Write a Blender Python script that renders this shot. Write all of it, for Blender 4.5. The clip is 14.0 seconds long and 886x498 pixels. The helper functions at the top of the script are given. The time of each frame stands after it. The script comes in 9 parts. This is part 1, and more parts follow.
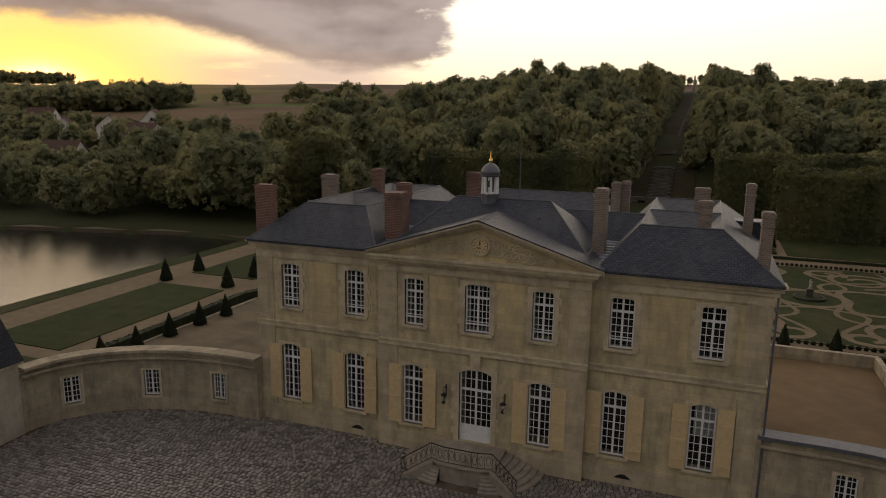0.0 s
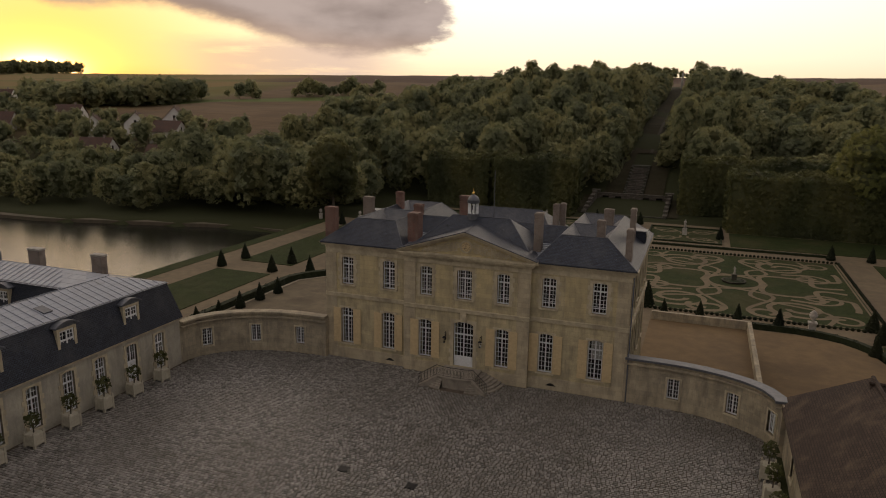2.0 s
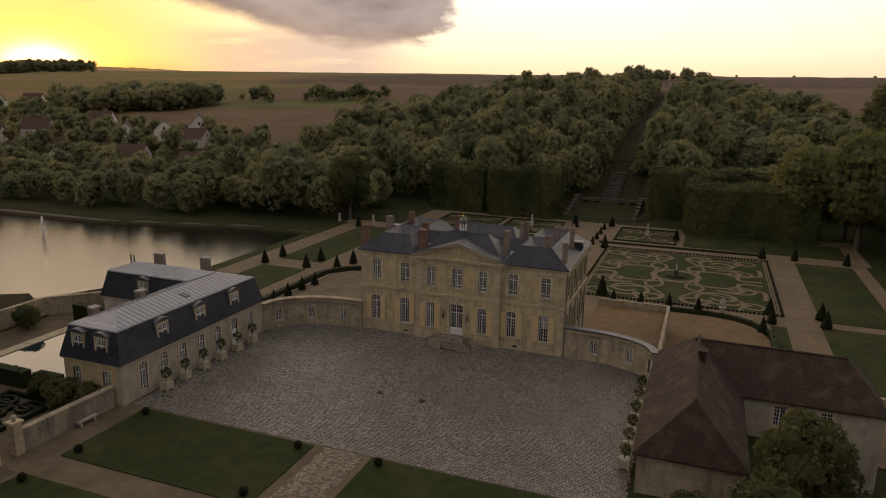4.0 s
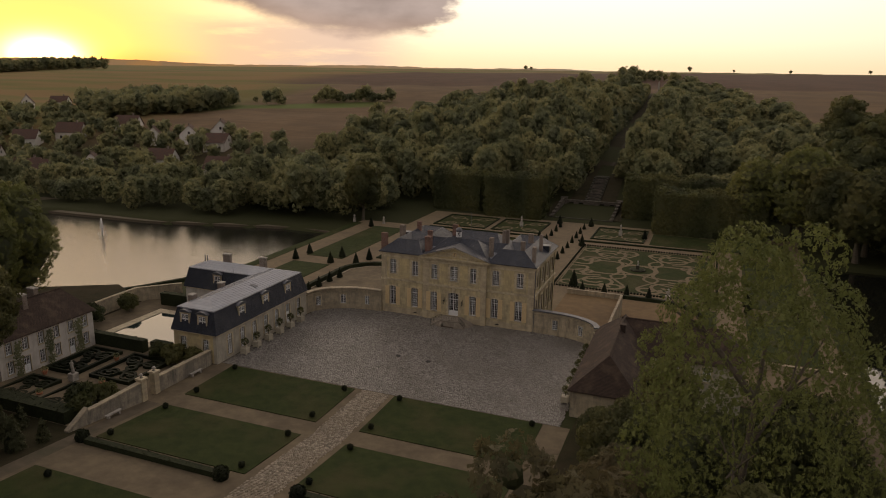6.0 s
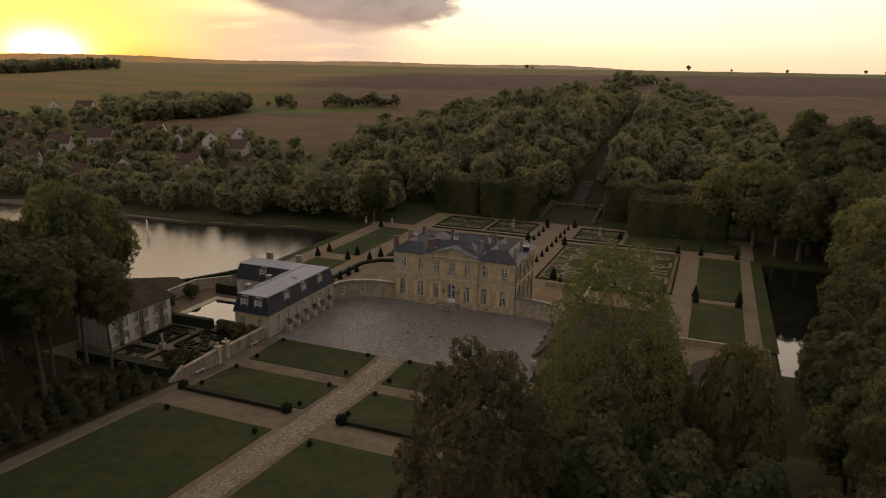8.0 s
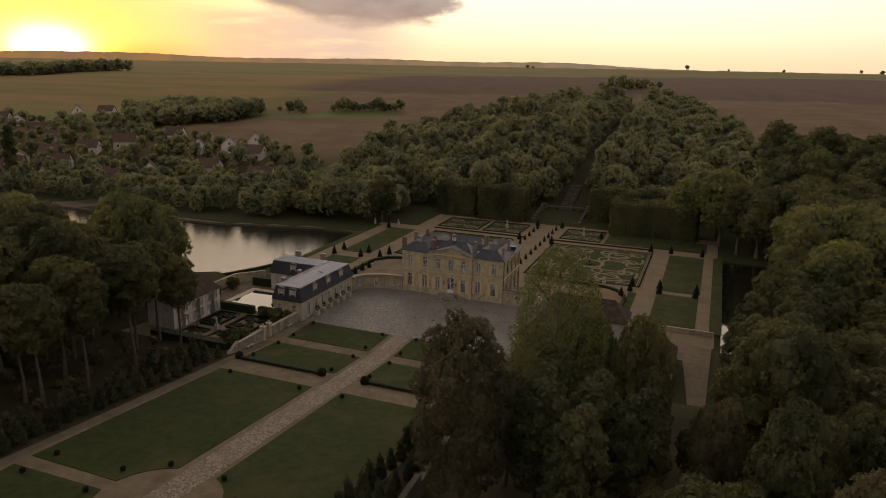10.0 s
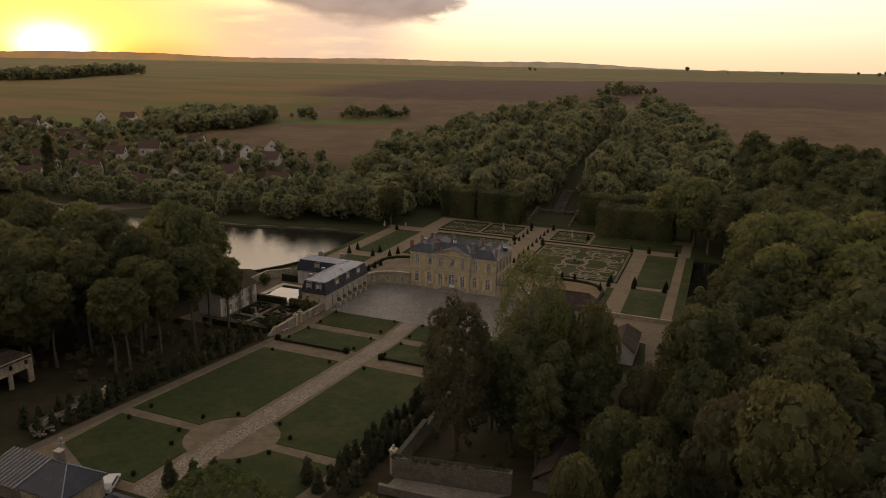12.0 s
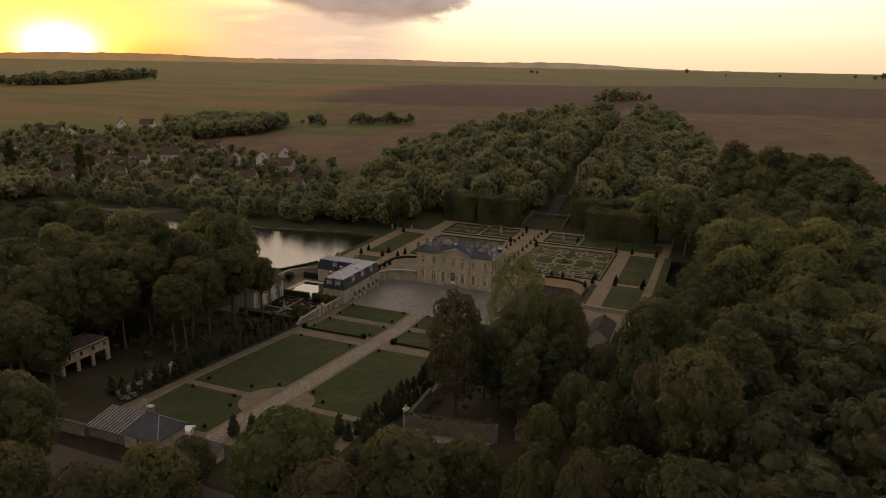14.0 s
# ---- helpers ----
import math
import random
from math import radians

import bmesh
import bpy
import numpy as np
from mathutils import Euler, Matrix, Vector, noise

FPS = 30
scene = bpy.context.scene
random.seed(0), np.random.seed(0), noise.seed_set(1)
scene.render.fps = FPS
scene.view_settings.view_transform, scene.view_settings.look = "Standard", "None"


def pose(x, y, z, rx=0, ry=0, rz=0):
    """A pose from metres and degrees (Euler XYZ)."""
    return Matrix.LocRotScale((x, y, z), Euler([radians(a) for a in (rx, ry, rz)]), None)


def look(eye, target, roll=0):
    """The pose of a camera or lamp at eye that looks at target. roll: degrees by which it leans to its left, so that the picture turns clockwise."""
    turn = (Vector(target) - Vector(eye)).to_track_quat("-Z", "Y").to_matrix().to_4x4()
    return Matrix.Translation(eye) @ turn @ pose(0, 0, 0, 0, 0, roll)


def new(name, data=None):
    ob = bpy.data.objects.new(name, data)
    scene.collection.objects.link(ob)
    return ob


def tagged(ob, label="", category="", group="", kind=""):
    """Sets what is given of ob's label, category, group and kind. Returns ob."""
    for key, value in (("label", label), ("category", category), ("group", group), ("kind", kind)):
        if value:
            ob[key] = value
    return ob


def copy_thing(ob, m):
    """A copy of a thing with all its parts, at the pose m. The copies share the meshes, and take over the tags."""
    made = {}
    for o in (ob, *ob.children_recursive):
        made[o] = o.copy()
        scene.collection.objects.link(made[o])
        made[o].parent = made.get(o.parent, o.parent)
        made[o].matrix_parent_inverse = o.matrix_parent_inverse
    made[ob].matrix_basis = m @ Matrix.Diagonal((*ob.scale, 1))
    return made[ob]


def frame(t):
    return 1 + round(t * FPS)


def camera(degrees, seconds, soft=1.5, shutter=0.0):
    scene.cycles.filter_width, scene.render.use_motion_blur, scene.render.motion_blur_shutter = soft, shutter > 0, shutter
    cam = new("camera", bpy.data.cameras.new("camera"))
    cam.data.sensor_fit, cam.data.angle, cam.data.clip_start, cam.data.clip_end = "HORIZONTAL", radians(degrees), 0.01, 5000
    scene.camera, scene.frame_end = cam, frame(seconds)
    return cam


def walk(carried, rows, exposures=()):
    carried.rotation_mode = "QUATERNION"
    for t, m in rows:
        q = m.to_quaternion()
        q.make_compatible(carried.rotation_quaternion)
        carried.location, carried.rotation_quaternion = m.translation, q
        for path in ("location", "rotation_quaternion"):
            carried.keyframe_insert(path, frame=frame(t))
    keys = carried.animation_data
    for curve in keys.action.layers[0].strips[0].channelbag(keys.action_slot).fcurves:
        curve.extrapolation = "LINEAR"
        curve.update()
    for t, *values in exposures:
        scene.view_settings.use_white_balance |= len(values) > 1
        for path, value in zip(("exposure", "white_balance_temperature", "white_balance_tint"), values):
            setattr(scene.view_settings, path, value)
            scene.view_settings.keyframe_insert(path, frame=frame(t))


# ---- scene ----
cam = camera(64.87, 14.0, 1.0)
PATH = [
    (0, (9.415, -30.574, 16.901), (8.7305, -28.7365, 16.5092), 0.79),
    (0.5, (10.94, -34.749, 17.667), (10.2566, -32.9124, 17.2649), 0.86),
    (1, (12.784, -39.736, 19.111), (12.1012, -37.9026, 18.6959), 0.90),
    (1.5, (14.529, -44.564, 20.461), (13.8464, -42.7317, 20.0396), 0.91),
    (2, (16.641, -50.15, 22.196), (15.9591, -48.3204, 21.7633), 0.91),
    (2.5, (18.694, -55.521, 23.837), (18.0127, -53.6929, 23.3986), 0.94),
    (3, (21.09, -61.705, 25.718), (20.406, -59.8787, 25.2747), 0.95),
    (5.5, (32.516, -91.234, 35.127), (31.8288, -89.4173, 34.6525), 0.94),
    (6, (34.909, -97.469, 37.188), (34.2203, -95.6542, 36.7077), 0.97),
    (6.5, (37.222, -103.357, 38.937), (36.5316, -101.5427, 38.4537), 0.95),
    (7, (39.73, -109.681, 40.905), (39.0393, -107.8681, 40.4172), 0.98),
    (7.5, (42.051, -115.545, 42.746), (41.3583, -113.7337, 42.2546), 0.98),
    (8, (44.643, -121.96, 44.76), (43.9492, -120.1502, 44.2655), 1.08),
    (10.5, (56.77, -152.178, 54.081), (56.0691, -150.3751, 53.5721), 1.11),
    (11, (59.286, -158.461, 56.0), (58.5821, -156.6602, 55.4882), 1.11),
    (11.5, (61.659, -164.217, 57.844), (60.9538, -162.4169, 57.3314), 1.13),
    (12, (64.251, -170.502, 59.876), (63.5429, -168.7029, 59.3652), 1.11),
    (12.5, (66.583, -176.277, 61.62), (65.8729, -174.4786, 61.1075), 1.09),
    (13, (69.113, -182.529, 63.522), (68.4008, -180.7323, 63.0075), 1.09),
    (13.5, (71.423, -188.226, 65.364), (70.7089, -186.4303, 64.8498), 1.09),
    (14, (73.932, -194.401, 67.364), (73.2153, -192.6059, 66.8508), 1.09),
]
# the picture grows slightly warmer as the sun comes clear of the hill
walk(cam, [(t, look(eye, target, roll)) for t, eye, target, roll in PATH], [(0.0, 0.0, 6600, 11.0), (3.0, 0.02, 6800, 13.0), (5.5, 0.05, 6950, 14.0), (14.0, 0.06, 7050, 15.0)])

# ---- sky, sun ----
SUN_DIR = Vector((-0.766, 0.643, 0.015)).normalized()
world = bpy.data.worlds.new("sunset_sky")
scene.world = world
world.use_nodes = True
WT = world.node_tree
WT.nodes.clear()


def wn(kind, **props):
    n = WT.nodes.new(kind)
    for k, v in props.items():
        if k == "operation":
            n.operation = v
        elif k == "blend_type":
            n.blend_type = v
        elif k == "data_type":
            n.data_type = v
    return n


def wput(sock, v):
    if isinstance(v, bpy.types.NodeSocket):
        WT.links.new(v, sock)
    else:
        sock.default_value = v


def wm(op, a, b=0.0, c=0.0):
    n = wn("ShaderNodeMath", operation=op)
    wput(n.inputs[0], a), wput(n.inputs[1], b), wput(n.inputs[2], c)
    return n.outputs[0]


def wmix(f, a, b, mode="MIX"):
    n = wn("ShaderNodeMixRGB", blend_type=mode)
    wput(n.inputs[0], f), wput(n.inputs[1], a), wput(n.inputs[2], b)
    return n.outputs[0]


def wstep(v, lo, hi):
    n = wn("ShaderNodeMapRange")
    n.interpolation_type = "SMOOTHSTEP"
    wput(n.inputs[0], v), wput(n.inputs[1], lo), wput(n.inputs[2], hi), wput(n.inputs[3], 0.0), wput(n.inputs[4], 1.0)
    return n.outputs[0]


def build_sky():
    co = wn("ShaderNodeTexCoord").outputs["Generated"]
    sep = wn("ShaderNodeSeparateXYZ")
    WT.links.new(co, sep.inputs[0])
    x, y, z = sep.outputs
    dot = wn("ShaderNodeVectorMath", operation="DOT_PRODUCT")
    WT.links.new(co, dot.inputs[0])
    dot.inputs[1].default_value = SUN_DIR
    d = dot.outputs["Value"]
    # clear-air gradient: warm low in the west, grey blue overhead and in the east
    ramp = wn("ShaderNodeValToRGB")
    WT.links.new(z, ramp.inputs[0])
    el = ramp.color_ramp.elements
    el[0].position, el[0].color = 0.0, (0.95, 0.74, 0.47, 1)
    el[1].position, el[1].color = 1.0, (0.40, 0.38, 0.38, 1)
    for p, c in ((0.02, (1.02, 0.84, 0.54, 1)), (0.05, (1.14, 1.02, 0.74, 1)), (0.10, (1.25, 1.16, 0.94, 1)), (0.2, (1.75, 1.58, 1.28, 1)), (0.38, (1.5, 1.34, 1.1, 1)), (0.65, (0.62, 0.56, 0.5, 1))):
        e = el.new(p)
        e.color = c
    back = wn("ShaderNodeValToRGB")
    WT.links.new(z, back.inputs[0])
    el = back.color_ramp.elements
    el[0].position, el[0].color = 0.0, (0.46, 0.415, 0.375, 1)
    el[1].position, el[1].color = 0.6, (0.42, 0.40, 0.395, 1)
    west = wstep(d, -0.25, 0.75)
    col = wmix(west, back.outputs[0], ramp.outputs[0])
    # the physical sky adds its own slow change of hue
    sky = wn("ShaderNodeTexSky")
    sky.sky_type = "NISHITA"
    sky.sun_disc = False
    sky.sun_elevation = math.asin(SUN_DIR.z)
    sky.sun_rotation = math.atan2(SUN_DIR.x, SUN_DIR.y)
    col = wmix(1.0, col, wmix(1.0, sky.outputs[0], (0.015, 0.015, 0.015, 1), "MULTIPLY"), "ADD")
    # pale streaks of thin cloud low in the west
    st = wn("ShaderNodeMapping")
    WT.links.new(co, st.inputs[0])
    st.inputs["Scale"].default_value = (5.0, 5.0, 34.0)
    n1 = wn("ShaderNodeTexNoise")
    WT.links.new(st.outputs[0], n1.inputs["Vector"])
    n1.inputs["Scale"].default_value, n1.inputs["Detail"].default_value, n1.inputs["Roughness"].default_value = 1.3, 6.0, 0.6
    u = wm("DIVIDE", x, wm("MAXIMUM", y, 0.05))
    # glow round the sun
    dp = wm("MAXIMUM", d, 0.0)
    g1 = wm("POWER", dp, 26.0)
    col = wmix(wm("MULTIPLY", g1, 0.96), col, wmix(wstep(z, 0.0, 0.035), (1.05, 0.44, 0.04, 1), (1.36, 0.82, 0.16, 1)))
    thin = wm("MULTIPLY", wstep(n1.outputs[0], 0.22, 0.50), wm("MULTIPLY", wstep(wm("ADD", u, wm("MULTIPLY", n1.outputs[0], 0.2)), -0.30, -0.44), wstep(wm("ADD", z, wm("MULTIPLY", n1.outputs[0], 0.04)), 0.100, 0.076)))
    thin = wm("MULTIPLY", thin, wstep(y, 0.0, 0.3))
    thin = wm("MULTIPLY", thin, wstep(d, 0.997, 0.975))
    veil = wmix(wstep(u, -0.95, -0.55), (0.98, 0.66, 0.34, 1), (0.74, 0.57, 0.45, 1))
    col = wmix(wm("MULTIPLY", thin, 0.9), col, veil)
    gg = wn("ShaderNodeCombineColor")
    # the glare spreads wider than high
    dz = wm("SUBTRACT", z, SUN_DIR.z)
    df = wm("SUBTRACT", d, wm("MULTIPLY", wm("MULTIPLY", dz, dz), 0.9))
    dq = wm("MAXIMUM", df, 0.0)
    g2, g3 = wm("POWER", dq, 460.0), wm("POWER", dq, 1800.0)
    for i, (k, q) in enumerate(((2.4, 5.0), (1.1, 3.6), (0.18, 2.3))):
        WT.links.new(wm("ADD", wm("MULTIPLY", g2, k), wm("MULTIPLY", g3, q)), gg.inputs[i])
    col = wmix(1.0, col, gg.outputs[0], "ADD")
    # the heavy cloud bank
    mp = wn("ShaderNodeMapping")
    WT.links.new(co, mp.inputs[0])
    mp.inputs["Scale"].default_value = (9.0, 9.0, 22.0)
    n2 = wn("ShaderNodeTexNoise")
    WT.links.new(mp.outputs[0], n2.inputs["Vector"])
    n2.inputs["Scale"].default_value, n2.inputs["Detail"].default_value, n2.inputs["Roughness"].default_value = 1.0, 8.0, 0.58
    edge = wm("SUBTRACT", n2.outputs[0], 0.5)
    line = wm("ADD", 0.101, wm("MULTIPLY", wstep(u, -0.95, -0.50), -0.047))
    over = wstep(wm("ADD", wm("SUBTRACT", z, line), wm("MULTIPLY", edge, 0.045)), -0.008, 0.012)
    right = wstep(wm("ADD", wm("SUBTRACT", -0.385, u), wm("MULTIPLY", edge, 0.30)), -0.022, 0.03)
    top = wm("MULTIPLY", wstep(wm("ADD", z, wm("MULTIPLY", edge, 0.12)), 0.25, 0.19), wstep(y, -0.6, -0.1))
    bank = wm("MULTIPLY", wm("MULTIPLY", over, right), top)
    n3 = wn("ShaderNodeTexNoise")
    WT.links.new(mp.outputs[0], n3.inputs["Vector"])
    n3.inputs["Scale"].default_value, n3.inputs["Detail"].default_value = 1.0, 5.0
    shade = wmix(wstep(n3.outputs[0], 0.3, 0.7), (0.25, 0.205, 0.190, 1), (0.43, 0.365, 0.335, 1))
    low = wstep(wm("SUBTRACT", z, line), 0.035, 0.0)
    shade = wmix(wm("MULTIPLY", low, 0.35), shade, (0.50, 0.32, 0.20, 1))
    col = wmix(wm("MULTIPLY", bank, 0.96), col, shade)
    # below the horizon
    col = wmix(wstep(z, -0.01, -0.05), col, (0.05, 0.045, 0.04, 1))
    col = wmix(1.0, col, (1.03, 0.995, 1.0, 1), "MULTIPLY")
    bg = wn("ShaderNodeBackground")
    WT.links.new(col, bg.inputs[0])
    bg.inputs[1].default_value = 1.03
    out = wn("ShaderNodeOutputWorld")
    WT.links.new(bg.outputs[0], out.inputs[0])


build_sky()
sun_data = bpy.data.lights.new("sun", "SUN")
sun_data.energy, sun_data.angle, sun_data.color = 1.5, radians(2.0), (1.0, 0.55, 0.24)
sun = new("sun", sun_data)
sun.matrix_world = look(SUN_DIR * 100, (0, 0, 0))

# ---- materials ----


def material(name, build):
    m = bpy.data.materials.new(name)
    m.use_nodes = True
    t = m.node_tree
    bsdf = t.nodes["Principled BSDF"]
    build(t, bsdf)
    return m


def world_noise(t, scale, detail=4.0, rough=0.55, stretch=None):
    g = t.nodes.new("ShaderNodeNewGeometry").outputs["Position"]
    if stretch:
        mp = t.nodes.new("ShaderNodeMapping")
        mp.inputs["Scale"].default_value = stretch
        t.links.new(g, mp.inputs[0])
        g = mp.outputs[0]
    n = t.nodes.new("ShaderNodeTexNoise")
    t.links.new(g, n.inputs["Vector"])
    n.inputs["Scale"].default_value, n.inputs["Detail"].default_value, n.inputs["Roughness"].default_value = scale, detail, rough
    return n.outputs[0]


def mixc(t, f, a, b, mode="MIX"):
    n = t.nodes.new("ShaderNodeMixRGB")
    n.blend_type = mode
    for s, v in zip(n.inputs, (f, a, b)):
        if isinstance(v, bpy.types.NodeSocket):
            t.links.new(v, s)
        elif isinstance(v, (int, float)):
            s.default_value = v
        else:
            s.default_value = (*v, 1)
    return n.outputs[0]


def remap(t, v, lo, hi, a=0.0, b=1.0):
    n = t.nodes.new("ShaderNodeMapRange")
    t.links.new(v, n.inputs[0])
    n.inputs[1].default_value, n.inputs[2].default_value, n.inputs[3].default_value, n.inputs[4].default_value = lo, hi, a, b
    return n.outputs[0]


def mult(t, a, b):
    n = t.nodes.new("ShaderNodeMath")
    n.operation = "MULTIPLY"
    for s, v in zip(n.inputs, (a, b)):
        if isinstance(v, bpy.types.NodeSocket):
            t.links.new(v, s)
        else:
            s.default_value = v
    return n.outputs[0]


def bump(t, bsdf, h, dist=0.02, strength=0.5):
    b = t.nodes.new("ShaderNodeBump")
    t.links.new(h, b.inputs["Height"])
    b.inputs["Distance"].default_value, b.inputs["Strength"].default_value = dist, strength
    t.links.new(b.outputs[0], bsdf.inputs["Normal"])


def rand(t):
    return t.nodes.new("ShaderNodeObjectInfo").outputs["Random"]


def island(t):
    return t.nodes.new("ShaderNodeNewGeometry").outputs["Random Per Island"]


def mottled(c1, c2, scale, rough=0.8, c3=None, scale3=0.4, dist=0.01, fine=30.0, spec=0.3, streak=False, vary=0.0):
    """A matt surface of two tones at one scale, stained with a third at a larger one."""
    def build(t, b):
        n = world_noise(t, scale, 6.0, 0.6)
        col = mixc(t, remap(t, n, 0.35, 0.65), c1, c2)
        if c3:
            s = world_noise(t, scale3, 5.0, 0.62, (1, 1, 0.35) if streak else None)
            col = mixc(t, mult(t, remap(t, s, 0.48, 0.70), 0.75), col, c3)
        if vary:
            col = mixc(t, mult(t, rand(t), vary), col, (c1[0] * 0.45, c1[1] * 0.45, c1[2] * 0.45))
        t.links.new(col, b.inputs["Base Color"])
        b.inputs["Roughness"].default_value = rough
        b.inputs["Specular IOR Level"].default_value = spec
        bump(t, b, world_noise(t, fine, 5.0, 0.65), dist, 0.6)
    return build


def brickwork(c1, c2, mortar, w, h, gap, rough=0.8, dist=0.01, stain=None, spec=0.3, bias=0.0):
    """Courses laid out in metres on each face."""
    def build(t, b):
        uv = t.nodes.new("ShaderNodeUVMap")
        br = t.nodes.new("ShaderNodeTexBrick")
        t.links.new(uv.outputs[0], br.inputs["Vector"])
        br.inputs["Color1"].default_value, br.inputs["Color2"].default_value, br.inputs["Mortar"].default_value = (*c1, 1), (*c2, 1), (*mortar, 1)
        br.inputs["Scale"].default_value, br.inputs["Mortar Size"].default_value, br.inputs["Bias"].default_value = 1.0, gap, bias
        br.inputs["Mortar Smooth"].default_value = 0.3
        br.inputs["Brick Width"].default_value, br.inputs["Row Height"].default_value = w, h
        col = br.outputs[0]
        n = world_noise(t, 1.7, 6.0, 0.6)
        col = mixc(t, remap(t, n, 0.3, 0.7, 0.0, 0.35), col, (c1[0] * 0.4, c1[1] * 0.4, c1[2] * 0.4))
        if stain:
            s = world_noise(t, 0.6, 6.0, 0.65)
            col = mixc(t, remap(t, s, 0.5, 0.72, 0.0, 0.8), col, stain)
        t.links.new(col, b.inputs["Base Color"])
        b.inputs["Roughness"].default_value = rough
        b.inputs["Specular IOR Level"].default_value = spec
        inv = t.nodes.new("ShaderNodeMath")
        inv.operation = "SUBTRACT"
        inv.inputs[0].default_value = 1.0
        t.links.new(br.outputs["Fac"], inv.inputs[1])
        bump(t, b, inv.outputs[0], dist, 0.7)
    return build


def leaves(c1, c2, c3=None, gloss=0.2, grain=0.0):
    """Foliage: small change from leaf to leaf, broad change from crown to crown."""
    def build(t, b):
        col = mixc(t, remap(t, island(t), 0.0, 1.0, 0.15, 0.85), c1, c2)
        crown = world_noise(t, 0.10, 1.0, 0.5, (1, 1, 0.5))
        other = c3 or (c2[0] * 1.12, c2[1] * 0.92, c2[2])
        col = mixc(t, remap(t, crown, 0.46, 0.62, 0.0, 0.75), col, other)
        col = mixc(t, remap(t, crown, 0.45, 0.34, 0.0, 0.6), col, (c1[0] * 0.52, c1[1] * 0.58, c1[2] * 0.7))
        # random dark blotches put shaded gaps between clumps into the colour
        gap_shade = world_noise(t, 1.1, 4.0, 0.6)
        col = mixc(t, remap(t, gap_shade, 0.35, 0.65, 0.22, 0.0), col, (c1[0] * 0.6, c1[1] * 0.6, c1[2] * 0.65))
        t.links.new(col, b.inputs["Base Color"])
        b.inputs["Roughness"].default_value = 0.65
        b.inputs["Specular IOR Level"].default_value = gloss
        tr = t.nodes.new("ShaderNodeBsdfTranslucent")
        t.links.new(col, tr.inputs[0])
        mx = t.nodes.new("ShaderNodeMixShader")
        mx.inputs[0].default_value = 0.42
        t.links.new(b.outputs[0], mx.inputs[1])
        t.links.new(tr.outputs[0], mx.inputs[2])
        out = mx.outputs[0]
        if grain:
            # each spray is cut up into small leaves with gaps between
            holes = remap(t, world_noise(t, grain, 2.0, 0.6), 0.455, 0.475)
            cut = t.nodes.new("ShaderNodeMixShader")
            t.links.new(holes, cut.inputs[0])
            t.links.new(t.nodes.new("ShaderNodeBsdfTransparent").outputs[0], cut.inputs[1])
            t.links.new(out, cut.inputs[2])
            out = cut.outputs[0]
        t.links.new(out, t.nodes["Material Output"].inputs[0])
    return build


def simple(c, rough=0.5, metal=0.0, spec=0.4, c2=None, scale=3.0):
    def build(t, b):
        if c2:
            t.links.new(mixc(t, remap(t, world_noise(t, scale, 5.0), 0.35, 0.65), c, c2), b.inputs["Base Color"])
        else:
            b.inputs["Base Color"].default_value = (*c, 1)
        b.inputs["Roughness"].default_value, b.inputs["Metallic"].default_value = rough, metal
        b.inputs["Specular IOR Level"].default_value = spec
    return build


def facade_look(c1, c2, wear, blocks=False):
    """Old limewash: soft patches, vertical runs of dirt, small chips."""
    def build(t, b):
        col = mixc(t, remap(t, world_noise(t, 0.9, 6.0, 0.62), 0.35, 0.65), c1, c2)
        runs = world_noise(t, 1.6, 6.0, 0.65, (1, 1, 0.22))
        col = mixc(t, mult(t, remap(t, runs, 0.46, 0.68), 0.62 * wear), col, (c2[0] * 0.50, c2[1] * 0.52, c2[2] * 0.58))
        patch = world_noise(t, 0.42, 7.0, 0.7)
        col = mixc(t, mult(t, remap(t, patch, 0.50, 0.62), 0.50 * wear), col, (c2[0] * 0.68, c2[1] * 0.70, c2[2] * 0.76))
        pale = world_noise(t, 2.4, 7.0, 0.7)
        col = mixc(t, mult(t, remap(t, pale, 0.58, 0.72), 0.40), col, (min(c1[0] * 1.2, 0.8), c1[1] * 1.2, c1[2] * 1.3))
        if blocks:
            br = t.nodes.new("ShaderNodeTexBrick")
            t.links.new(t.nodes.new("ShaderNodeUVMap").outputs[0], br.inputs["Vector"])
            br.inputs["Color1"].default_value, br.inputs["Color2"].default_value, br.inputs["Mortar"].default_value = (1.06, 1.04, 1.0, 1), (0.78, 0.80, 0.82, 1), (0.74, 0.72, 0.70, 1)
            br.inputs["Scale"].default_value, br.inputs["Mortar Size"].default_value, br.inputs["Bias"].default_value = 1.0, 0.008, -0.25
            br.inputs["Brick Width"].default_value, br.inputs["Row Height"].default_value = 0.85, 0.38
            col = mixc(t, 0.8, col, br.outputs[0], "MULTIPLY")
        chips = world_noise(t, 7.0, 6.0, 0.7)
        col = mixc(t, remap(t, chips, 0.55, 0.70, 0.0, 0.45), col, (c2[0] * 0.6, c2[1] * 0.6, c2[2] * 0.62))
        t.links.new(col, b.inputs["Base Color"])
        b.inputs["Roughness"].default_value = 0.9
        b.inputs["Specular IOR Level"].default_value = 0.25
        bump(t, b, world_noise(t, 9.0, 7.0, 0.7), 0.02, 0.8)
    return build


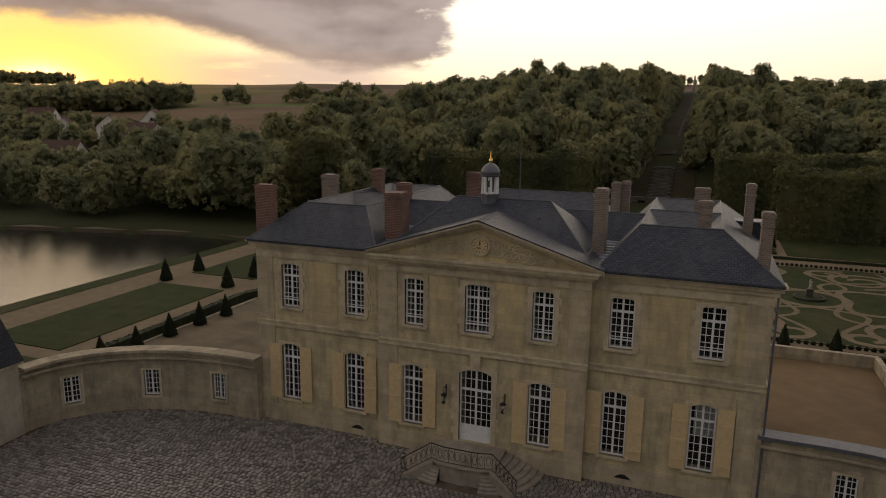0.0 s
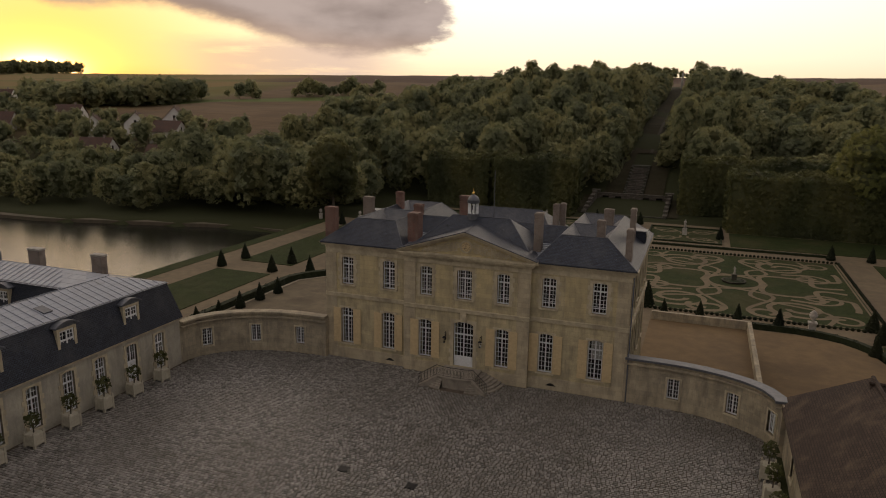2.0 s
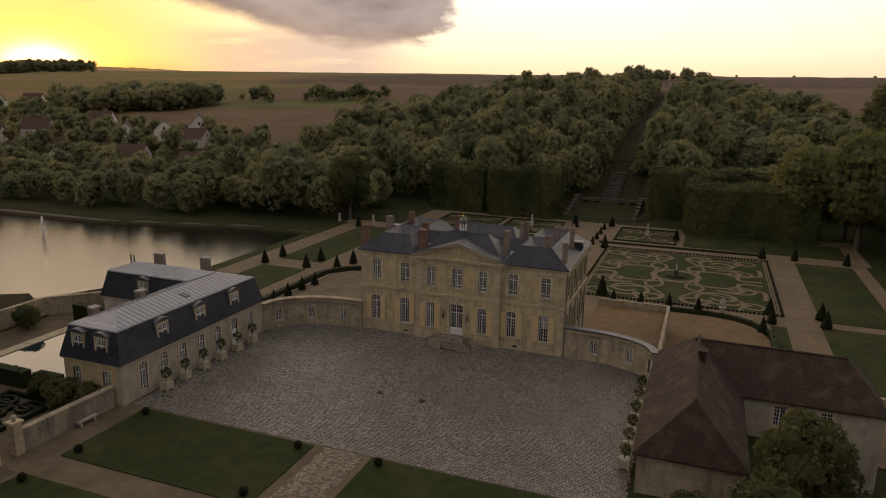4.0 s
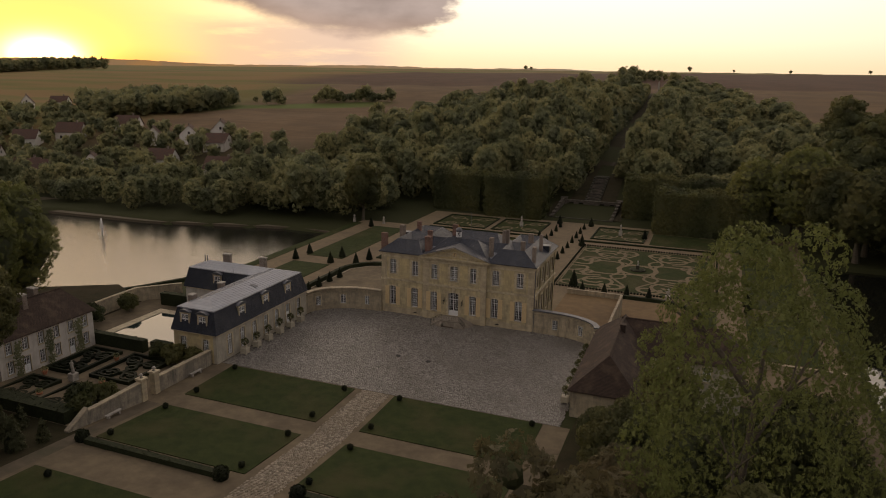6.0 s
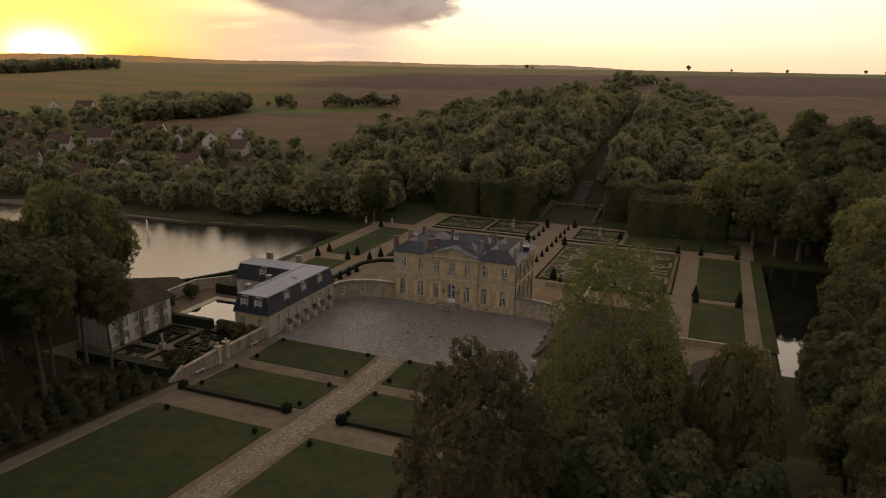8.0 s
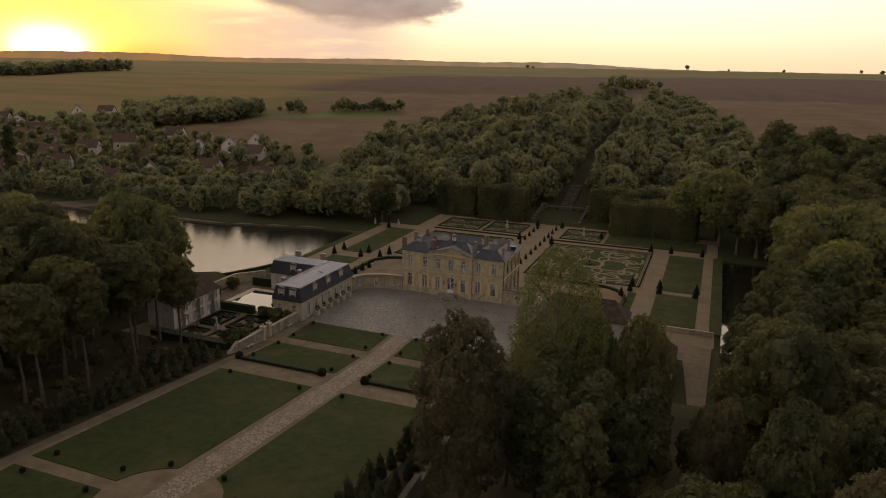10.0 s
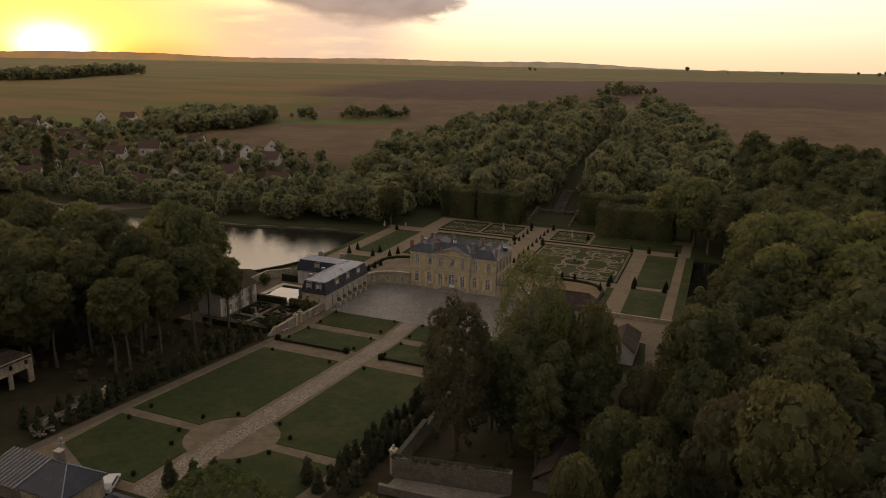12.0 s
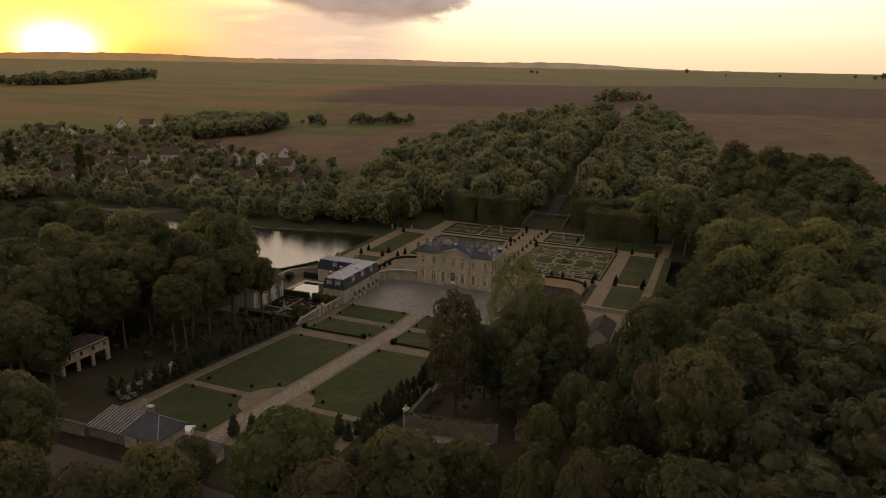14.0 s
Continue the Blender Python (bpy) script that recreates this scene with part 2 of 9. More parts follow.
def cobble_look(t, b, pick=island):
    col = mixc(t, pick(t), (0.093, 0.088, 0.080), (0.282, 0.267, 0.243))
    col = mixc(t, remap(t, world_noise(t, 0.16, 5.0), 0.42, 0.64, 0.0, 0.5), col, (0.132, 0.122, 0.103))
    col = mixc(t, remap(t, world_noise(t, 0.35, 6.0), 0.58, 0.75, 0.0, 0.5), col, (0.07, 0.065, 0.045))
    t.links.new(col, b.inputs["Base Color"])
    b.inputs["Roughness"].default_value = 0.46
    b.inputs["Specular IOR Level"].default_value = 0.6
    bump(t, b, world_noise(t, 20.0, 4.0), 0.008, 0.5)


M = {}
M["render"] = material("lime_render", facade_look((0.525, 0.440, 0.250), (0.445, 0.378, 0.232), 0.7, True))
M["facade"] = material("weathered_facade", facade_look((0.515, 0.445, 0.275), (0.415, 0.358, 0.232), 1.1, True))
M["stone"] = material("dressed_stone", mottled((0.53, 0.465, 0.325), (0.40, 0.350, 0.250), 2.6, 0.85, (0.24, 0.205, 0.150), 0.8, 0.014, 16.0, streak=True))
M["ashlar"] = material("ashlar_stone", facade_look((0.47, 0.41, 0.29), (0.39, 0.335, 0.235), 0.9, True))
M["wallstone"] = material("weathered_wall_stone", facade_look((0.42, 0.365, 0.265), (0.31, 0.270, 0.195), 1.2, True))
M["pale_wall"] = material("pale_wing_render", facade_look((0.44, 0.412, 0.335), (0.36, 0.336, 0.272), 0.8))
M["step_stone"] = material("worn_step_stone", mottled((0.30, 0.265, 0.215), (0.22, 0.197, 0.162), 2.2, 0.85, (0.13, 0.115, 0.095), 0.8, 0.016, 14.0, streak=True))
M["old_wall"] = material("lichened_garden_wall", facade_look((0.34, 0.310, 0.245), (0.225, 0.205, 0.165), 1.6, True))
M["cascade_stone"] = material("weathered_cascade_stone", brickwork((0.150, 0.132, 0.108), (0.085, 0.076, 0.062), (0.045, 0.040, 0.032), 0.9, 0.4, 0.04, 0.95, 0.05, (0.055, 0.056, 0.038)))
# dark stone tone with faint greenish patches, for basins and copings
M["dark_stone"] = material("dark_old_stone", mottled((0.075, 0.069, 0.052), (0.045, 0.045, 0.033), 1.5, 0.95, (0.03, 0.035, 0.02), 0.4, 0.03, 9.0))
M["rubble"] = material("rubble_stone", brickwork((0.25, 0.22, 0.18), (0.16, 0.145, 0.12), (0.12, 0.105, 0.085), 0.42, 0.24, 0.03, 0.95, 0.03, (0.08, 0.08, 0.05)))
M["slate"] = material("slate_tiles", brickwork((0.023, 0.030, 0.047), (0.045, 0.056, 0.082), (0.006, 0.007, 0.009), 0.22, 0.13, 0.018, 0.46, 0.025, (0.056, 0.060, 0.068), 0.4))
M["zinc"] = material("zinc_sheet", brickwork((0.21, 0.238, 0.285), (0.29, 0.322, 0.375), (0.11, 0.126, 0.150), 60.0, 0.62, 0.025, 0.38, 0.03, (0.18, 0.195, 0.215), 0.8))
M["lead"] = material("lead_flashing", simple((0.115, 0.122, 0.138), 0.5, 0.15, 0.45, (0.08, 0.087, 0.098), 4.0))
M["roof_tile"] = material("clay_roof_tiles", brickwork((0.044, 0.030, 0.023), (0.074, 0.048, 0.034), (0.022, 0.016, 0.013), 0.22, 0.15, 0.022, 0.85, 0.03, (0.098, 0.070, 0.048)))
M["brick"] = material("chimney_brick", brickwork((0.20, 0.088, 0.065), (0.125, 0.060, 0.048), (0.24, 0.20, 0.17), 0.23, 0.085, 0.014, 0.85, 0.012, (0.09, 0.060, 0.050)))
M["pale_brick"] = material("pale_chimney_brick", brickwork((0.235, 0.185, 0.150), (0.155, 0.122, 0.102), (0.29, 0.26, 0.225), 0.23, 0.085, 0.014, 0.85, 0.012, (0.11, 0.092, 0.077)))
M["white_paint"] = material("white_joinery_paint", simple((0.72, 0.74, 0.75), 0.45, 0, 0.4, (0.62, 0.64, 0.65), 6.0))
M["shutter"] = material("ochre_shutter_paint", simple((0.58, 0.455, 0.26), 0.55, 0, 0.3, (0.50, 0.39, 0.225), 5.0))
M["iron"] = material("black_wrought_iron", simple((0.02, 0.02, 0.02), 0.45, 0.6, 0.5))
M["gold"] = material("gilded_metal", simple((0.85, 0.58, 0.18), 0.25, 1.0, 0.5))
# near-black colour, mostly standing in for shade in rooms and openings
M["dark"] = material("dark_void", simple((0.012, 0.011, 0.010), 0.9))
M["cloth"] = material("white_curtain", simple((0.55, 0.53, 0.48), 0.9, 0, 0.1, (0.42, 0.40, 0.37), 8.0))
M["stucco"] = material("white_wall_render", mottled((0.52, 0.50, 0.46), (0.44, 0.42, 0.38), 1.5, 0.9, (0.28, 0.26, 0.22), 0.6, 0.006, 14.0, streak=True))
M["village_wall"] = material("village_wall_paint", mottled((0.66, 0.65, 0.62), (0.58, 0.56, 0.52), 0.8, 0.9, None, 0.6, 0.004, 8.0))
M["village_roof"] = material("village_brown_tiles", brickwork((0.115, 0.062, 0.045), (0.075, 0.055, 0.047), (0.05, 0.035, 0.03), 0.5, 0.3, 0.02, 0.9, 0.02))
def setts_look(t, b):
    col = mixc(t, island(t), (0.120, 0.100, 0.072), (0.34, 0.295, 0.225))
    col = mixc(t, remap(t, world_noise(t, 0.3, 5.0), 0.42, 0.64, 0.0, 0.5), col, (0.165, 0.132, 0.090))
    t.links.new(col, b.inputs["Base Color"])
    b.inputs["Roughness"].default_value = 0.6
    b.inputs["Specular IOR Level"].default_value = 0.4
    bump(t, b, world_noise(t, 20.0, 4.0), 0.008, 0.5)


M["drive_setts"] = material("worn_tan_setts", setts_look)
M["cobble"] = material("worn_cobbles", cobble_look)
M["cobble_single"] = material("worn_single_cobble", lambda t, b: cobble_look(t, b, rand))
M["joint"] = material("earth_joints", mottled((0.07, 0.055, 0.042), (0.11, 0.088, 0.066), 2.0, 0.95, (0.05, 0.055, 0.03), 0.5, 0.02, 12.0))
M["gravel"] = material("ochre_gravel", mottled((0.152, 0.121, 0.077), (0.110, 0.089, 0.058), 0.7, 0.95, (0.071, 0.057, 0.039), 0.22, 0.012, 22.0))
M["terrace_gravel"] = material("ochre_terrace_gravel", mottled((0.168, 0.114, 0.058), (0.136, 0.093, 0.049), 0.7, 0.95, (0.094, 0.066, 0.039), 0.15, 0.012, 22.0))
M["sand"] = material("pale_garden_gravel", mottled((0.172, 0.134, 0.083), (0.136, 0.107, 0.067), 0.9, 0.95, (0.11, 0.084, 0.057), 0.16, 0.012, 22.0))
M["lawn"] = material("mown_lawn", mottled((0.020, 0.030, 0.0075), (0.031, 0.042, 0.011), 0.8, 0.9, (0.058, 0.052, 0.022), 0.16, 0.05, 18.0, 0.15))
M["rough_grass"] = material("rough_grass", mottled((0.024, 0.023, 0.012), (0.038, 0.034, 0.018), 0.4, 0.95, (0.050, 0.038, 0.024), 0.07, 0.08, 5.0, 0.1))
M["box"] = material("clipped_box", mottled((0.017, 0.024, 0.010), (0.030, 0.037, 0.015), 3.0, 0.8, (0.014, 0.016, 0.008), 0.8, 0.12, 7.0, 0.2))
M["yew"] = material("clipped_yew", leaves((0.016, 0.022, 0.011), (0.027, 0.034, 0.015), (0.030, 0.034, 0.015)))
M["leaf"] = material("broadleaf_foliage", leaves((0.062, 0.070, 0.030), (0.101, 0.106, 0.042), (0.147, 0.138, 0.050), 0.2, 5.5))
# same foliage as the hill woods, without the haze in its colour
M["leaf_near"] = material("near_wood_foliage", leaves((0.069, 0.080, 0.035), (0.113, 0.122, 0.047), (0.163, 0.155, 0.058), 0.2, 4.6))
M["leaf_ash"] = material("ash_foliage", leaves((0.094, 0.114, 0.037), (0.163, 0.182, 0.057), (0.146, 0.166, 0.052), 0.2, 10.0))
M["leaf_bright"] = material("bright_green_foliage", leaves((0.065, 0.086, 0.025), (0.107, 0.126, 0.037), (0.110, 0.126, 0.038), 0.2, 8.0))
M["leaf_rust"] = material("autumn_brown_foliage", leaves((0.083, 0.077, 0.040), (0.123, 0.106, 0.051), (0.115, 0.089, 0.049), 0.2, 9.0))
# paler than the near foliage: distant haze put into the leaf colour
M["leaf_hazed"] = material("hazed_wood_foliage", leaves((0.182, 0.195, 0.106), (0.247, 0.259, 0.131), (0.309, 0.291, 0.134), 0.2, 4.2))
# a darker foliage tone for the front wood, ivy and yard scrub
M["leaf_dark"] = material("dark_foliage", leaves((0.056, 0.061, 0.030), (0.092, 0.095, 0.043), (0.115, 0.106, 0.045), 0.2, 7.0))
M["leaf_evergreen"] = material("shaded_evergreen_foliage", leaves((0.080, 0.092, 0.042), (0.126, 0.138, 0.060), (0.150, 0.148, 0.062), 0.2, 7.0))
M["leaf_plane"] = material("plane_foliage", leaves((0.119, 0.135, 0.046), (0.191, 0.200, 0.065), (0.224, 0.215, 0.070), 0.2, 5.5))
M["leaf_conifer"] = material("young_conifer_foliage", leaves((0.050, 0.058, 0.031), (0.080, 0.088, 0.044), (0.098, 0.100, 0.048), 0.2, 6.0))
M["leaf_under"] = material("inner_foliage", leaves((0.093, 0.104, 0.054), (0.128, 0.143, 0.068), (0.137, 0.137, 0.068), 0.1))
# walk tone darkened for the grove's shade; also the brown pond bank
M["shaded_walk_bank"] = material("shaded_walk_brown_bank", mottled((0.105, 0.086, 0.060), (0.082, 0.068, 0.048), 0.8, 0.95, (0.060, 0.058, 0.034), 0.2, 0.012, 20.0))
M["bark"] = material("grey_bark", mottled((0.11, 0.092, 0.072), (0.060, 0.050, 0.040), 3.0, 0.95, (0.07, 0.08, 0.05), 0.9, 0.04, 9.0))
M["dirt"] = material("bare_dirt", mottled((0.055, 0.042, 0.031), (0.040, 0.032, 0.024), 0.5, 0.95, (0.030, 0.027, 0.018), 0.12, 0.03, 6.0))
M["statue_stone"] = material("lichened_white_stone", mottled((0.40, 0.375, 0.33), (0.28, 0.265, 0.235), 3.0, 0.85, (0.16, 0.15, 0.13), 1.0, 0.02, 12.0))
M["planter"] = material("cream_planter_paint", simple((0.44, 0.41, 0.32), 0.6, 0, 0.3, (0.36, 0.335, 0.265), 5.0))
M["terracotta"] = material("terracotta", simple((0.36, 0.15, 0.08), 0.8))
M["car_paint"] = material("white_car_paint", simple((0.46, 0.47, 0.48), 0.3, 0.0, 0.5))
M["spray"] = material("water_spray", simple((0.9, 0.9, 0.9), 0.6, 0.0, 0.3))
M["tyre"] = material("tyre_rubber", simple((0.02, 0.02, 0.02), 0.8))


def glass_look(t, b):
    b.inputs["Base Color"].default_value = (0.82, 0.86, 0.86, 1)
    b.inputs["Roughness"].default_value = 0.03
    b.inputs["Transmission Weight"].default_value = 1.0
    b.inputs["IOR"].default_value = 1.45


M["glass"] = material("window_glass", glass_look)


def water_look(t, b):
    b.inputs["Base Color"].default_value = (0.012, 0.013, 0.010, 1)
    b.inputs["Roughness"].default_value = 0.14
    b.inputs["Specular IOR Level"].default_value = 1.0
    n = world_noise(t, 1.6, 3.0, 0.55, (0.8, 1.6, 1.0))
    bump(t, b, n, 0.10, 0.4)


M["water"] = material("dark_pond_water", water_look)


def canal_look(t, b):
    b.inputs["Base Color"].default_value = (0.010, 0.011, 0.008, 1)
    b.inputs["Roughness"].default_value = 0.03
    b.inputs["Specular IOR Level"].default_value = 0.6
    bump(t, b, world_noise(t, 0.8, 2.0), 0.02, 0.2)


M["basin_water"] = material("green_basin_water", simple((0.020, 0.024, 0.014), 0.35, 0.0, 0.15, (0.028, 0.030, 0.018), 0.8))
M["canal_water"] = material("still_canal_water", canal_look)


def pool_look(t, b):
    b.inputs["Base Color"].default_value = (0.020, 0.032, 0.034, 1)
    b.inputs["Roughness"].default_value = 0.02
    b.inputs["Specular IOR Level"].default_value = 1.0
    bump(t, b, world_noise(t, 1.2, 2.0), 0.01, 0.2)


M["pool"] = material("pool_water", pool_look)


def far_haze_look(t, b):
    """Distant ridge: its own glow stands in for the lit haze before it."""
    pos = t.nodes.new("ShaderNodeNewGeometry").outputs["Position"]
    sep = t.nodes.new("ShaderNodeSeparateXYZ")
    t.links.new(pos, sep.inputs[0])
    # the orange towards the sun is painted in with the haze
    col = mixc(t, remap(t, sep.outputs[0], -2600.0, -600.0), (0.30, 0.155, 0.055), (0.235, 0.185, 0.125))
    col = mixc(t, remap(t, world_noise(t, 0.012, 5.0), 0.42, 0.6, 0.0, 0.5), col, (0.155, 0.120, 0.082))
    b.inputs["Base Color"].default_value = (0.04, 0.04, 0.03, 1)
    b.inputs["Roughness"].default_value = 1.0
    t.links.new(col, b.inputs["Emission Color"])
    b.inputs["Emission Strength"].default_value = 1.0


M["far_haze"] = material("far_ridge_haze_glow", far_haze_look)


def land_look(t, b):
    """Fields seen from far off: broad strips of stubble, plough and pasture."""
    pos = t.nodes.new("ShaderNodeNewGeometry").outputs["Position"]
    mp = t.nodes.new("ShaderNodeMapping")
    mp.inputs["Rotation"].default_value = (0, 0, 0.22)
    mp.inputs["Scale"].default_value = (0.0016, 0.0062, 0.0)
    t.links.new(pos, mp.inputs[0])
    vo = t.nodes.new("ShaderNodeTexVoronoi")
    vo.distance = "CHEBYCHEV"
    t.links.new(mp.outputs[0], vo.inputs["Vector"])
    vo.inputs["Scale"].default_value = 1.0
    sep = t.nodes.new("ShaderNodeSeparateColor")
    t.links.new(vo.outputs["Color"], sep.inputs[0])
    ramp = t.nodes.new("ShaderNodeValToRGB")
    ramp.color_ramp.interpolation = "CONSTANT"
    e = ramp.color_ramp.elements
    e[0].position, e[0].color = 0.0, (0.190, 0.130, 0.064, 1)
    e[1].position, e[1].color = 0.86, (0.105, 0.110, 0.036, 1)
    for p, c in ((0.22, (0.205, 0.142, 0.068)), (0.40, (0.175, 0.138, 0.056)), (0.55, (0.150, 0.098, 0.055)), (0.72, (0.160, 0.130, 0.052))):
        x = e.new(p)
        x.color = (*c, 1)
    t.links.new(sep.outputs[0], ramp.inputs[0])
    col = ramp.outputs[0]
    col = mixc(t, remap(t, world_noise(t, 0.02, 6.0), 0.4, 0.65, 0.0, 0.5), col, (0.135, 0.104, 0.048))
    strips = world_noise(t, 1.0, 3.0, 0.6, (0.0022, 0.035, 0.0))
    col = mixc(t, remap(t, strips, 0.46, 0.58, 0.0, 0.3), col, (0.095, 0.068, 0.040))
    col = mixc(t, remap(t, strips, 0.40, 0.34, 0.0, 0.3), col, (0.150, 0.142, 0.058))
    col = mixc(t, remap(t, world_noise(t, 0.4, 5.0), 0.4, 0.65, 0.0, 0.35), col, (0.098, 0.077, 0.040))
    near = t.nodes.new("ShaderNodeSeparateXYZ")
    t.links.new(pos, near.inputs[0])
    X, Y = near.outputs[0], near.outputs[1]

    def along(kx, ky):
        """Distance along a direction in plan."""
        d = t.nodes.new("ShaderNodeVectorMath")
        d.operation = "DOT_PRODUCT"
        d.inputs[1].default_value = (kx, ky, 0.0)
        t.links.new(pos, d.inputs[0])
        return d.outputs["Value"]
    clods = mixc(t, remap(t, world_noise(t, 0.05, 5.0), 0.35, 0.65), (0.150, 0.104, 0.062), (0.112, 0.080, 0.050))
    furrows = world_noise(t, 1.0, 2.0, 0.5, (0.012, 0.5, 0.0))
    clods = mixc(t, remap(t, furrows, 0.45, 0.62, 0.0, 0.4), clods, (0.085, 0.062, 0.042))
    # the ploughed fields round the hill
    col = mixc(t, mult(t, remap(t, X, -262.0, -240.0), remap(t, along(-0.09, 1.0), 446.0, 436.0)), col, clods)
    # western pasture, sunset orange put into its colour; bright strip beside the copse
    col = mixc(t, remap(t, X, -250.0, -300.0, 0.0, 0.8), col, mixc(t, remap(t, world_noise(t, 1.0, 3.0, 0.6, (0.004, 0.022, 0.0)), 0.44, 0.56), (0.128, 0.118, 0.038), (0.190, 0.124, 0.052)))
    strip = mult(t, remap(t, along(-0.35, 1.0), 338.0, 343.0), remap(t, along(-0.35, 1.0), 372.0, 364.0))
    col = mixc(t, mult(t, strip, remap(t, X, -150.0, -170.0, 0.0, 0.85)), col, (0.090, 0.128, 0.036))
    # the dark newly turned field behind the crest
    band = mult(t, remap(t, along(-0.09, 1.0), 428.0, 436.0), remap(t, along(-0.45, 1.0), 800.0, 780.0))
    turned_soil = mixc(t, remap(t, world_noise(t, 0.06, 4.0), 0.4, 0.6), (0.092, 0.058, 0.044), (0.074, 0.050, 0.040))
    col = mixc(t, mult(t, band, remap(t, X, -345.0, -285.0, 0.0, 0.92)), col, turned_soil)
    # green corn in long strips beyond it
    rows = world_noise(t, 1.0, 2.0, 0.5, (0.0015, 0.028, 0.0))
    corn = mixc(t, remap(t, rows, 0.44, 0.56), (0.098, 0.116, 0.040), (0.160, 0.122, 0.058))
    col = mixc(t, remap(t, along(-0.45, 1.0), 785.0, 800.0, 0.0, 0.8), col, corn)
    # dark leaf litter under the woods, deepened by painting in the trees' shade
    west = remap(t, along(1.0, -0.29), -162.0, -172.0)
    north = remap(t, Y, 386.0, 396.0)
    far = mixc(t, 1.0, west, north, "LIGHTEN")
    far = mixc(t, 1.0, far, remap(t, along(1.0, 0.28), 138.0, 146.0), "LIGHTEN")
    open_ = mult(t, far, remap(t, Y, 130.0, 185.0))
    col = mixc(t, open_, (0.033, 0.037, 0.016), col)
    t.links.new(col, b.inputs["Base Color"])
    b.inputs["Roughness"].default_value = 0.95
    b.inputs["Specular IOR Level"].default_value = 0.1
    bump(t, b, world_noise(t, 1.5, 4.0), 0.15, 0.4)


M["land"] = material("open_land", land_look)

# ---- mesh tools ----


class Shape:
    """Collects faces, then becomes one mesh whose UVs are metres along each face."""

    def __init__(self):
        self.v, self.f = [], []

    def face(self, *pts):
        i = len(self.v)
        self.v.extend(tuple(p) for p in pts)
        self.f.append(tuple(range(i, i + len(pts))))
        return self

    def box(self, x0, y0, z0, x1, y1, z1):
        i = len(self.v)
        self.v += [(x0, y0, z0), (x1, y0, z0), (x1, y1, z0), (x0, y1, z0), (x0, y0, z1), (x1, y0, z1), (x1, y1, z1), (x0, y1, z1)]
        self.f += [tuple(i + k for k in q) for q in ((0, 3, 2, 1), (4, 5, 6, 7), (0, 1, 5, 4), (1, 2, 6, 5), (2, 3, 7, 6), (3, 0, 4, 7))]
        return self

    def prism(self, poly, z0, z1, top=True, low=True):
        n, i = len(poly), len(self.v)
        self.v += [(p[0], p[1], z0) for p in poly] + [(p[0], p[1], z1) for p in poly]
        for k in range(n):
            j = (k + 1) % n
            self.f.append((i + k, i + j, i + n + j, i + n + k))
        if top:
            self.f.append(tuple(i + n + k for k in range(n)))
        if low:
            self.f.append(tuple(i + k for k in reversed(range(n))))
        return self

    def slab(self, poly, y0, y1):
        """A polygon in x and z, pushed from y0 to y1 (front at y0)."""
        n, i = len(poly), len(self.v)
        self.v += [(p[0], y0, p[1]) for p in poly] + [(p[0], y1, p[1]) for p in poly]
        for k in range(n):
            j = (k + 1) % n
            self.f.append((i + k, i + n + k, i + n + j, i + j))
        self.f.append(tuple(i + k for k in range(n)))
        self.f.append(tuple(i + n + k for k in reversed(range(n))))
        return self

    def lathe(self, rings, n=12, c=(0, 0), cap=True):
        i0 = len(self.v)
        for r, z in rings:
            for k in range(n):
                a = 2 * math.pi * k / n
                self.v.append((c[0] + r * math.cos(a), c[1] + r * math.sin(a), z))
        for m in range(len(rings) - 1):
            for k in range(n):
                j = (k + 1) % n
                a = i0 + m * n
                self.f.append((a + k, a + j, a + n + j, a + n + k))
        if cap:
            a = i0 + (len(rings) - 1) * n
            self.f.append(tuple(a + k for k in range(n)))
            self.f.append(tuple(i0 + k for k in reversed(range(n))))
        return self

    def tube(self, p, q, r0, r1, n=7):
        p, q = Vector(p), Vector(q)
        d = (q - p).normalized()
        s = d.orthogonal().normalized()
        t = d.cross(s)
        i = len(self.v)
        for c, r in ((p, r0), (q, r1)):
            for k in range(n):
                a = 2 * math.pi * k / n
                self.v.append(tuple(c + s * (r * math.cos(a)) + t * (r * math.sin(a))))
        for k in range(n):
            j = (k + 1) % n
            self.f.append((i + k, i + j, i + n + j, i + n + k))
        self.f.append(tuple(i + n + k for k in range(n)))
        return self

    def ribbon(self, pts, w, z, closed=False, th=0.0):
        """A flat band along a line of points in plan; th > 0 gives it height."""
        P = [Vector((p[0], p[1])) for p in pts]
        n = len(P)
        L, R = [], []
        for k in range(n):
            a = P[(k - 1) % n] if closed or k else P[k]
            b = P[(k + 1) % n] if closed or k < n - 1 else P[k]
            d = (b - a)
            d = d.normalized() if d.length > 1e-6 else Vector((1, 0))
            m = Vector((-d.y, d.x)) * (w / 2)
            L.append(P[k] + m), R.append(P[k] - m)
        for k in range(n if closed else n - 1):
            j = (k + 1) % n
            a, b, c, d = R[k], R[j], L[j], L[k]
            self.face((a.x, a.y, z + th), (b.x, b.y, z + th), (c.x, c.y, z + th), (d.x, d.y, z + th))
            if th:
                self.face((a.x, a.y, z), (b.x, b.y, z), (b.x, b.y, z + th), (a.x, a.y, z + th))
                self.face((c.x, c.y, z), (d.x, d.y, z), (d.x, d.y, z + th), (c.x, c.y, z + th))
        if th and not closed:
            for a, b in ((L[0], R[0]), (R[-1], L[-1])):
                self.face((a.x, a.y, z), (b.x, b.y, z), (b.x, b.y, z + th), (a.x, a.y, z + th))
        return self

    def moved(self, m):
        self.v = [tuple(m @ Vector(p)) for p in self.v]
        return self

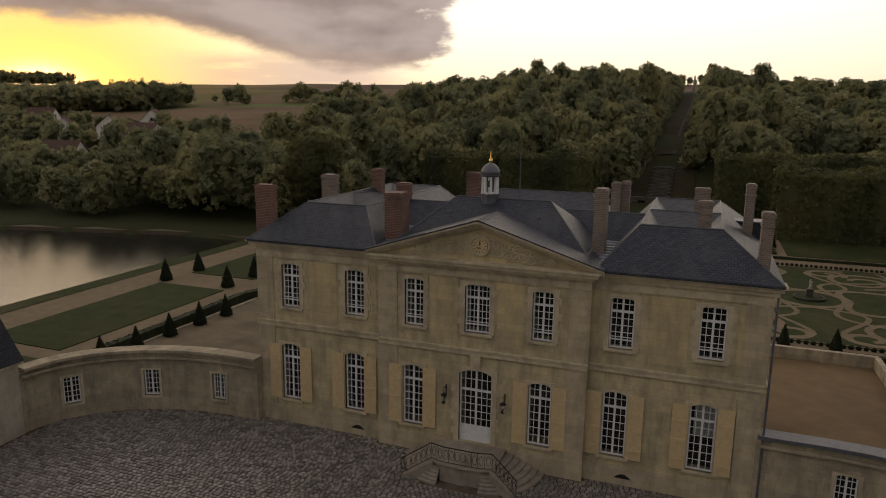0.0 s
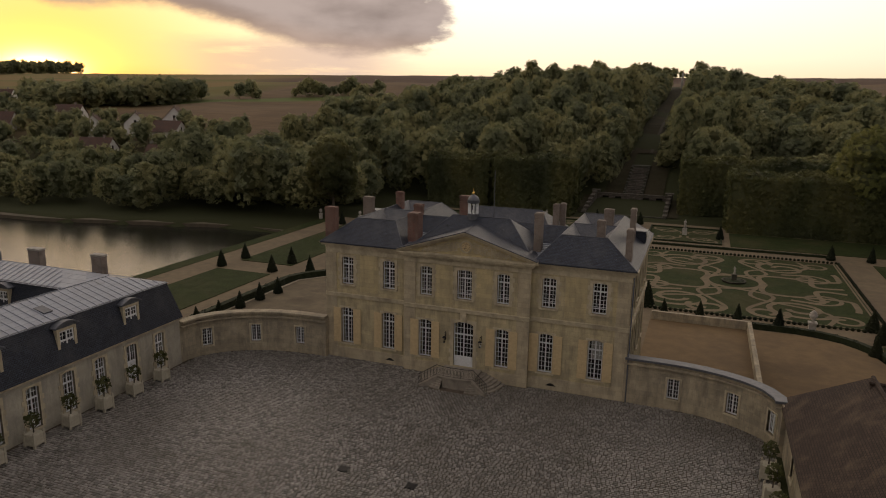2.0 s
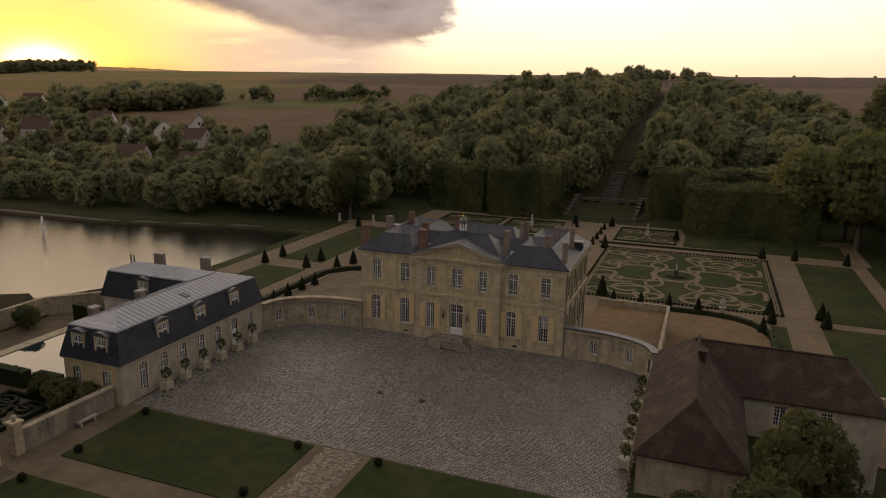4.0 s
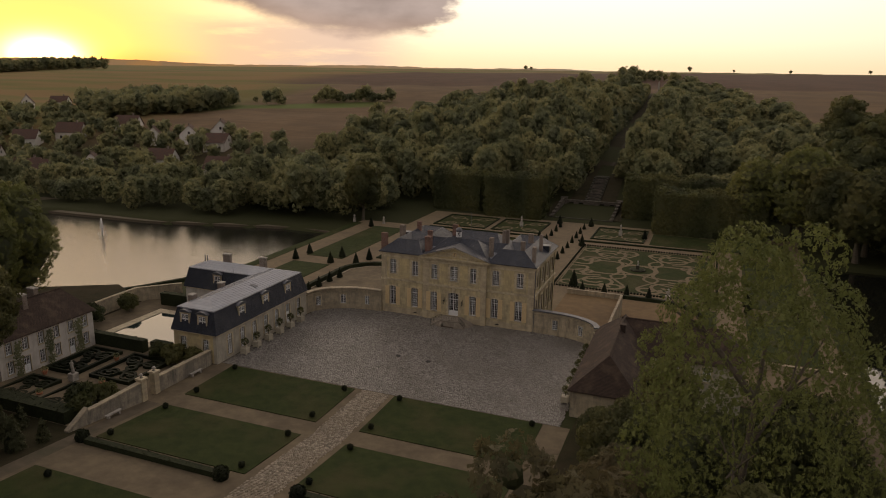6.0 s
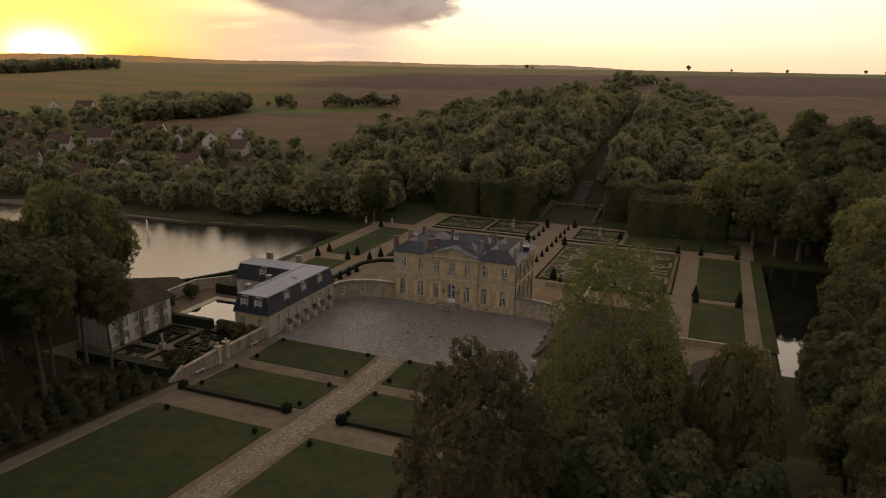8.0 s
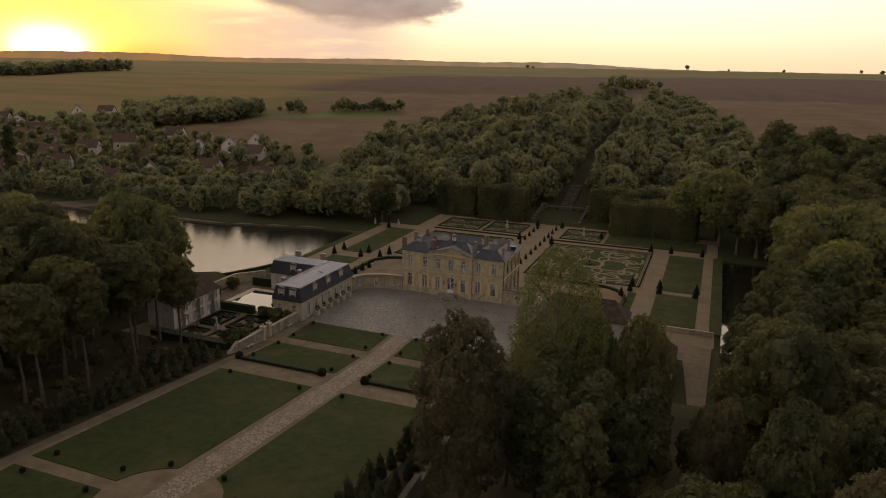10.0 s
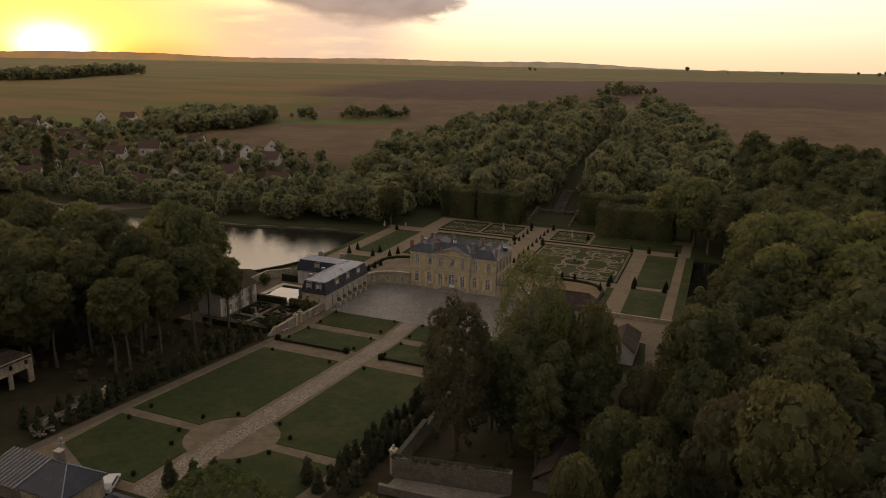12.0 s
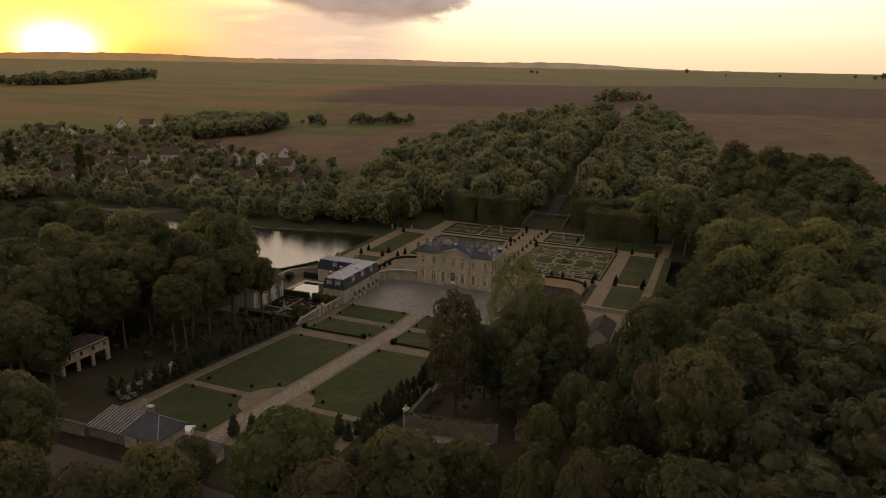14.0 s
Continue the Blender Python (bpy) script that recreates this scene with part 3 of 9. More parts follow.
    def add(self, other, m=None):
        i = len(self.v)
        self.v += [tuple(m @ Vector(p)) for p in other.v] if m else other.v
        self.f += [tuple(i + k for k in q) for q in other.f]
        return self

    def mesh(self, name, mat, smooth=False):
        return mesh_of(name, self.v, self.f, mat, smooth)


def mesh_of(name, verts, faces, mat, smooth=False, uv=True):
    me = bpy.data.meshes.new(name)
    me.from_pydata(verts, [], faces)
    if mat:
        me.materials.append(M[mat])
    if uv:
        add_uv(me)
    if smooth:
        me.polygons.foreach_set("use_smooth", [True] * len(me.polygons))
    me.update()
    return me


def add_uv(me):
    layer = me.uv_layers.new(name="UVMap")
    nl = len(me.loops)
    if not nl:
        return
    co = np.empty(len(me.vertices) * 3)
    me.vertices.foreach_get("co", co)
    co = co.reshape(-1, 3)
    vi = np.empty(nl, dtype=np.int64)
    me.loops.foreach_get("vertex_index", vi)
    np_ = len(me.polygons)
    nor = np.empty(np_ * 3)
    me.polygons.foreach_get("normal", nor)
    nor = nor.reshape(-1, 3)
    tot = np.empty(np_, dtype=np.int64)
    me.polygons.foreach_get("loop_total", tot)
    n = np.repeat(nor, tot, axis=0)
    u = np.stack([-n[:, 1], n[:, 0], np.zeros(len(n))], 1)
    ln = np.linalg.norm(u, axis=1)
    flat = ln < 0.05
    u[flat] = (1, 0, 0)
    u /= np.linalg.norm(u, axis=1)[:, None]
    v = np.cross(n, u)
    p = co[vi]
    uvs = np.stack([(p * u).sum(1), (p * v).sum(1)], 1)
    layer.data.foreach_set("uv", uvs.ravel())


def thing(name, label, category, group="", at=None, kind=""):
    ob = new(name)
    ob.empty_display_size = 0.2
    if at is not None:
        ob.matrix_basis = at
    return tagged(ob, label, category, group, kind)


def part(name, shape, mat, parent, label="", at=None, smooth=False):
    me = shape if isinstance(shape, bpy.types.Mesh) else shape.mesh(name, mat, smooth)
    ob = new(name, me)
    ob.parent = parent
    if at is not None:
        ob.matrix_basis = at
    return tagged(ob, label)


def solid(name, shape, mat, label, category, group="", kind="", smooth=False, at=None):
    me = shape if isinstance(shape, bpy.types.Mesh) else shape.mesh(name, mat, smooth)
    ob = new(name, me)
    if at is not None:
        ob.matrix_basis = at
    return tagged(ob, label, category, group, kind)


def round_edges(me, width=0.02):
    bm = bmesh.new()
    bm.from_mesh(me)
    bmesh.ops.bevel(bm, geom=bm.edges[:], offset=width, segments=1, affect="EDGES")
    bm.to_mesh(me)
    bm.free()
    return me


# ---- the land ----
GARDEN = -4.5
PROFILE_Y = [0, 104, 130, 134, 150, 165, 211, 290, 366, 518, 800, 1500, 2500, 6000]
PROFILE_Z = [-4.6, -4.6, -3.2, -2.4, 2.4, 5.5, 12.5, 18.5, 27, 37, 45, 54, 55, 55]


def sstep(a, b, x):
    t = np.clip((x - a) / (b - a), 0, 1)
    return t * t * (3 - 2 * t)


def rise(y):
    """The front garden climbs gently towards the gate."""
    return np.clip(-40.0 - np.asarray(y, float), 0.0, 150.0) * 0.083


def land_height(x, y):
    x, y = np.asarray(x, float), np.asarray(y, float)
    h = np.interp(y, PROFILE_Y, PROFILE_Z)
    front = sstep(9.0, 2.0, y) * (1 - sstep(34, 40, x) * sstep(-36, -28, y))
    front = front * (1 - sstep(-50, -57, x) * sstep(-26, -15, y))
    return h * (1 - front * (h < 0)) - 0.06 + rise(y)


def pond_mask(x, y):
    """1 inside the great pond and the canal."""
    near = np.interp(x, [-260, -120, -88, -78, -72, -68, -64.5, -61.5, -60], [-30, -18, -5.5, -4, 0.8, 6, 13.3, 21, 26])
    far = np.interp(x, [-260, -116, -73, -58], [53, 57, 68, 67])
    pond = (x < -60.3) & (x > -256) & (y > near) & (y < far)
    canal = (x > 60.4) & (x < np.interp(y, [4, 24, 64, 82], [66, 71.5, 80.5, 82])) & (y > 4) & (y < 82)
    return pond | canal


def build_land():
    def axis(lo, hi, fine_lo, fine_hi, d):
        a = list(np.arange(fine_lo, fine_hi + 0.01, d))
        s = d
        while a[-1] < hi:
            s *= 1.18
            a.append(min(a[-1] + s, hi))
        s = d
        while a[0] > lo:
            s *= 1.18
            a.insert(0, max(a[0] - s, lo))
        return np.array(a)
    xs, ys = axis(-3600, 3600, -262, 130, 3.0), axis(-700, 4300, -160, 299, 3.0)
    X, Y = np.meshgrid(xs, ys)
    Z = land_height(X, Y)
    Z = np.where(pond_mask(X, Y), -7.5, Z)
    jitter = np.array([noise.noise((px * 0.03, py * 0.03, 0.0)) for px, py in zip(X.ravel(), Y.ravel())]).reshape(X.shape)
    Z = Z + jitter * np.clip(np.maximum(np.abs(X) - 110, Y - 120) / 60.0, 0, 1) * 1.2
    nx, ny = len(xs), len(ys)
    verts = np.stack([X.ravel(), Y.ravel(), Z.ravel()], 1).tolist()
    faces = [(j * nx + i, j * nx + i + 1, (j + 1) * nx + i + 1, (j + 1) * nx + i) for j in range(ny - 1) for i in range(nx - 1)]
    me = mesh_of("ground", verts, faces, "land", True, False)
    tagged(new("ground", me), "open farmland and parkland rising to low hills", "ground", kind="structure")


build_land()


def distant_hills():
    """A wooded ridge far behind the fields, self-lit in place of haze."""
    top, foot, R = [], [], 3560.0
    rng = random.Random(5)
    for k in range(361):
        a = radians(-66 + 132 * k / 360)
        x, y = 3900 * math.sin(a), 3900 * math.cos(a)
        az = x / max(y + 150, 50)
        hump = 62 + 4 * math.sin(x / 410.0 + 1.2) + 3 * math.sin(x / 173.0) + 10 * float(sstep(-0.75, -0.95, az)) * float(sstep(-1.5, -1.15, az)) + 9 * float(sstep(-0.60, -0.45, az)) - 34 * float(sstep(-0.25, 0.05, az))
        z = 14.0 + hump + rng.uniform(-1.2, 1.2) + 2.5 * noise.noise((k * 0.35, 0.0, 3.0))
        top.append((R * math.sin(a), R * math.cos(a), z))
        foot.append((R * math.sin(a), R * math.cos(a), -60.0))
    n = len(top)
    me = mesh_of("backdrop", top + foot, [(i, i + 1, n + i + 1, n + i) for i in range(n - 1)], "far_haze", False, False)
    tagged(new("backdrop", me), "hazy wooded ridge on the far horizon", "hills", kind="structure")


distant_hills()
solid("water_pond", Shape().face((-262, -40, -5.6), (-59.4, -40, -5.6), (-59.4, 72, -5.6), (-262, 72, -5.6)), "water", "still dark pond reflecting the sunset sky", "water", kind="structure")
solid("water_canal", Shape().face((59.5, 2, -5.4), (86.0, 2, -5.4), (86.0, 86, -5.4), (59.5, 86, -5.4)), "canal_water", "dark canal mirroring the overhanging trees", "water", kind="structure")


def sheet(name, poly, z, mat, label, category, kind="structure", th=0.12, group=""):
    s = Shape().prism(poly, z - th, z)
    s.v = [(p[0], p[1], p[2] + float(rise(p[1]))) for p in s.v]
    return solid(name, s, mat, label, category, group, kind)


def rect(x0, y0, x1, y1):
    return [(x0, y0), (x1, y0), (x1, y1), (x0, y1)]


def arc(cx, cy, rx, ry, a0, a1, n):
    return [(cx + rx * math.cos(radians(a0 + (a1 - a0) * k / n)), cy + ry * math.sin(radians(a0 + (a1 - a0) * k / n))) for k in range(n + 1)]


# forecourt and front garden
sheet("courtyard_bed", [(-23.0, -27.6), (22.4, -27.6), (22.4, -2), (15, 0.6), (-15, 0.6), (-23.0, -4)], 0.0, "joint", "dark earth bed under the cobbled forecourt", "courtyard")
sheet("ground_front", rect(-24.2, -40, 23.6, -27.6), -0.01, "gravel", "ochre gravel of the front garden walks", "path")
sheet("ground_front", rect(-21.6, -112, 21.0, -40), -0.01, "gravel", "ochre gravel of the front garden walks", "path")
# darker than the other walks: tree shade is in its colour
sheet("west_walk", rect(-23.4, -112, -21.6, -40), -0.01, "shaded_walk_bank", "narrow walk beside the lawn, the grove's shade put into its colour", "path")
sheet("ground_kitchen_garden", rect(-51, -40, -24.2, -9), -0.02, "gravel", "gravel of the walled side garden", "path")
sheet("ground_kitchen_garden", rect(-51, -49, -23.4, -40), -0.02, "gravel", "gravel of the walled side garden", "path")
for pl_ in ([(-95, -118), (-23.4, -124), (-23.4, -49), (-95, -49)], [(-23.4, -124), (21.0, -124), (21.0, -112), (-23.4, -112)], [(-95, -49), (-51, -49), (-51, -40), (-95, -40)], [(-95, -40), (-51, -40), (-51, -12), (-62, -6), (-95, -26)]):
    sheet("ground_grove", pl_, -0.03, "rough_grass", "dark rough grass under the trees", "ground")
for pl_ in ([(21.0, -124), (136, -160), (136, -40), (21.0, -40)], [(23.6, -40), (44, -40), (24.0, -12)]):
    sheet("ground_yard_side", pl_, -0.03, "rough_grass", "dark rough grass under the trees", "ground")
sheet("ground_entrance", [(-62, -172), (120, -172), (120, -159), (24, -124), (-62, -116)], -0.03, "dirt", "bare dirt road outside the gate", "road")
LAWNS = [(-20.6, -37.0, -2.65, -27.9), (-20.9, -49.6, -2.7, -40.0), (2.65, -37.0, 20.6, -27.8), (2.7, -49.6, 20.6, -40.0)]
for x0, y0, x1, y1 in LAWNS:
    sheet("lawn", rect(x0, y0, x1, y1), 0.07, "lawn", "square of mown lawn edged by gravel walks", "lawn", "", 0.1, "front lawns")
CIRCLE_Y, CIRCLE_R = -93.4, 7.2
for sx, x1 in ((-1, 20.9), (1, 18.8)):
    ring = [(CIRCLE_R * math.cos(radians(a)), CIRCLE_Y + CIRCLE_R * math.sin(radians(a))) for a in (8.5, 24, 40, 54, 67)]
    pts = [(2.7, -56.5), (x1, -56.5), (x1, -92.2)] + ring
    sheet("lawn", [(sx * p[0], p[1]) for p in pts][::-sx], 0.07, "lawn", "long mown lawn rounded at the circle", "lawn", "", 0.1, "front lawns")
    ring = [(CIRCLE_R * math.cos(radians(-a)), CIRCLE_Y + CIRCLE_R * math.sin(radians(-a))) for a in (67, 54, 40, 24, 8.5)]
    pts = [(x1, -94.6), (x1 - 1.0, -106.0), (11.5, -110.0), (2.7, -110.0)] + ring
    sheet("lawn", [(sx * p[0], p[1]) for p in pts][::-sx], 0.07, "lawn", "short mown lawn rounded at the circle", "lawn", "", 0.1, "front lawns")

# gardens on the lower level
sheet("ground_garden_east", rect(8.0, 3.0, 58.4, 112), GARDEN, "sand", "pale gravel walks of the lower garden", "path", th=0.3)
sheet("ground_garden_west", rect(-59.2, 8, -24, 84), GARDEN, "sand", "pale gravel walks beside the pond", "path", th=1.6)
sheet("ground_garden_back", rect(-24, 15.2, 8.0, 112), GARDEN, "sand", "gravel walks behind the house", "path", th=0.3)
sheet("ground_garden_back", rect(-45, 84, -24, 112), GARDEN, "sand", "gravel walks behind the house", "path", th=0.3)
sheet("terrace_east", [(12.5, 0.9), (22.4, -1.5), (22.4, 26.6), (12.5, 26.6)], -1.5, "terrace_gravel", "raised gravel terrace beside the house", "terrace", th=3.4)
sheet("terrace_lower_east", [(22.4, -2.0), (36.2, -2.0), (36.2, 27.5), (35.2, 31.5), (32.6, 34.4), (29.0, 35.6), (12.5, 35.6), (12.5, 26.6), (22.4, 26.6)], -4.2, "terrace_gravel", "gravel terrace below the retaining wall", "terrace", th=0.8)
sheet("terrace_west", [(-36.0, 2.0), (-12.5, 0.9), (-12.5, 36.4), (-29.0, 36.4), (-32.6, 35.0), (-35.2, 31.5)], -3.6, "gravel", "raised gravel terrace beside the house", "terrace", th=2.6)
for x0, y0, x1, y1 in ((-52.3, 12.6, -42.8, 35.4), (-52.3, 41.2, -42.8, 77.4), (44.2, 40.6, 54.5, 80.0), (43.8, 13.8, 54.2, 37.6), (36.8, 14.0, 38.9, 35.6)):
    sheet("lawn", rect(x0, y0, x1, y1), GARDEN + 0.08, "lawn", "rectangle of mown lawn in the lower garden", "lawn", "", 0.1, "garden lawns")
sheet("lawn", rect(-60.2, 16, -57.6, 80), GARDEN + 0.05, "lawn", "narrow grass bank beside the pond", "lawn", "", 0.9, "garden lawns")
sheet("lawn", [(-78.0, -5.6), (-71.6, -0.6), (-64.4, 11.8), (-60.4, 18.4), (-58.2, 8.0), (-58.0, -9.0), (-74.0, -9.0)][::-1], GARDEN + 0.06, "lawn", "mown grass bank between the pond and the garden wall", "lawn", "", 0.3, "garden lawns")
sheet("lawn", rect(57.2, 12, 59.9, 82), GARDEN + 0.06, "lawn", "narrow grass bank beside the canal", "lawn", "", 0.1, "garden lawns")
sheet("lawn", [(-256, 53), (-116, 57), (-73, 68), (-60.2, 67), (-60.2, 80), (-100, 76), (-256, 70)], -4.9, "shaded_walk_bank", "grass bank along the far side of the pond", "lawn", "", 1.4, "garden lawns")


# ---- cobbles ----
def cobble_field(x0, y0, x1, y1, dx, dy, keep, seed):
    """One mesh of separate worn stones, laid in staggered courses."""
    rng = np.random.default_rng(seed)
    rows = []
    nrow = int((y1 - y0) / dy)
    for r in range(nrow):
        y = y0 + (r + 0.5) * dy
        x = x0 + rng.uniform(0, dx)
        xs = []
        while x < x1:
            w = dx * rng.uniform(0.75, 1.3)
            xs.append((x + w / 2, w))
            x += w
        a = np.array(xs)
        rows.append(np.stack([a[:, 0], np.full(len(a), y) + rng.normal(0, dy * 0.05, len(a)), a[:, 1]], 1))
    c = np.concatenate(rows)
    c = c[keep(c[:, 0], c[:, 1])]
    n = len(c)
    hw, hd = c[:, 2] / 2 - 0.008, np.full(n, dy / 2 - 0.008) * rng.uniform(0.9, 1.04, n)
    top = 0.045 + rng.normal(0, 0.008, n)
    ring = np.array([(-1, -1), (1, -1), (1, 1), (-1, 1)], float)
    V = np.zeros((n, 8, 3))
    for k in range(4):
        jit = rng.uniform(0.86, 1.0, (n, 2))
        V[:, k, 0] = c[:, 0] + ring[k, 0] * hw * jit[:, 0]
        V[:, k, 1] = c[:, 1] + ring[k, 1] * hd * jit[:, 1]
        V[:, k, 2] = -0.03
        V[:, k + 4, 0] = c[:, 0] + ring[k, 0] * hw * 0.83 * jit[:, 0]
        V[:, k + 4, 1] = c[:, 1] + ring[k, 1] * hd * 0.83 * jit[:, 1]
        V[:, k + 4, 2] = top + rng.normal(0, 0.010, n)
    F = np.array([(4, 5, 6, 7), (0, 1, 5, 4), (1, 2, 6, 5), (2, 3, 7, 6), (3, 0, 4, 7)])
    faces = (np.arange(n)[:, None, None] * 8 + F[None]).reshape(-1, 4)
    return V.reshape(-1, 3).tolist(), faces.tolist()


def in_court(x, y):
    left = (x < -14) & (((x + 14) / 8.8) ** 2 + ((np.maximum(y, -6.6) + 6.6) / 5.9) ** 2 > 1)
    right = (x > 15) & (((x - 15) / 7.6) ** 2 + ((np.maximum(y, -4.5) + 4.5) / 4.3) ** 2 > 1)
    steps = ((np.maximum(np.abs(x) - 1.0, 0) / 2.5) ** 2 + ((y + 0.44) / 2.95) ** 2 < 1)
    front = (np.abs(x) < 5.3) & (y > -0.45)
    apron = (np.abs(x) < 1.95) & (y > -7.3) & (y < -3.3)
    return ~(left | right | steps | front | apron)


court = thing("courtyard_paving", "worn brown and grey cobbles of the forecourt", "paving", kind="structure")
v_, f_ = cobble_field(-22.6, -27.6, 22.3, 0.0, 0.25, 0.205, in_court, 3)
ob_ = part("cobbles", mesh_of("cobbles", v_, f_, "cobble", False, False), "cobble", court)
tagged(ob_, kind="stuff")
v_, f_ = cobble_field(-1.85, -112.0, 1.85, -27.6, 0.27, 0.22, lambda x, y: x > -99, 4)
v_ = [(p[0], p[1], p[2] + float(rise(p[1]))) for p in v_]
ob_ = part("cobbled_drive", mesh_of("cobbled_drive", v_, f_, "drive_setts", False, False), "drive_setts", court, "worn tan setts of the drive along the axis")
tagged(ob_, kind="stuff")

# ---- building tools ----


def wall_shape(x0, x1, z0, z1, openings, thick, y0=0.0):
    """A wall along x, front at y0, with rectangular openings (x0, x1, z0, z1) through it."""
    xs = sorted({x0, x1, *[v for o in openings for v in o[:2]]})
    zs = sorted({z0, z1, *[v for o in openings for v in o[2:]]})
    s = Shape()
    for a, b in zip(xs, xs[1:]):
        run = None
        for c, d in zip(zs, zs[1:]):
            mx, mz = (a + b) / 2, (c + d) / 2
            hole = any(o[0] < mx < o[1] and o[2] < mz < o[3] for o in openings)
            if hole:
                if run:
                    s.box(a, y0, run[0], b, y0 + thick, run[1])
                run = None
            else:
                run = (run[0], d) if run else (c, d)
        if run:
            s.box(a, y0, run[0], b, y0 + thick, run[1])
    return s


WINDOW_MESHES, PANE_GRID, PANE_MESHES = {}, {}, {}


def pane_mesh(w, h):
    key = (round(w, 3), round(h, 3))
    if key not in PANE_MESHES:
        PANE_MESHES[key] = Shape().box(-w / 2, 0.176, -h / 2, w / 2, 0.184, h / 2).mesh("pane", "glass")
    return PANE_MESHES[key]


def window_meshes(w, h, cols, rows, top_rows, rise, jamb, door=0.0):
    """Frame with bars, glass, stone surround and sill; origin at the middle of the sill, front at y = 0."""
    key = (w, h, cols, rows, top_rows, rise, jamb, door)
    if key in WINDOW_MESHES:
        return WINDOW_MESHES[key]
    fr = Shape()
    y0, y1 = 0.15, 0.21
    hw = w / 2
    fr.box(-hw, y0, 0, -hw + 0.07, y1, h)
    fr.box(hw - 0.07, y0, 0, hw, y1, h)
    fr.box(-hw + 0.07, y0, 0, hw - 0.07, y1, 0.08)
    fr.box(-hw + 0.07, y0, h - 0.10, hw - 0.07, y1, h)
    zt = h * (rows / (rows + top_rows)) if top_rows else h
    if top_rows:
        fr.box(-hw + 0.07, y0 - 0.02, zt - 0.05, hw - 0.07, y1 + 0.02, zt + 0.05)
    fr.box(-0.045, y0 - 0.015, 0.08, 0.045, y1 + 0.01, h - 0.1)
    zb = 0.08
    if door:
        fr.box(-hw + 0.07, y0 + 0.01, 0.08, hw - 0.07, y1 - 0.01, door)
        for sx in (-1, 1):
            fr.box(sx * hw * 0.5 - hw * 0.3, y0 - 0.012, 0.22, sx * hw * 0.5 + hw * 0.3, y0 + 0.012, door - 0.14)
        zb = door
    for k in range(1, cols):
        if k * 2 == cols:
            continue
        x = -hw + w * k / cols
        fr.box(x - 0.016, y0 + 0.01, zb, x + 0.016, y1 - 0.01, h - 0.1)
    for k in range(1, rows):
        z = zb + (zt - zb) * k / rows
        fr.box(-hw + 0.07, y0 + 0.012, z - 0.016, hw - 0.07, y1 - 0.012, z + 0.016)
    for k in range(1, top_rows):
        z = zt + (h - zt) * k / top_rows
        fr.box(-hw + 0.07, y0 + 0.012, z - 0.016, hw - 0.07, y1 - 0.012, z + 0.016)
    gl = Shape().box(-hw + 0.04, 0.176, zb - 0.02, hw - 0.04, 0.184, h - 0.06)
    zs = [zb + (zt - zb) * k / rows for k in range(rows + 1)] + [zt + (h - zt) * k / top_rows for k in range(1, top_rows + 1)]
    PANE_GRID[key] = [(-hw + w * (c + 0.5) / cols, (za + zc) / 2, w / cols - 0.02, zc - za - 0.02) for c in range(cols) for za, zc in zip(zs, zs[1:])]
    su = Shape()
    for sx in (-1, 1):
        a, b = sorted((sx * hw, sx * (hw + jamb)))
        su.box(a, -0.045, -0.02, b, 0.12, h - rise)
        if jamb > 0.15:
            z, k = 0.0, 0
            while z + 0.36 < h - rise:
                if k % 2:
                    c, d = sorted((sx * (hw + jamb), sx * (hw + jamb + 0.13)))
                    su.box(c, -0.035, z, d, 0.05, z + 0.34)
                z += 0.36
                k += 1
    n = 8
    low = [(-hw + w * k / n, h - rise + rise * math.sin(math.pi * k / n) ** 0.8) for k in range(n + 1)]
    su.slab([(-hw - jamb, h - rise)] + low + [(hw + jamb, h - rise), (hw + jamb, h + jamb * 0.55), (-hw - jamb, h + jamb * 0.55)], -0.045, 0.12)
    for k in range(n):
        (xa, za), (xb, zb_) = low[k], low[k + 1]
        su.slab([(xa, za), (xb, zb_), (xb, h + 0.02), (xa, h + 0.02)], 0.12, 0.3)
    si = Shape().box(-hw - jamb * 0.8, -0.11, -0.13, hw + jamb * 0.8, 0.24, 0.0)
    out = (fr.mesh("frame", "white_paint"), gl.mesh("pane", "glass"), su.mesh("surround", "stone"), si.mesh("sill", "stone"))
    WINDOW_MESHES[key] = out
    return out


SHUTTERS = {}


def shutter_mesh(w, h):
    if (w, h) not in SHUTTERS:
        s = Shape()
        nb = 5
        for k in range(nb):
            s.box(w * k / nb + 0.002, -0.05, 0, w * (k + 1) / nb - 0.002, -0.015, h)
        for z in (0.12, 0.42, 0.72):
            s.box(0.02, -0.08, h * z, w - 0.02, -0.05, h * z + 0.13)
        SHUTTERS[(w, h)] = s.mesh("shutter", "shutter")
    return SHUTTERS[(w, h)]


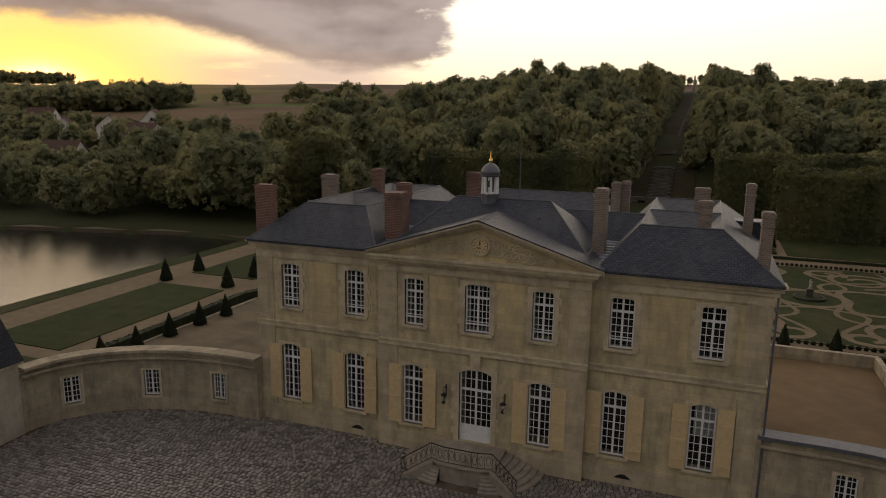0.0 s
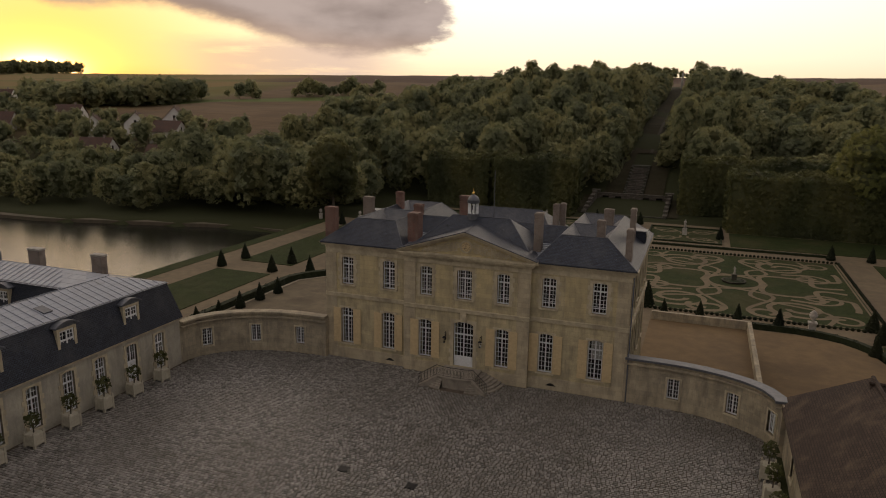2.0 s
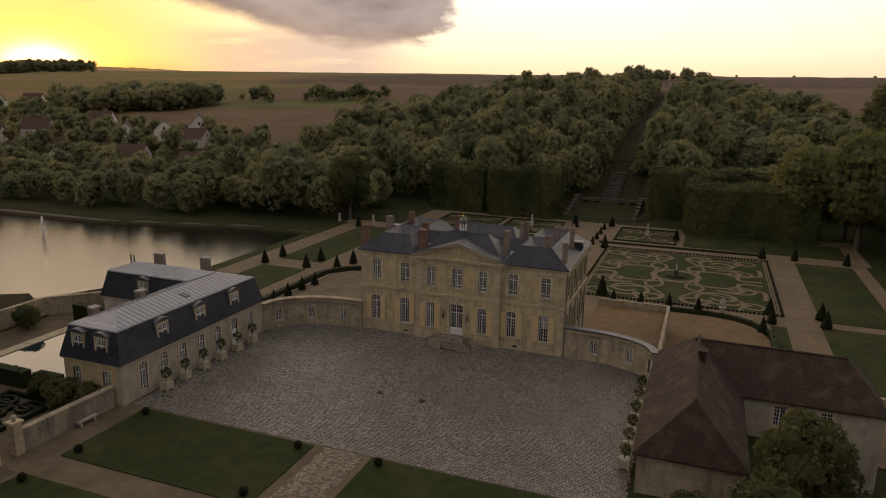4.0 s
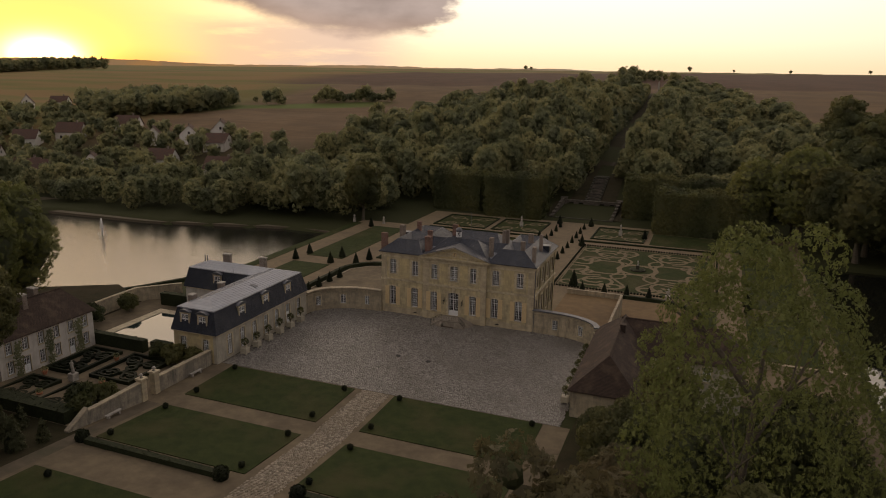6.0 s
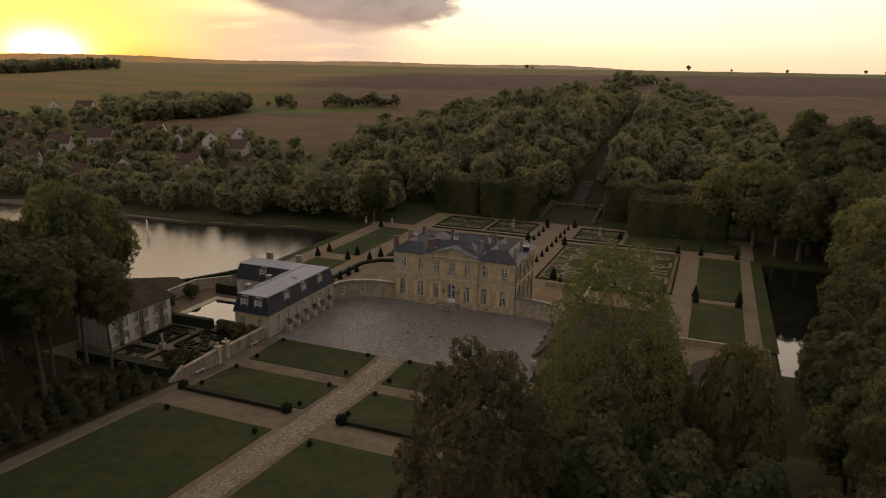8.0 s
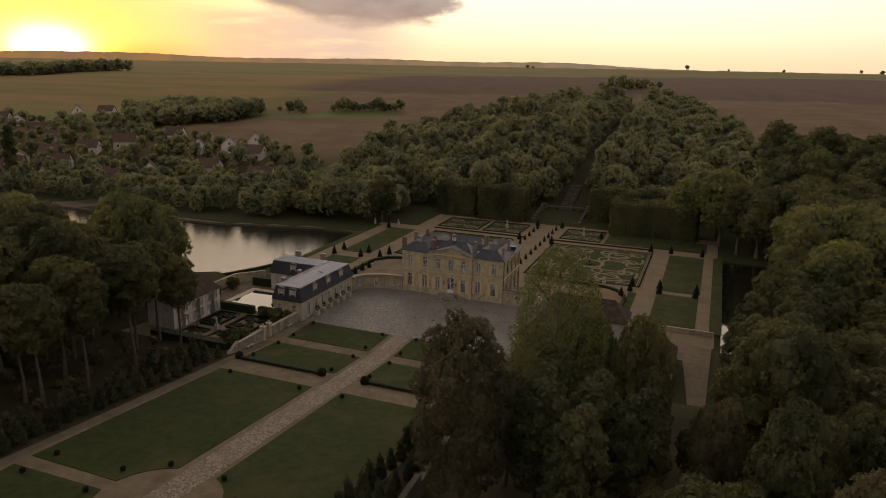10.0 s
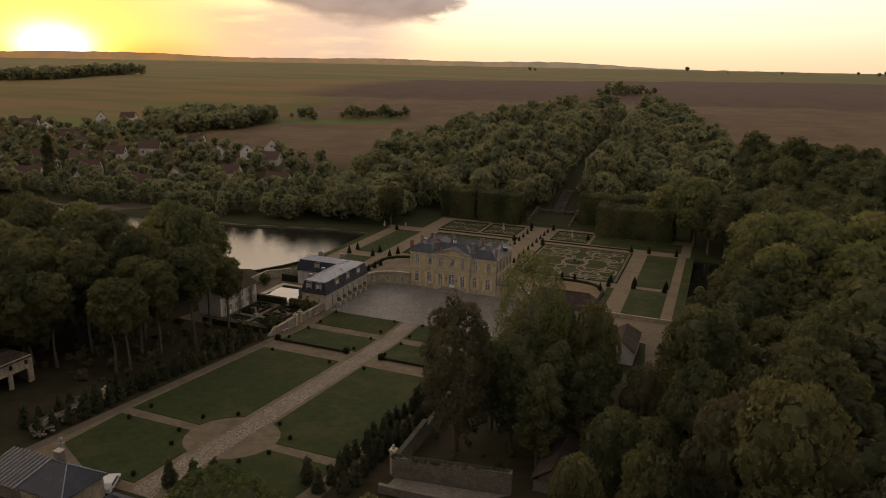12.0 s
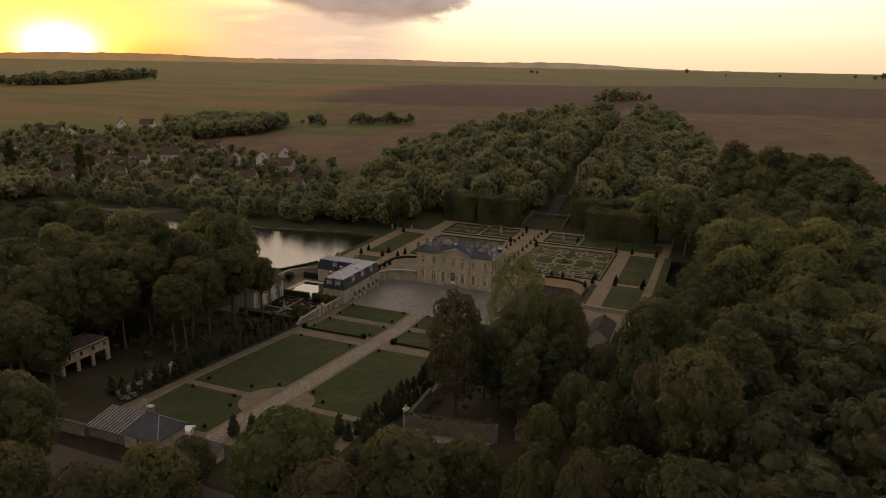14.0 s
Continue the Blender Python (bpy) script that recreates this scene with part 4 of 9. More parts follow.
def put_window(parent, m, w, h, cols=4, rows=6, top_rows=2, rise=0.12, jamb=0.24, shutters=False, door=0.0, name="window", sill=True, panes=False):
    fr, gl, su, si = window_meshes(w, h, cols, rows, top_rows, rise, jamb, door)
    win = part(name, fr, None, parent, "white-painted casement with small panes", m)
    if panes:
        rng = random.Random(int(m.translation.x * 10))
        for px, pz, pw, ph in PANE_GRID[(w, h, cols, rows, top_rows, rise, jamb, door)]:
            g = part("pane", pane_mesh(pw, ph), None, win, at=pose(px, 0, pz, rng.uniform(-0.5, 0.5), 0, rng.uniform(-0.5, 0.5)))
            g.visible_shadow = False
    else:
        g = part("pane", gl, None, win)
        g.visible_shadow = False
    part("surround", su, None, win)
    if sill:
        part("sill", si, None, win)
    if shutters:
        sm = shutter_mesh(round(w * 0.62, 2), round(h * 0.98, 2))
        for sx in (-1, 1):
            x = w / 2 + 0.05 if sx > 0 else -w / 2 - 0.05 - round(w * 0.62, 2)
            part("shutter", sm, None, win, "ochre-painted plank shutter, open", pose(x, -0.045, 0))
    return win


EAST = pose(0, 0, 0, 0, 0, 90)
WEST = pose(0, 0, 0, 0, 0, -90)


def turned(x, y, z, r):
    return pose(x, y, z, 0, 0, r)


# ---- the house ----
EV, TOPZ = 10.12, 11.95
chateau = thing("chateau", "ochre and stone classical country house with slate roofs", "house")


def house_walls():
    hw = 12.5
    up = [(-10.5, 6.53), (-6.73, 6.53), (6.53, 6.53), (10.30, 6.53)]
    lo = [(-10.6, 1.35), (-6.78, 1.35), (6.45, 1.35), (10.22, 1.35)]
    op = [(x - 0.53, x + 0.53, z, z + 2.38) for x, z in up] + [(x - 0.55, x + 0.55, z, z + 3.14) for x, z in lo]
    for side in (-1, 1):
        o = [q for q in op if q[0] * side > 0]
        a, b = sorted((side * 5.15, side * hw))
        part("front_wall", wall_shape(a, b, 0, EV - 0.3, o, 0.6), "facade", chateau)
    cu = [(-3.3, 6.53, 0.98), (-0.08, 6.53, 1.22), (3.06, 6.53, 0.98)]
    cl = [(-3.36, 1.35, 1.08), (3.06, 1.35, 1.08)]
    op = [(x - w / 2, x + w / 2, z, z + 2.38) for x, z, w in cu] + [(x - w / 2, x + w / 2, z, z + 3.14) for x, z, w in cl] + [(-0.9, 0.74, 0.92, 4.67)]
    part("centre_wall", wall_shape(-5.15, 5.15, 0, EV - 0.3, op, 0.95, -0.35), "facade", chateau)
    for x, z in up:
        put_window(chateau, pose(x, 0, z), 1.06, 2.38, 4, 5, 2, panes=True)
    for x, z, w, y in [(x, z, 1.06, 0) for x, z in up] + [(x, z, w, -0.35) for x, z, w in cu]:
        part("guard_rail", Shape().tube((x - w / 2, y + 0.03, z + 0.42), (x + w / 2, y + 0.03, z + 0.42), 0.02, 0.02, 5).tube((x - w / 2, y + 0.03, z + 0.56), (x + w / 2, y + 0.03, z + 0.56), 0.02, 0.02, 5), "white_paint", chateau)
    for x, z in lo:
        put_window(chateau, pose(x, 0, z), 1.10, 3.14, 4, 6, 2, 0.16, 0.2, True, panes=True)
    for x, z, w in cu:
        put_window(chateau, pose(x, -0.35, z), w, 2.38, 4 if w < 1.1 else 6, 5, 2, panes=True)
    for x, z, w in cl:
        put_window(chateau, pose(x, -0.35, z), w, 3.14, 4, 6, 2, 0.16, 0.2, True, panes=True)
    put_window(chateau, pose(-0.08, -0.35, 0.92), 1.64, 3.75, 6, 5, 2, 0.22, 0.26, False, 0.85, "front_door", False, True)
    # a curtain behind the last ground-floor window
    s = Shape()
    for k in range(10):
        x = 9.86 + 0.1 * k
        s.face((x, 0.34 + 0.04 * (k % 2), 2.9), (x + 0.1, 0.38 - 0.04 * (k % 2), 2.9), (x + 0.1, 0.38 - 0.04 * (k % 2), 4.6), (x, 0.34 + 0.04 * (k % 2), 4.6))
    part("curtain", s, "cloth", chateau, "white drawn curtain")
    # black sheets behind the windows stand in for unlit rooms
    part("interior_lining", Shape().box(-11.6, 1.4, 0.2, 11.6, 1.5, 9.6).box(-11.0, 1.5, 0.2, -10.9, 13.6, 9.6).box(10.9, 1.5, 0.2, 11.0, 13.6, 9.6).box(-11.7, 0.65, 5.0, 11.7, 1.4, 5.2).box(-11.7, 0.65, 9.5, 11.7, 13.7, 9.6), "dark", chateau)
    # sides and back
    sy = [1.9, 5.3, 8.7, 12.1]
    op = [(y - 0.5, y + 0.5, 6.53, 8.91) for y in sy] + [(y - 0.5, y + 0.5, 1.35, 4.49) for y in sy]
    for side in (-1, 1):
        w = part("side_wall", wall_shape(0.6, 13.8, -4.6, EV - 0.3, op, 0.6).moved(EAST), "facade", chateau, at=pose(12.5, 0, 0) if side > 0 else pose(-11.9, 0, 0))
        for y in sy:
            r = 90 if side > 0 else -90
            put_window(chateau, turned(side * 12.5, y, 6.53, r), 1.0, 2.38, 4, 5, 2)
            put_window(chateau, turned(side * 12.5, y, 1.35, r), 1.0, 3.14, 4, 6, 2, 0.16, 0.2)
        for y in (0.45, 3.6, 7.0, 10.4, 13.5):
            a, b = sorted((side * 12.5, side * 12.5))
            part("side_pilaster", Shape().box(a, y - 0.4, -4.6, b, y + 0.4, EV - 0.5), "stone", chateau)
    part("back_wall", Shape().box(-12.5, 13.8, -4.6, 12.5, 14.4, EV - 0.3), "render", chateau)
    # stone dressings
    for side in (-1, 1):
        a, b = sorted((side * 5.18, side * 12.54))
        part("plinth", Shape().box(a, -0.07, -0.1, b, 0.0, 0.95), "ashlar", chateau)
        part("string_course", Shape().box(a, -0.10, 5.42, b, 0.0, 5.72).box(a, -0.15, 5.66, b, 0.0, 5.74), "stone", chateau)
        part("frieze", Shape().box(a, -0.05, 9.2, b, 0.0, 9.62), "stone", chateau)
        part("cornice", Shape().box(a, -0.16, 9.62, b + (0.16 if side > 0 else 0), 0.6, 9.82).box(a - (0.3 if side < 0 else 0), -0.30, 9.82, b + (0.3 if side > 0 else 0), 0.6, 9.98).box(a - (0.42 if side < 0 else 0), -0.42, 9.98, b + (0.42 if side > 0 else 0), 0.6, EV - 0.04), "stone", chateau)
        c, d = sorted((side * 11.55, side * 12.54))
        part("corner_pilaster", Shape().box(c, -0.06, 0.95, d, 0.0, 5.42).box(c, -0.06, 5.74, d, 0.0, 9.2), "ashlar", chateau)
        c, d = sorted((side * 4.2, side * 5.2))
        part("centre_pilaster", Shape().box(c, -0.41, 0.95, d, -0.35, 5.42).box(c, -0.41, 5.74, d, -0.35, 9.2), "ashlar", chateau)
        c, d = sorted((side * 12.5, side * 12.65))
        part("side_string", Shape().box(c, 0, 5.42, d, 14.4, 5.72), "stone", chateau)
        c, d = sorted((side * 12.5, side * 12.85))
        part("side_cornice", Shape().box(c, 0.6, 9.7, d, 14.5, EV - 0.04), "stone", chateau)
        for x0, x1 in ((7.75, 9.35), (11.3, 11.6)):
            c, d = sorted((side * x0, side * x1))
            part("wall_panel", Shape().box(c, -0.02, 6.0, d, 0.0, 9.1), "render", chateau)
    for x0, x1 in ((-2.5, -1.05), (0.9, 2.2)):
        part("wall_panel", Shape().box(x0, -0.37, 6.0, x1, -0.35, 9.1), "render", chateau)
    part("plinth", Shape().box(-5.2, -0.43, -0.1, 5.2, -0.35, 0.95), "ashlar", chateau)
    part("string_course", Shape().box(-5.2, -0.45, 5.42, 5.2, -0.35, 5.72).box(-5.22, -0.50, 5.66, 5.22, -0.35, 5.74), "stone", chateau)
    part("frieze", Shape().box(-5.2, -0.42, 9.2, 5.2, -0.35, 9.62), "stone", chateau)
    part("keystone", Shape().box(-0.33, -0.5, 4.75, 0.17, -0.33, 5.42).box(-0.26, -0.55, 4.9, 0.1, -0.5, 5.3), "stone", chateau)
    # downpipe at the corner
    part("downpipe", Shape().tube((12.65, -0.12, 0.0), (12.65, -0.12, 9.6), 0.05, 0.05, 8), "lead", chateau)
    # vents in the plinth: black plates carry the shade of the openings
    for x in (-6.6, 7.0):
        part("plinth_vent", Shape().slab([(x - 0.4, 0.35)] + [(x - 0.4 + 0.1 * k, 0.35 + 0.22 * math.sin(math.pi * k / 8)) for k in range(9)], -0.075, -0.05), "dark", chateau)


house_walls()


HOUR_MARK = Shape().box(-0.012, -0.006, -0.05, 0.012, 0.0, 0.05).mesh("hour_mark", "iron")


def pediment():
    part("pediment_cornice", Shape().box(-5.35, -0.62, 9.62, 5.35, 0.0, 9.78).box(-5.5, -0.8, 9.78, 5.5, 0.0, 9.95).box(-5.6, -0.9, 9.95, 5.6, 0.0, 10.06), "stone", chateau)
    part("tympanum", Shape().slab([(-5.2, 10.05), (5.2, 10.05), (0, 11.70)], -0.42, 0.0), "render", chateau)
    for s in (-1, 1):
        sh = Shape()
        sl = (11.88 - 10.1) / 5.7
        for d0, d1, yy in ((0.0, 0.09, -0.9), (-0.13, 0.0, -0.76), (-0.25, -0.13, -0.60)):
            sh.slab([(s * 5.7, 10.1 + d0 - 0.0), (0, 11.88 + d0), (0, 11.88 + d1), (s * 5.7, 10.1 + d1)], yy, 0.0)
        part("raking_cornice", sh, "stone", chateau)
    # clock with carved wreath and scrolls
    clock = part("clock", Shape().lathe([(0.36, -0.5), (0.36, -0.44)], 24).moved(pose(0.02, 0.0, 10.78) @ pose(0, 0, 0, -90)), "shutter", chateau)
    ring = Shape()
    for k in range(28):
        a, b = 2 * math.pi * k / 28, 2 * math.pi * (k + 1) / 28
        ring.tube((0.02 + 0.45 * math.cos(a), -0.47, 10.78 + 0.45 * math.sin(a)), (0.02 + 0.45 * math.cos(b), -0.47, 10.78 + 0.45 * math.sin(b)), 0.07, 0.07, 6)
    part("wreath", ring, "stone", clock)
    pointer_shape = Shape().box(0.0, -0.52, 10.78, 0.04, -0.5, 11.02).box(-0.14, -0.52, 10.66, 0.06, -0.5, 10.70)
    part("clock_pointer", pointer_shape, "iron", clock)
    for k in range(12):
        a = math.pi * k / 6
        part("hour_mark", HOUR_MARK, None, clock, at=pose(0.02 + 0.28 * math.sin(a), -0.505, 10.78 + 0.28 * math.cos(a)) @ pose(0, 0, 0, 0, math.degrees(a), 0))
    rng = random.Random(5)
    for s in (-1, 1):
        for k in range(17):
            cx = 0.72 + 0.19 * k
            top = 11.52 - 0.325 * cx
            if top < 10.3:
                continue
            cz = 10.12 + (top - 10.12) * (0.34 if k % 2 else 0.66) + rng.uniform(-0.03, 0.03)
            r0 = min(0.24, (top - 10.1) * 0.36) * rng.uniform(0.85, 1.15)
            sc = Shape()
            tw = rng.uniform(0, 6.28)
            sg = 1 if k % 2 else -1
            pts = [(cx + r0 * (1 - j / 17) * math.cos(sg * j * 0.72 + tw), cz + r0 * (1 - j / 17) * math.sin(sg * j * 0.72 + tw)) for j in range(15)]
            for p, q in zip(pts, pts[1:]):
                sc.tube((s * p[0], -0.44, p[1]), (s * q[0], -0.44, q[1]), 0.046, 0.040, 5)
            for j in range(5):
                p = pts[2 * j]
                a = rng.uniform(0, 6.28)
                sc.tube((s * p[0], -0.44, p[1]), (s * (p[0] + 0.13 * math.cos(a)), -0.47, p[1] + 0.13 * math.sin(a)), 0.06, 0.012, 5)
            part("carved_scroll", sc, "stone", chateau)
    # slated gable behind the pediment
    g = Shape()
    for s in (-1, 1):
        a, b, c, d = (s * 5.75, -0.92, 10.23), (0, -0.92, 12.05), (0, 2.5, 12.05), (s * 5.75, 2.5, 10.23)
        g.face(*((a, b, c, d) if s < 0 else (d, c, b, a)))
        a2, b2 = (s * 5.75, -0.92, 10.17), (0, -0.92, 11.99)
        g.face(a, b, b2, a2)
    part("gable_roof", g, "slate", chateau)


pediment()


def hip(s, x0, y0, x1, y1, z0, inset, z1):
    """The four slopes of a truncated hip."""
    i = inset
    a = [(x0, y0, z0), (x1, y0, z0), (x1, y1, z0), (x0, y1, z0)]
    b = [(x0 + i[0], y0 + i[1], z1), (x1 - i[2], y0 + i[1], z1), (x1 - i[2], y1 - i[3], z1), (x0 + i[0], y1 - i[3], z1)]
    for k in range(4):
        j = (k + 1) % 4
        s.face(a[k], a[j], b[j], b[k])
    return b


def well(x0, x1, y0, y1, z, depth):
    """The four slopes that fall inwards from a rim to a hidden gutter."""
    ym, d = (y0 + y1) / 2, min((y1 - y0) / 2, (x1 - x0) / 2) * 0.8
    p, q = (x0 + d, ym, z - depth), (x1 - d, ym, z - depth)
    a, b, c, e = (x0, y0, z), (x1, y0, z), (x1, y1, z), (x0, y1, z)
    return Shape().face(a, p, q, b).face(b, q, c).face(c, q, p, e).face(e, p, a)


def house_roof():
    for sx in (-1, 1):
        x0, x1 = (5.25, 12.85) if sx > 0 else (-12.85, -5.25)
        s = Shape()
        left, right = (1.65, 2.45) if sx > 0 else (2.45, 1.65)
        b = hip(s, x0, -0.46, x1, 14.95, EV, (left, 2.15, right, 2.35), TOPZ)
        s.face((x0, -0.46, EV - 0.1), (x1, -0.46, EV - 0.1), (x1, -0.46, EV), (x0, -0.46, EV))
        s.face((x1, -0.46, EV - 0.1), (x1, 14.95, EV - 0.1), (x1, 14.95, EV), (x1, -0.46, EV))
        s.face((x0, 14.95, EV - 0.1), (x0, -0.46, EV - 0.1), (x0, -0.46, EV), (x0, 14.95, EV))
        part("pavilion_roof", s, "slate", chateau)
        ya, ym, yb = b[0][1], 7.0, b[2][1]
        part("inner_roof", well(b[0][0], b[1][0], ya, ym, TOPZ, 1.15), "slate", chateau)
        part("inner_roof", well(b[0][0], b[1][0], ym, yb, TOPZ, 1.15), "slate", chateau)
        cs = [(x0, -0.46, EV), (x1, -0.46, EV), (x1, 14.95, EV), (x0, 14.95, EV)]
        lines = [(b[k], b[(k + 1) % 4], 0.035) for k in range(4)] + [(cs[k], b[k], 0.028) for k in range(4)] + [((b[0][0], ym, TOPZ), (b[1][0], ym, TOPZ), 0.035)]
        for p, q, r in lines:
            part("lead_roll", Shape().tube(p, q, r, r, 6), "lead", chateau)
        # dormer on the outer slope
        d = Shape().box(-0.55, -0.9, 0, 0.55, 0.9, 0.95)
        dm = part("roof_dormer", d, "slate", chateau, at=turned(sx * 11.7, 9.2, 10.4, 90 if sx > 0 else -90))
        part("dormer_light", Shape().box(-0.4, -0.93, 0.15, 0.4, -0.89, 0.8), "glass", dm)
        part("dormer_top", Shape().box(-0.62, -0.98, 0.95, 0.62, 0.9, 1.02), "lead", dm)
    # centre ranges, front and back
    for y0, y1, ym, zr, e, nm in ((0.2, 6.6, 3.3, 12.55, 2.45, "front"), (7.6, 14.95, 11.2, 12.15, 3.3, "back")):
        s = Shape()
        a = [(-5.2, y0, EV), (5.2, y0, EV), (5.2, y1, EV), (-5.2, y1, EV)]
        p, q = (-e, ym, zr), (e, ym, zr)
        s.face(a[0], a[1], q, p).face(a[1], a[2], q).face(a[2], a[3], p, q).face(a[3], a[0], p)
        part("centre_roof", s, "slate", chateau)
        for u, v in ((p, q), (a[1], q), (a[0], p)):
            part("lead_roll", Shape().tube(u, v, 0.032, 0.032, 6), "lead", chateau)
    # low ranges that join the centre to the pavilions
    for sx in (-1, 1):
        zr = min(TOPZ - 0.05, 12.0)
        r0, r1 = (sx * 2.2, 5.5, zr), (sx * 6.88, 5.5, zr)
        f0, f1 = (sx * 2.2, 3.55, EV), (sx * 5.5, 3.55, EV)
        b0, b1 = (sx * 2.2, 7.5, EV), (sx * 5.5, 7.5, EV)
        s = Shape().face(*((f0, f1, r1, r0) if sx > 0 else (r0, r1, f1, f0))).face(*((r0, r1, b1, b0) if sx > 0 else (b0, b1, r1, r0)))
        part("link_roof", s, "slate", chateau)
        part("lead_roll", Shape().tube(r0, r1, 0.032, 0.032, 6), "lead", chateau)
    for g0, g1, y0, y1 in ((-5.8, -5.0, -0.2, 14.8), (5.0, 5.8, -0.2, 14.8), (-5.0, 5.0, 6.6, 7.6)):
        part("valley_gutter", Shape().box(g0, y0, EV - 0.05, g1, y1, EV + 0.1), "lead", chateau)
    # stepped lead saddles beside the pediment
    for sx in (-1, 1):
        for k in range(9):
            a, b = sorted((sx * 4.75, sx * 5.95))
            part("lead_saddle", Shape().box(a, 0.25 + 0.40 * k, EV + 0.08 + 0.055 * k, b, 0.53 + 0.40 * k, EV + 0.17 + 0.055 * k), "zinc", chateau)
    # small skylights
    for x, y, z in ((-9.8, 0.9, 11.2), (-7.0, 0.35, 10.7), (9.2, 0.95, 11.2), (7.2, 0.4, 10.75), (11.2, 0.3, 10.7), (2.2, 1.9, 11.9), (-2.4, 1.9, 11.9)):
        part("roof_hook", Shape().box(x - 0.09, y - 0.06, z - 0.1, x - 0.03, y + 0.02, z + 0.06).box(x + 0.03, y - 0.06, z - 0.1, x + 0.09, y + 0.02, z + 0.06), "lead", chateau)


house_roof()


def chimney(x, y, zb, zt, wx, wy, mat):
    st = part("chimney", Shape().box(-wx / 2, -wy / 2, 0, wx / 2, wy / 2, zt - zb - 0.25), mat, chateau, at=pose(x, y, zb))
    h = zt - zb
    part("chimney_band", Shape().box(-wx / 2 - 0.03, -wy / 2 - 0.03, h - 0.62, wx / 2 + 0.03, wy / 2 + 0.03, h - 0.55), mat, st)
    part("chimney_cap", Shape().box(-wx / 2 - 0.03, -wy / 2 - 0.03, h - 0.25, wx / 2 + 0.03, wy / 2 + 0.03, h - 0.06).box(-wx / 2 + 0.03, -wy / 2 + 0.03, h - 0.06, wx / 2 - 0.03, wy / 2 - 0.03, h), mat, st)
    return st


for c_ in ((-12.35, 0.75, 10.2, 12.9, 0.95, 0.6, "brick"), (-5.15, 1.7, 10.2, 12.76, 0.92, 1.0, "brick"), (5.08, 2.0, 10.2, 13.46, 0.56, 0.8, "pale_brick"),
           (12.05, 0.9, 10.2, 12.95, 0.46, 0.7, "pale_brick"), (9.6, 3.7, 10.8, 12.95, 0.62, 0.5, "pale_brick"), (9.42, 9.5, 10.8, 12.96, 0.78, 0.5, "pale_brick"),
           (-12.0, 7.0, 10.4, 12.95, 0.84, 0.7, "pale_brick"), (11.65, 7.0, 10.6, 13.53, 0.43, 0.7, "pale_brick"), (-10.2, 10.0, 10.9, 13.16, 0.68, 0.5, "brick"),
           (-6.4, 5.5, 10.3, 12.85, 0.76, 0.5, "brick"), (-3.65, 10.0, 10.6, 13.2, 0.95, 0.5, "brick"), (4.8, 10.0, 10.3, 13.0, 0.5, 0.5, "pale_brick"), (5.3, 10.5, 10.3, 13.05, 0.45, 0.5, "pale_brick")):
    chimney(*c_)


def belfry():
    b = part("belfry", Shape().lathe([(0.46, 0), (0.46, 0.42), (0.50, 0.44), (0.50, 0.52)], 8), "lead", chateau, "small lead-covered bell turret", pose(-0.7, 3.3, 12.25))
    for k in range(8):
        a = 2 * math.pi * (k + 0.5) / 8
        part("column", Shape().lathe([(0.062, 0.52), (0.062, 1.38)], 8, (0.38 * math.cos(a), 0.38 * math.sin(a))), "white_paint", b)
    part("drum", Shape().lathe([(0.46, 1.38), (0.52, 1.44), (0.52, 1.5)], 16), "lead", b)
    part("dome", Shape().lathe([(0.50, 1.5), (0.48, 1.66), (0.40, 1.83), (0.26, 1.97), (0.12, 2.04), (0.06, 2.08)], 16), "lead", b, smooth=True)
    part("bell", Shape().lathe([(0.18, 0.85), (0.14, 0.95), (0.10, 1.15), (0.03, 1.22)], 12), "iron", b)
    part("finial", Shape().lathe([(0.05, 2.06), (0.11, 2.16), (0.10, 2.24), (0.04, 2.30), (0.03, 2.44), (0.005, 2.7)], 10), "gold", b, "gilded finial")


belfry()
part("flagpole", Shape().tube((-0.6, 9.0, 10.4), (-0.6, 9.0, 15.75), 0.05, 0.03, 6), "lead", chateau)
for sx, x in ((-1, -1.55), (1, 1.42)):
    lm = part("wall_lantern", Shape().tube((0, 0, 0.55), (0, -0.35, 0.6), 0.02, 0.02, 5).tube((0, -0.35, 0.6), (0, -0.35, 0.35), 0.015, 0.015, 5).box(-0.03, -0.02, -0.1, 0.03, 0.0, 0.65).lathe([(0.02, 0.36), (0.16, 0.26), (0.17, 0.22)], 6, (0, -0.35)).lathe([(0.12, -0.16), (0.03, -0.24)], 6, (0, -0.35)), "iron", chateau, "black iron lantern on a bracket", pose(x, -0.41, 3.1))
    part("lantern_glass", Shape().lathe([(0.15, 0.22), (0.10, -0.15)], 6, (0, -0.35)), "glass", lm)


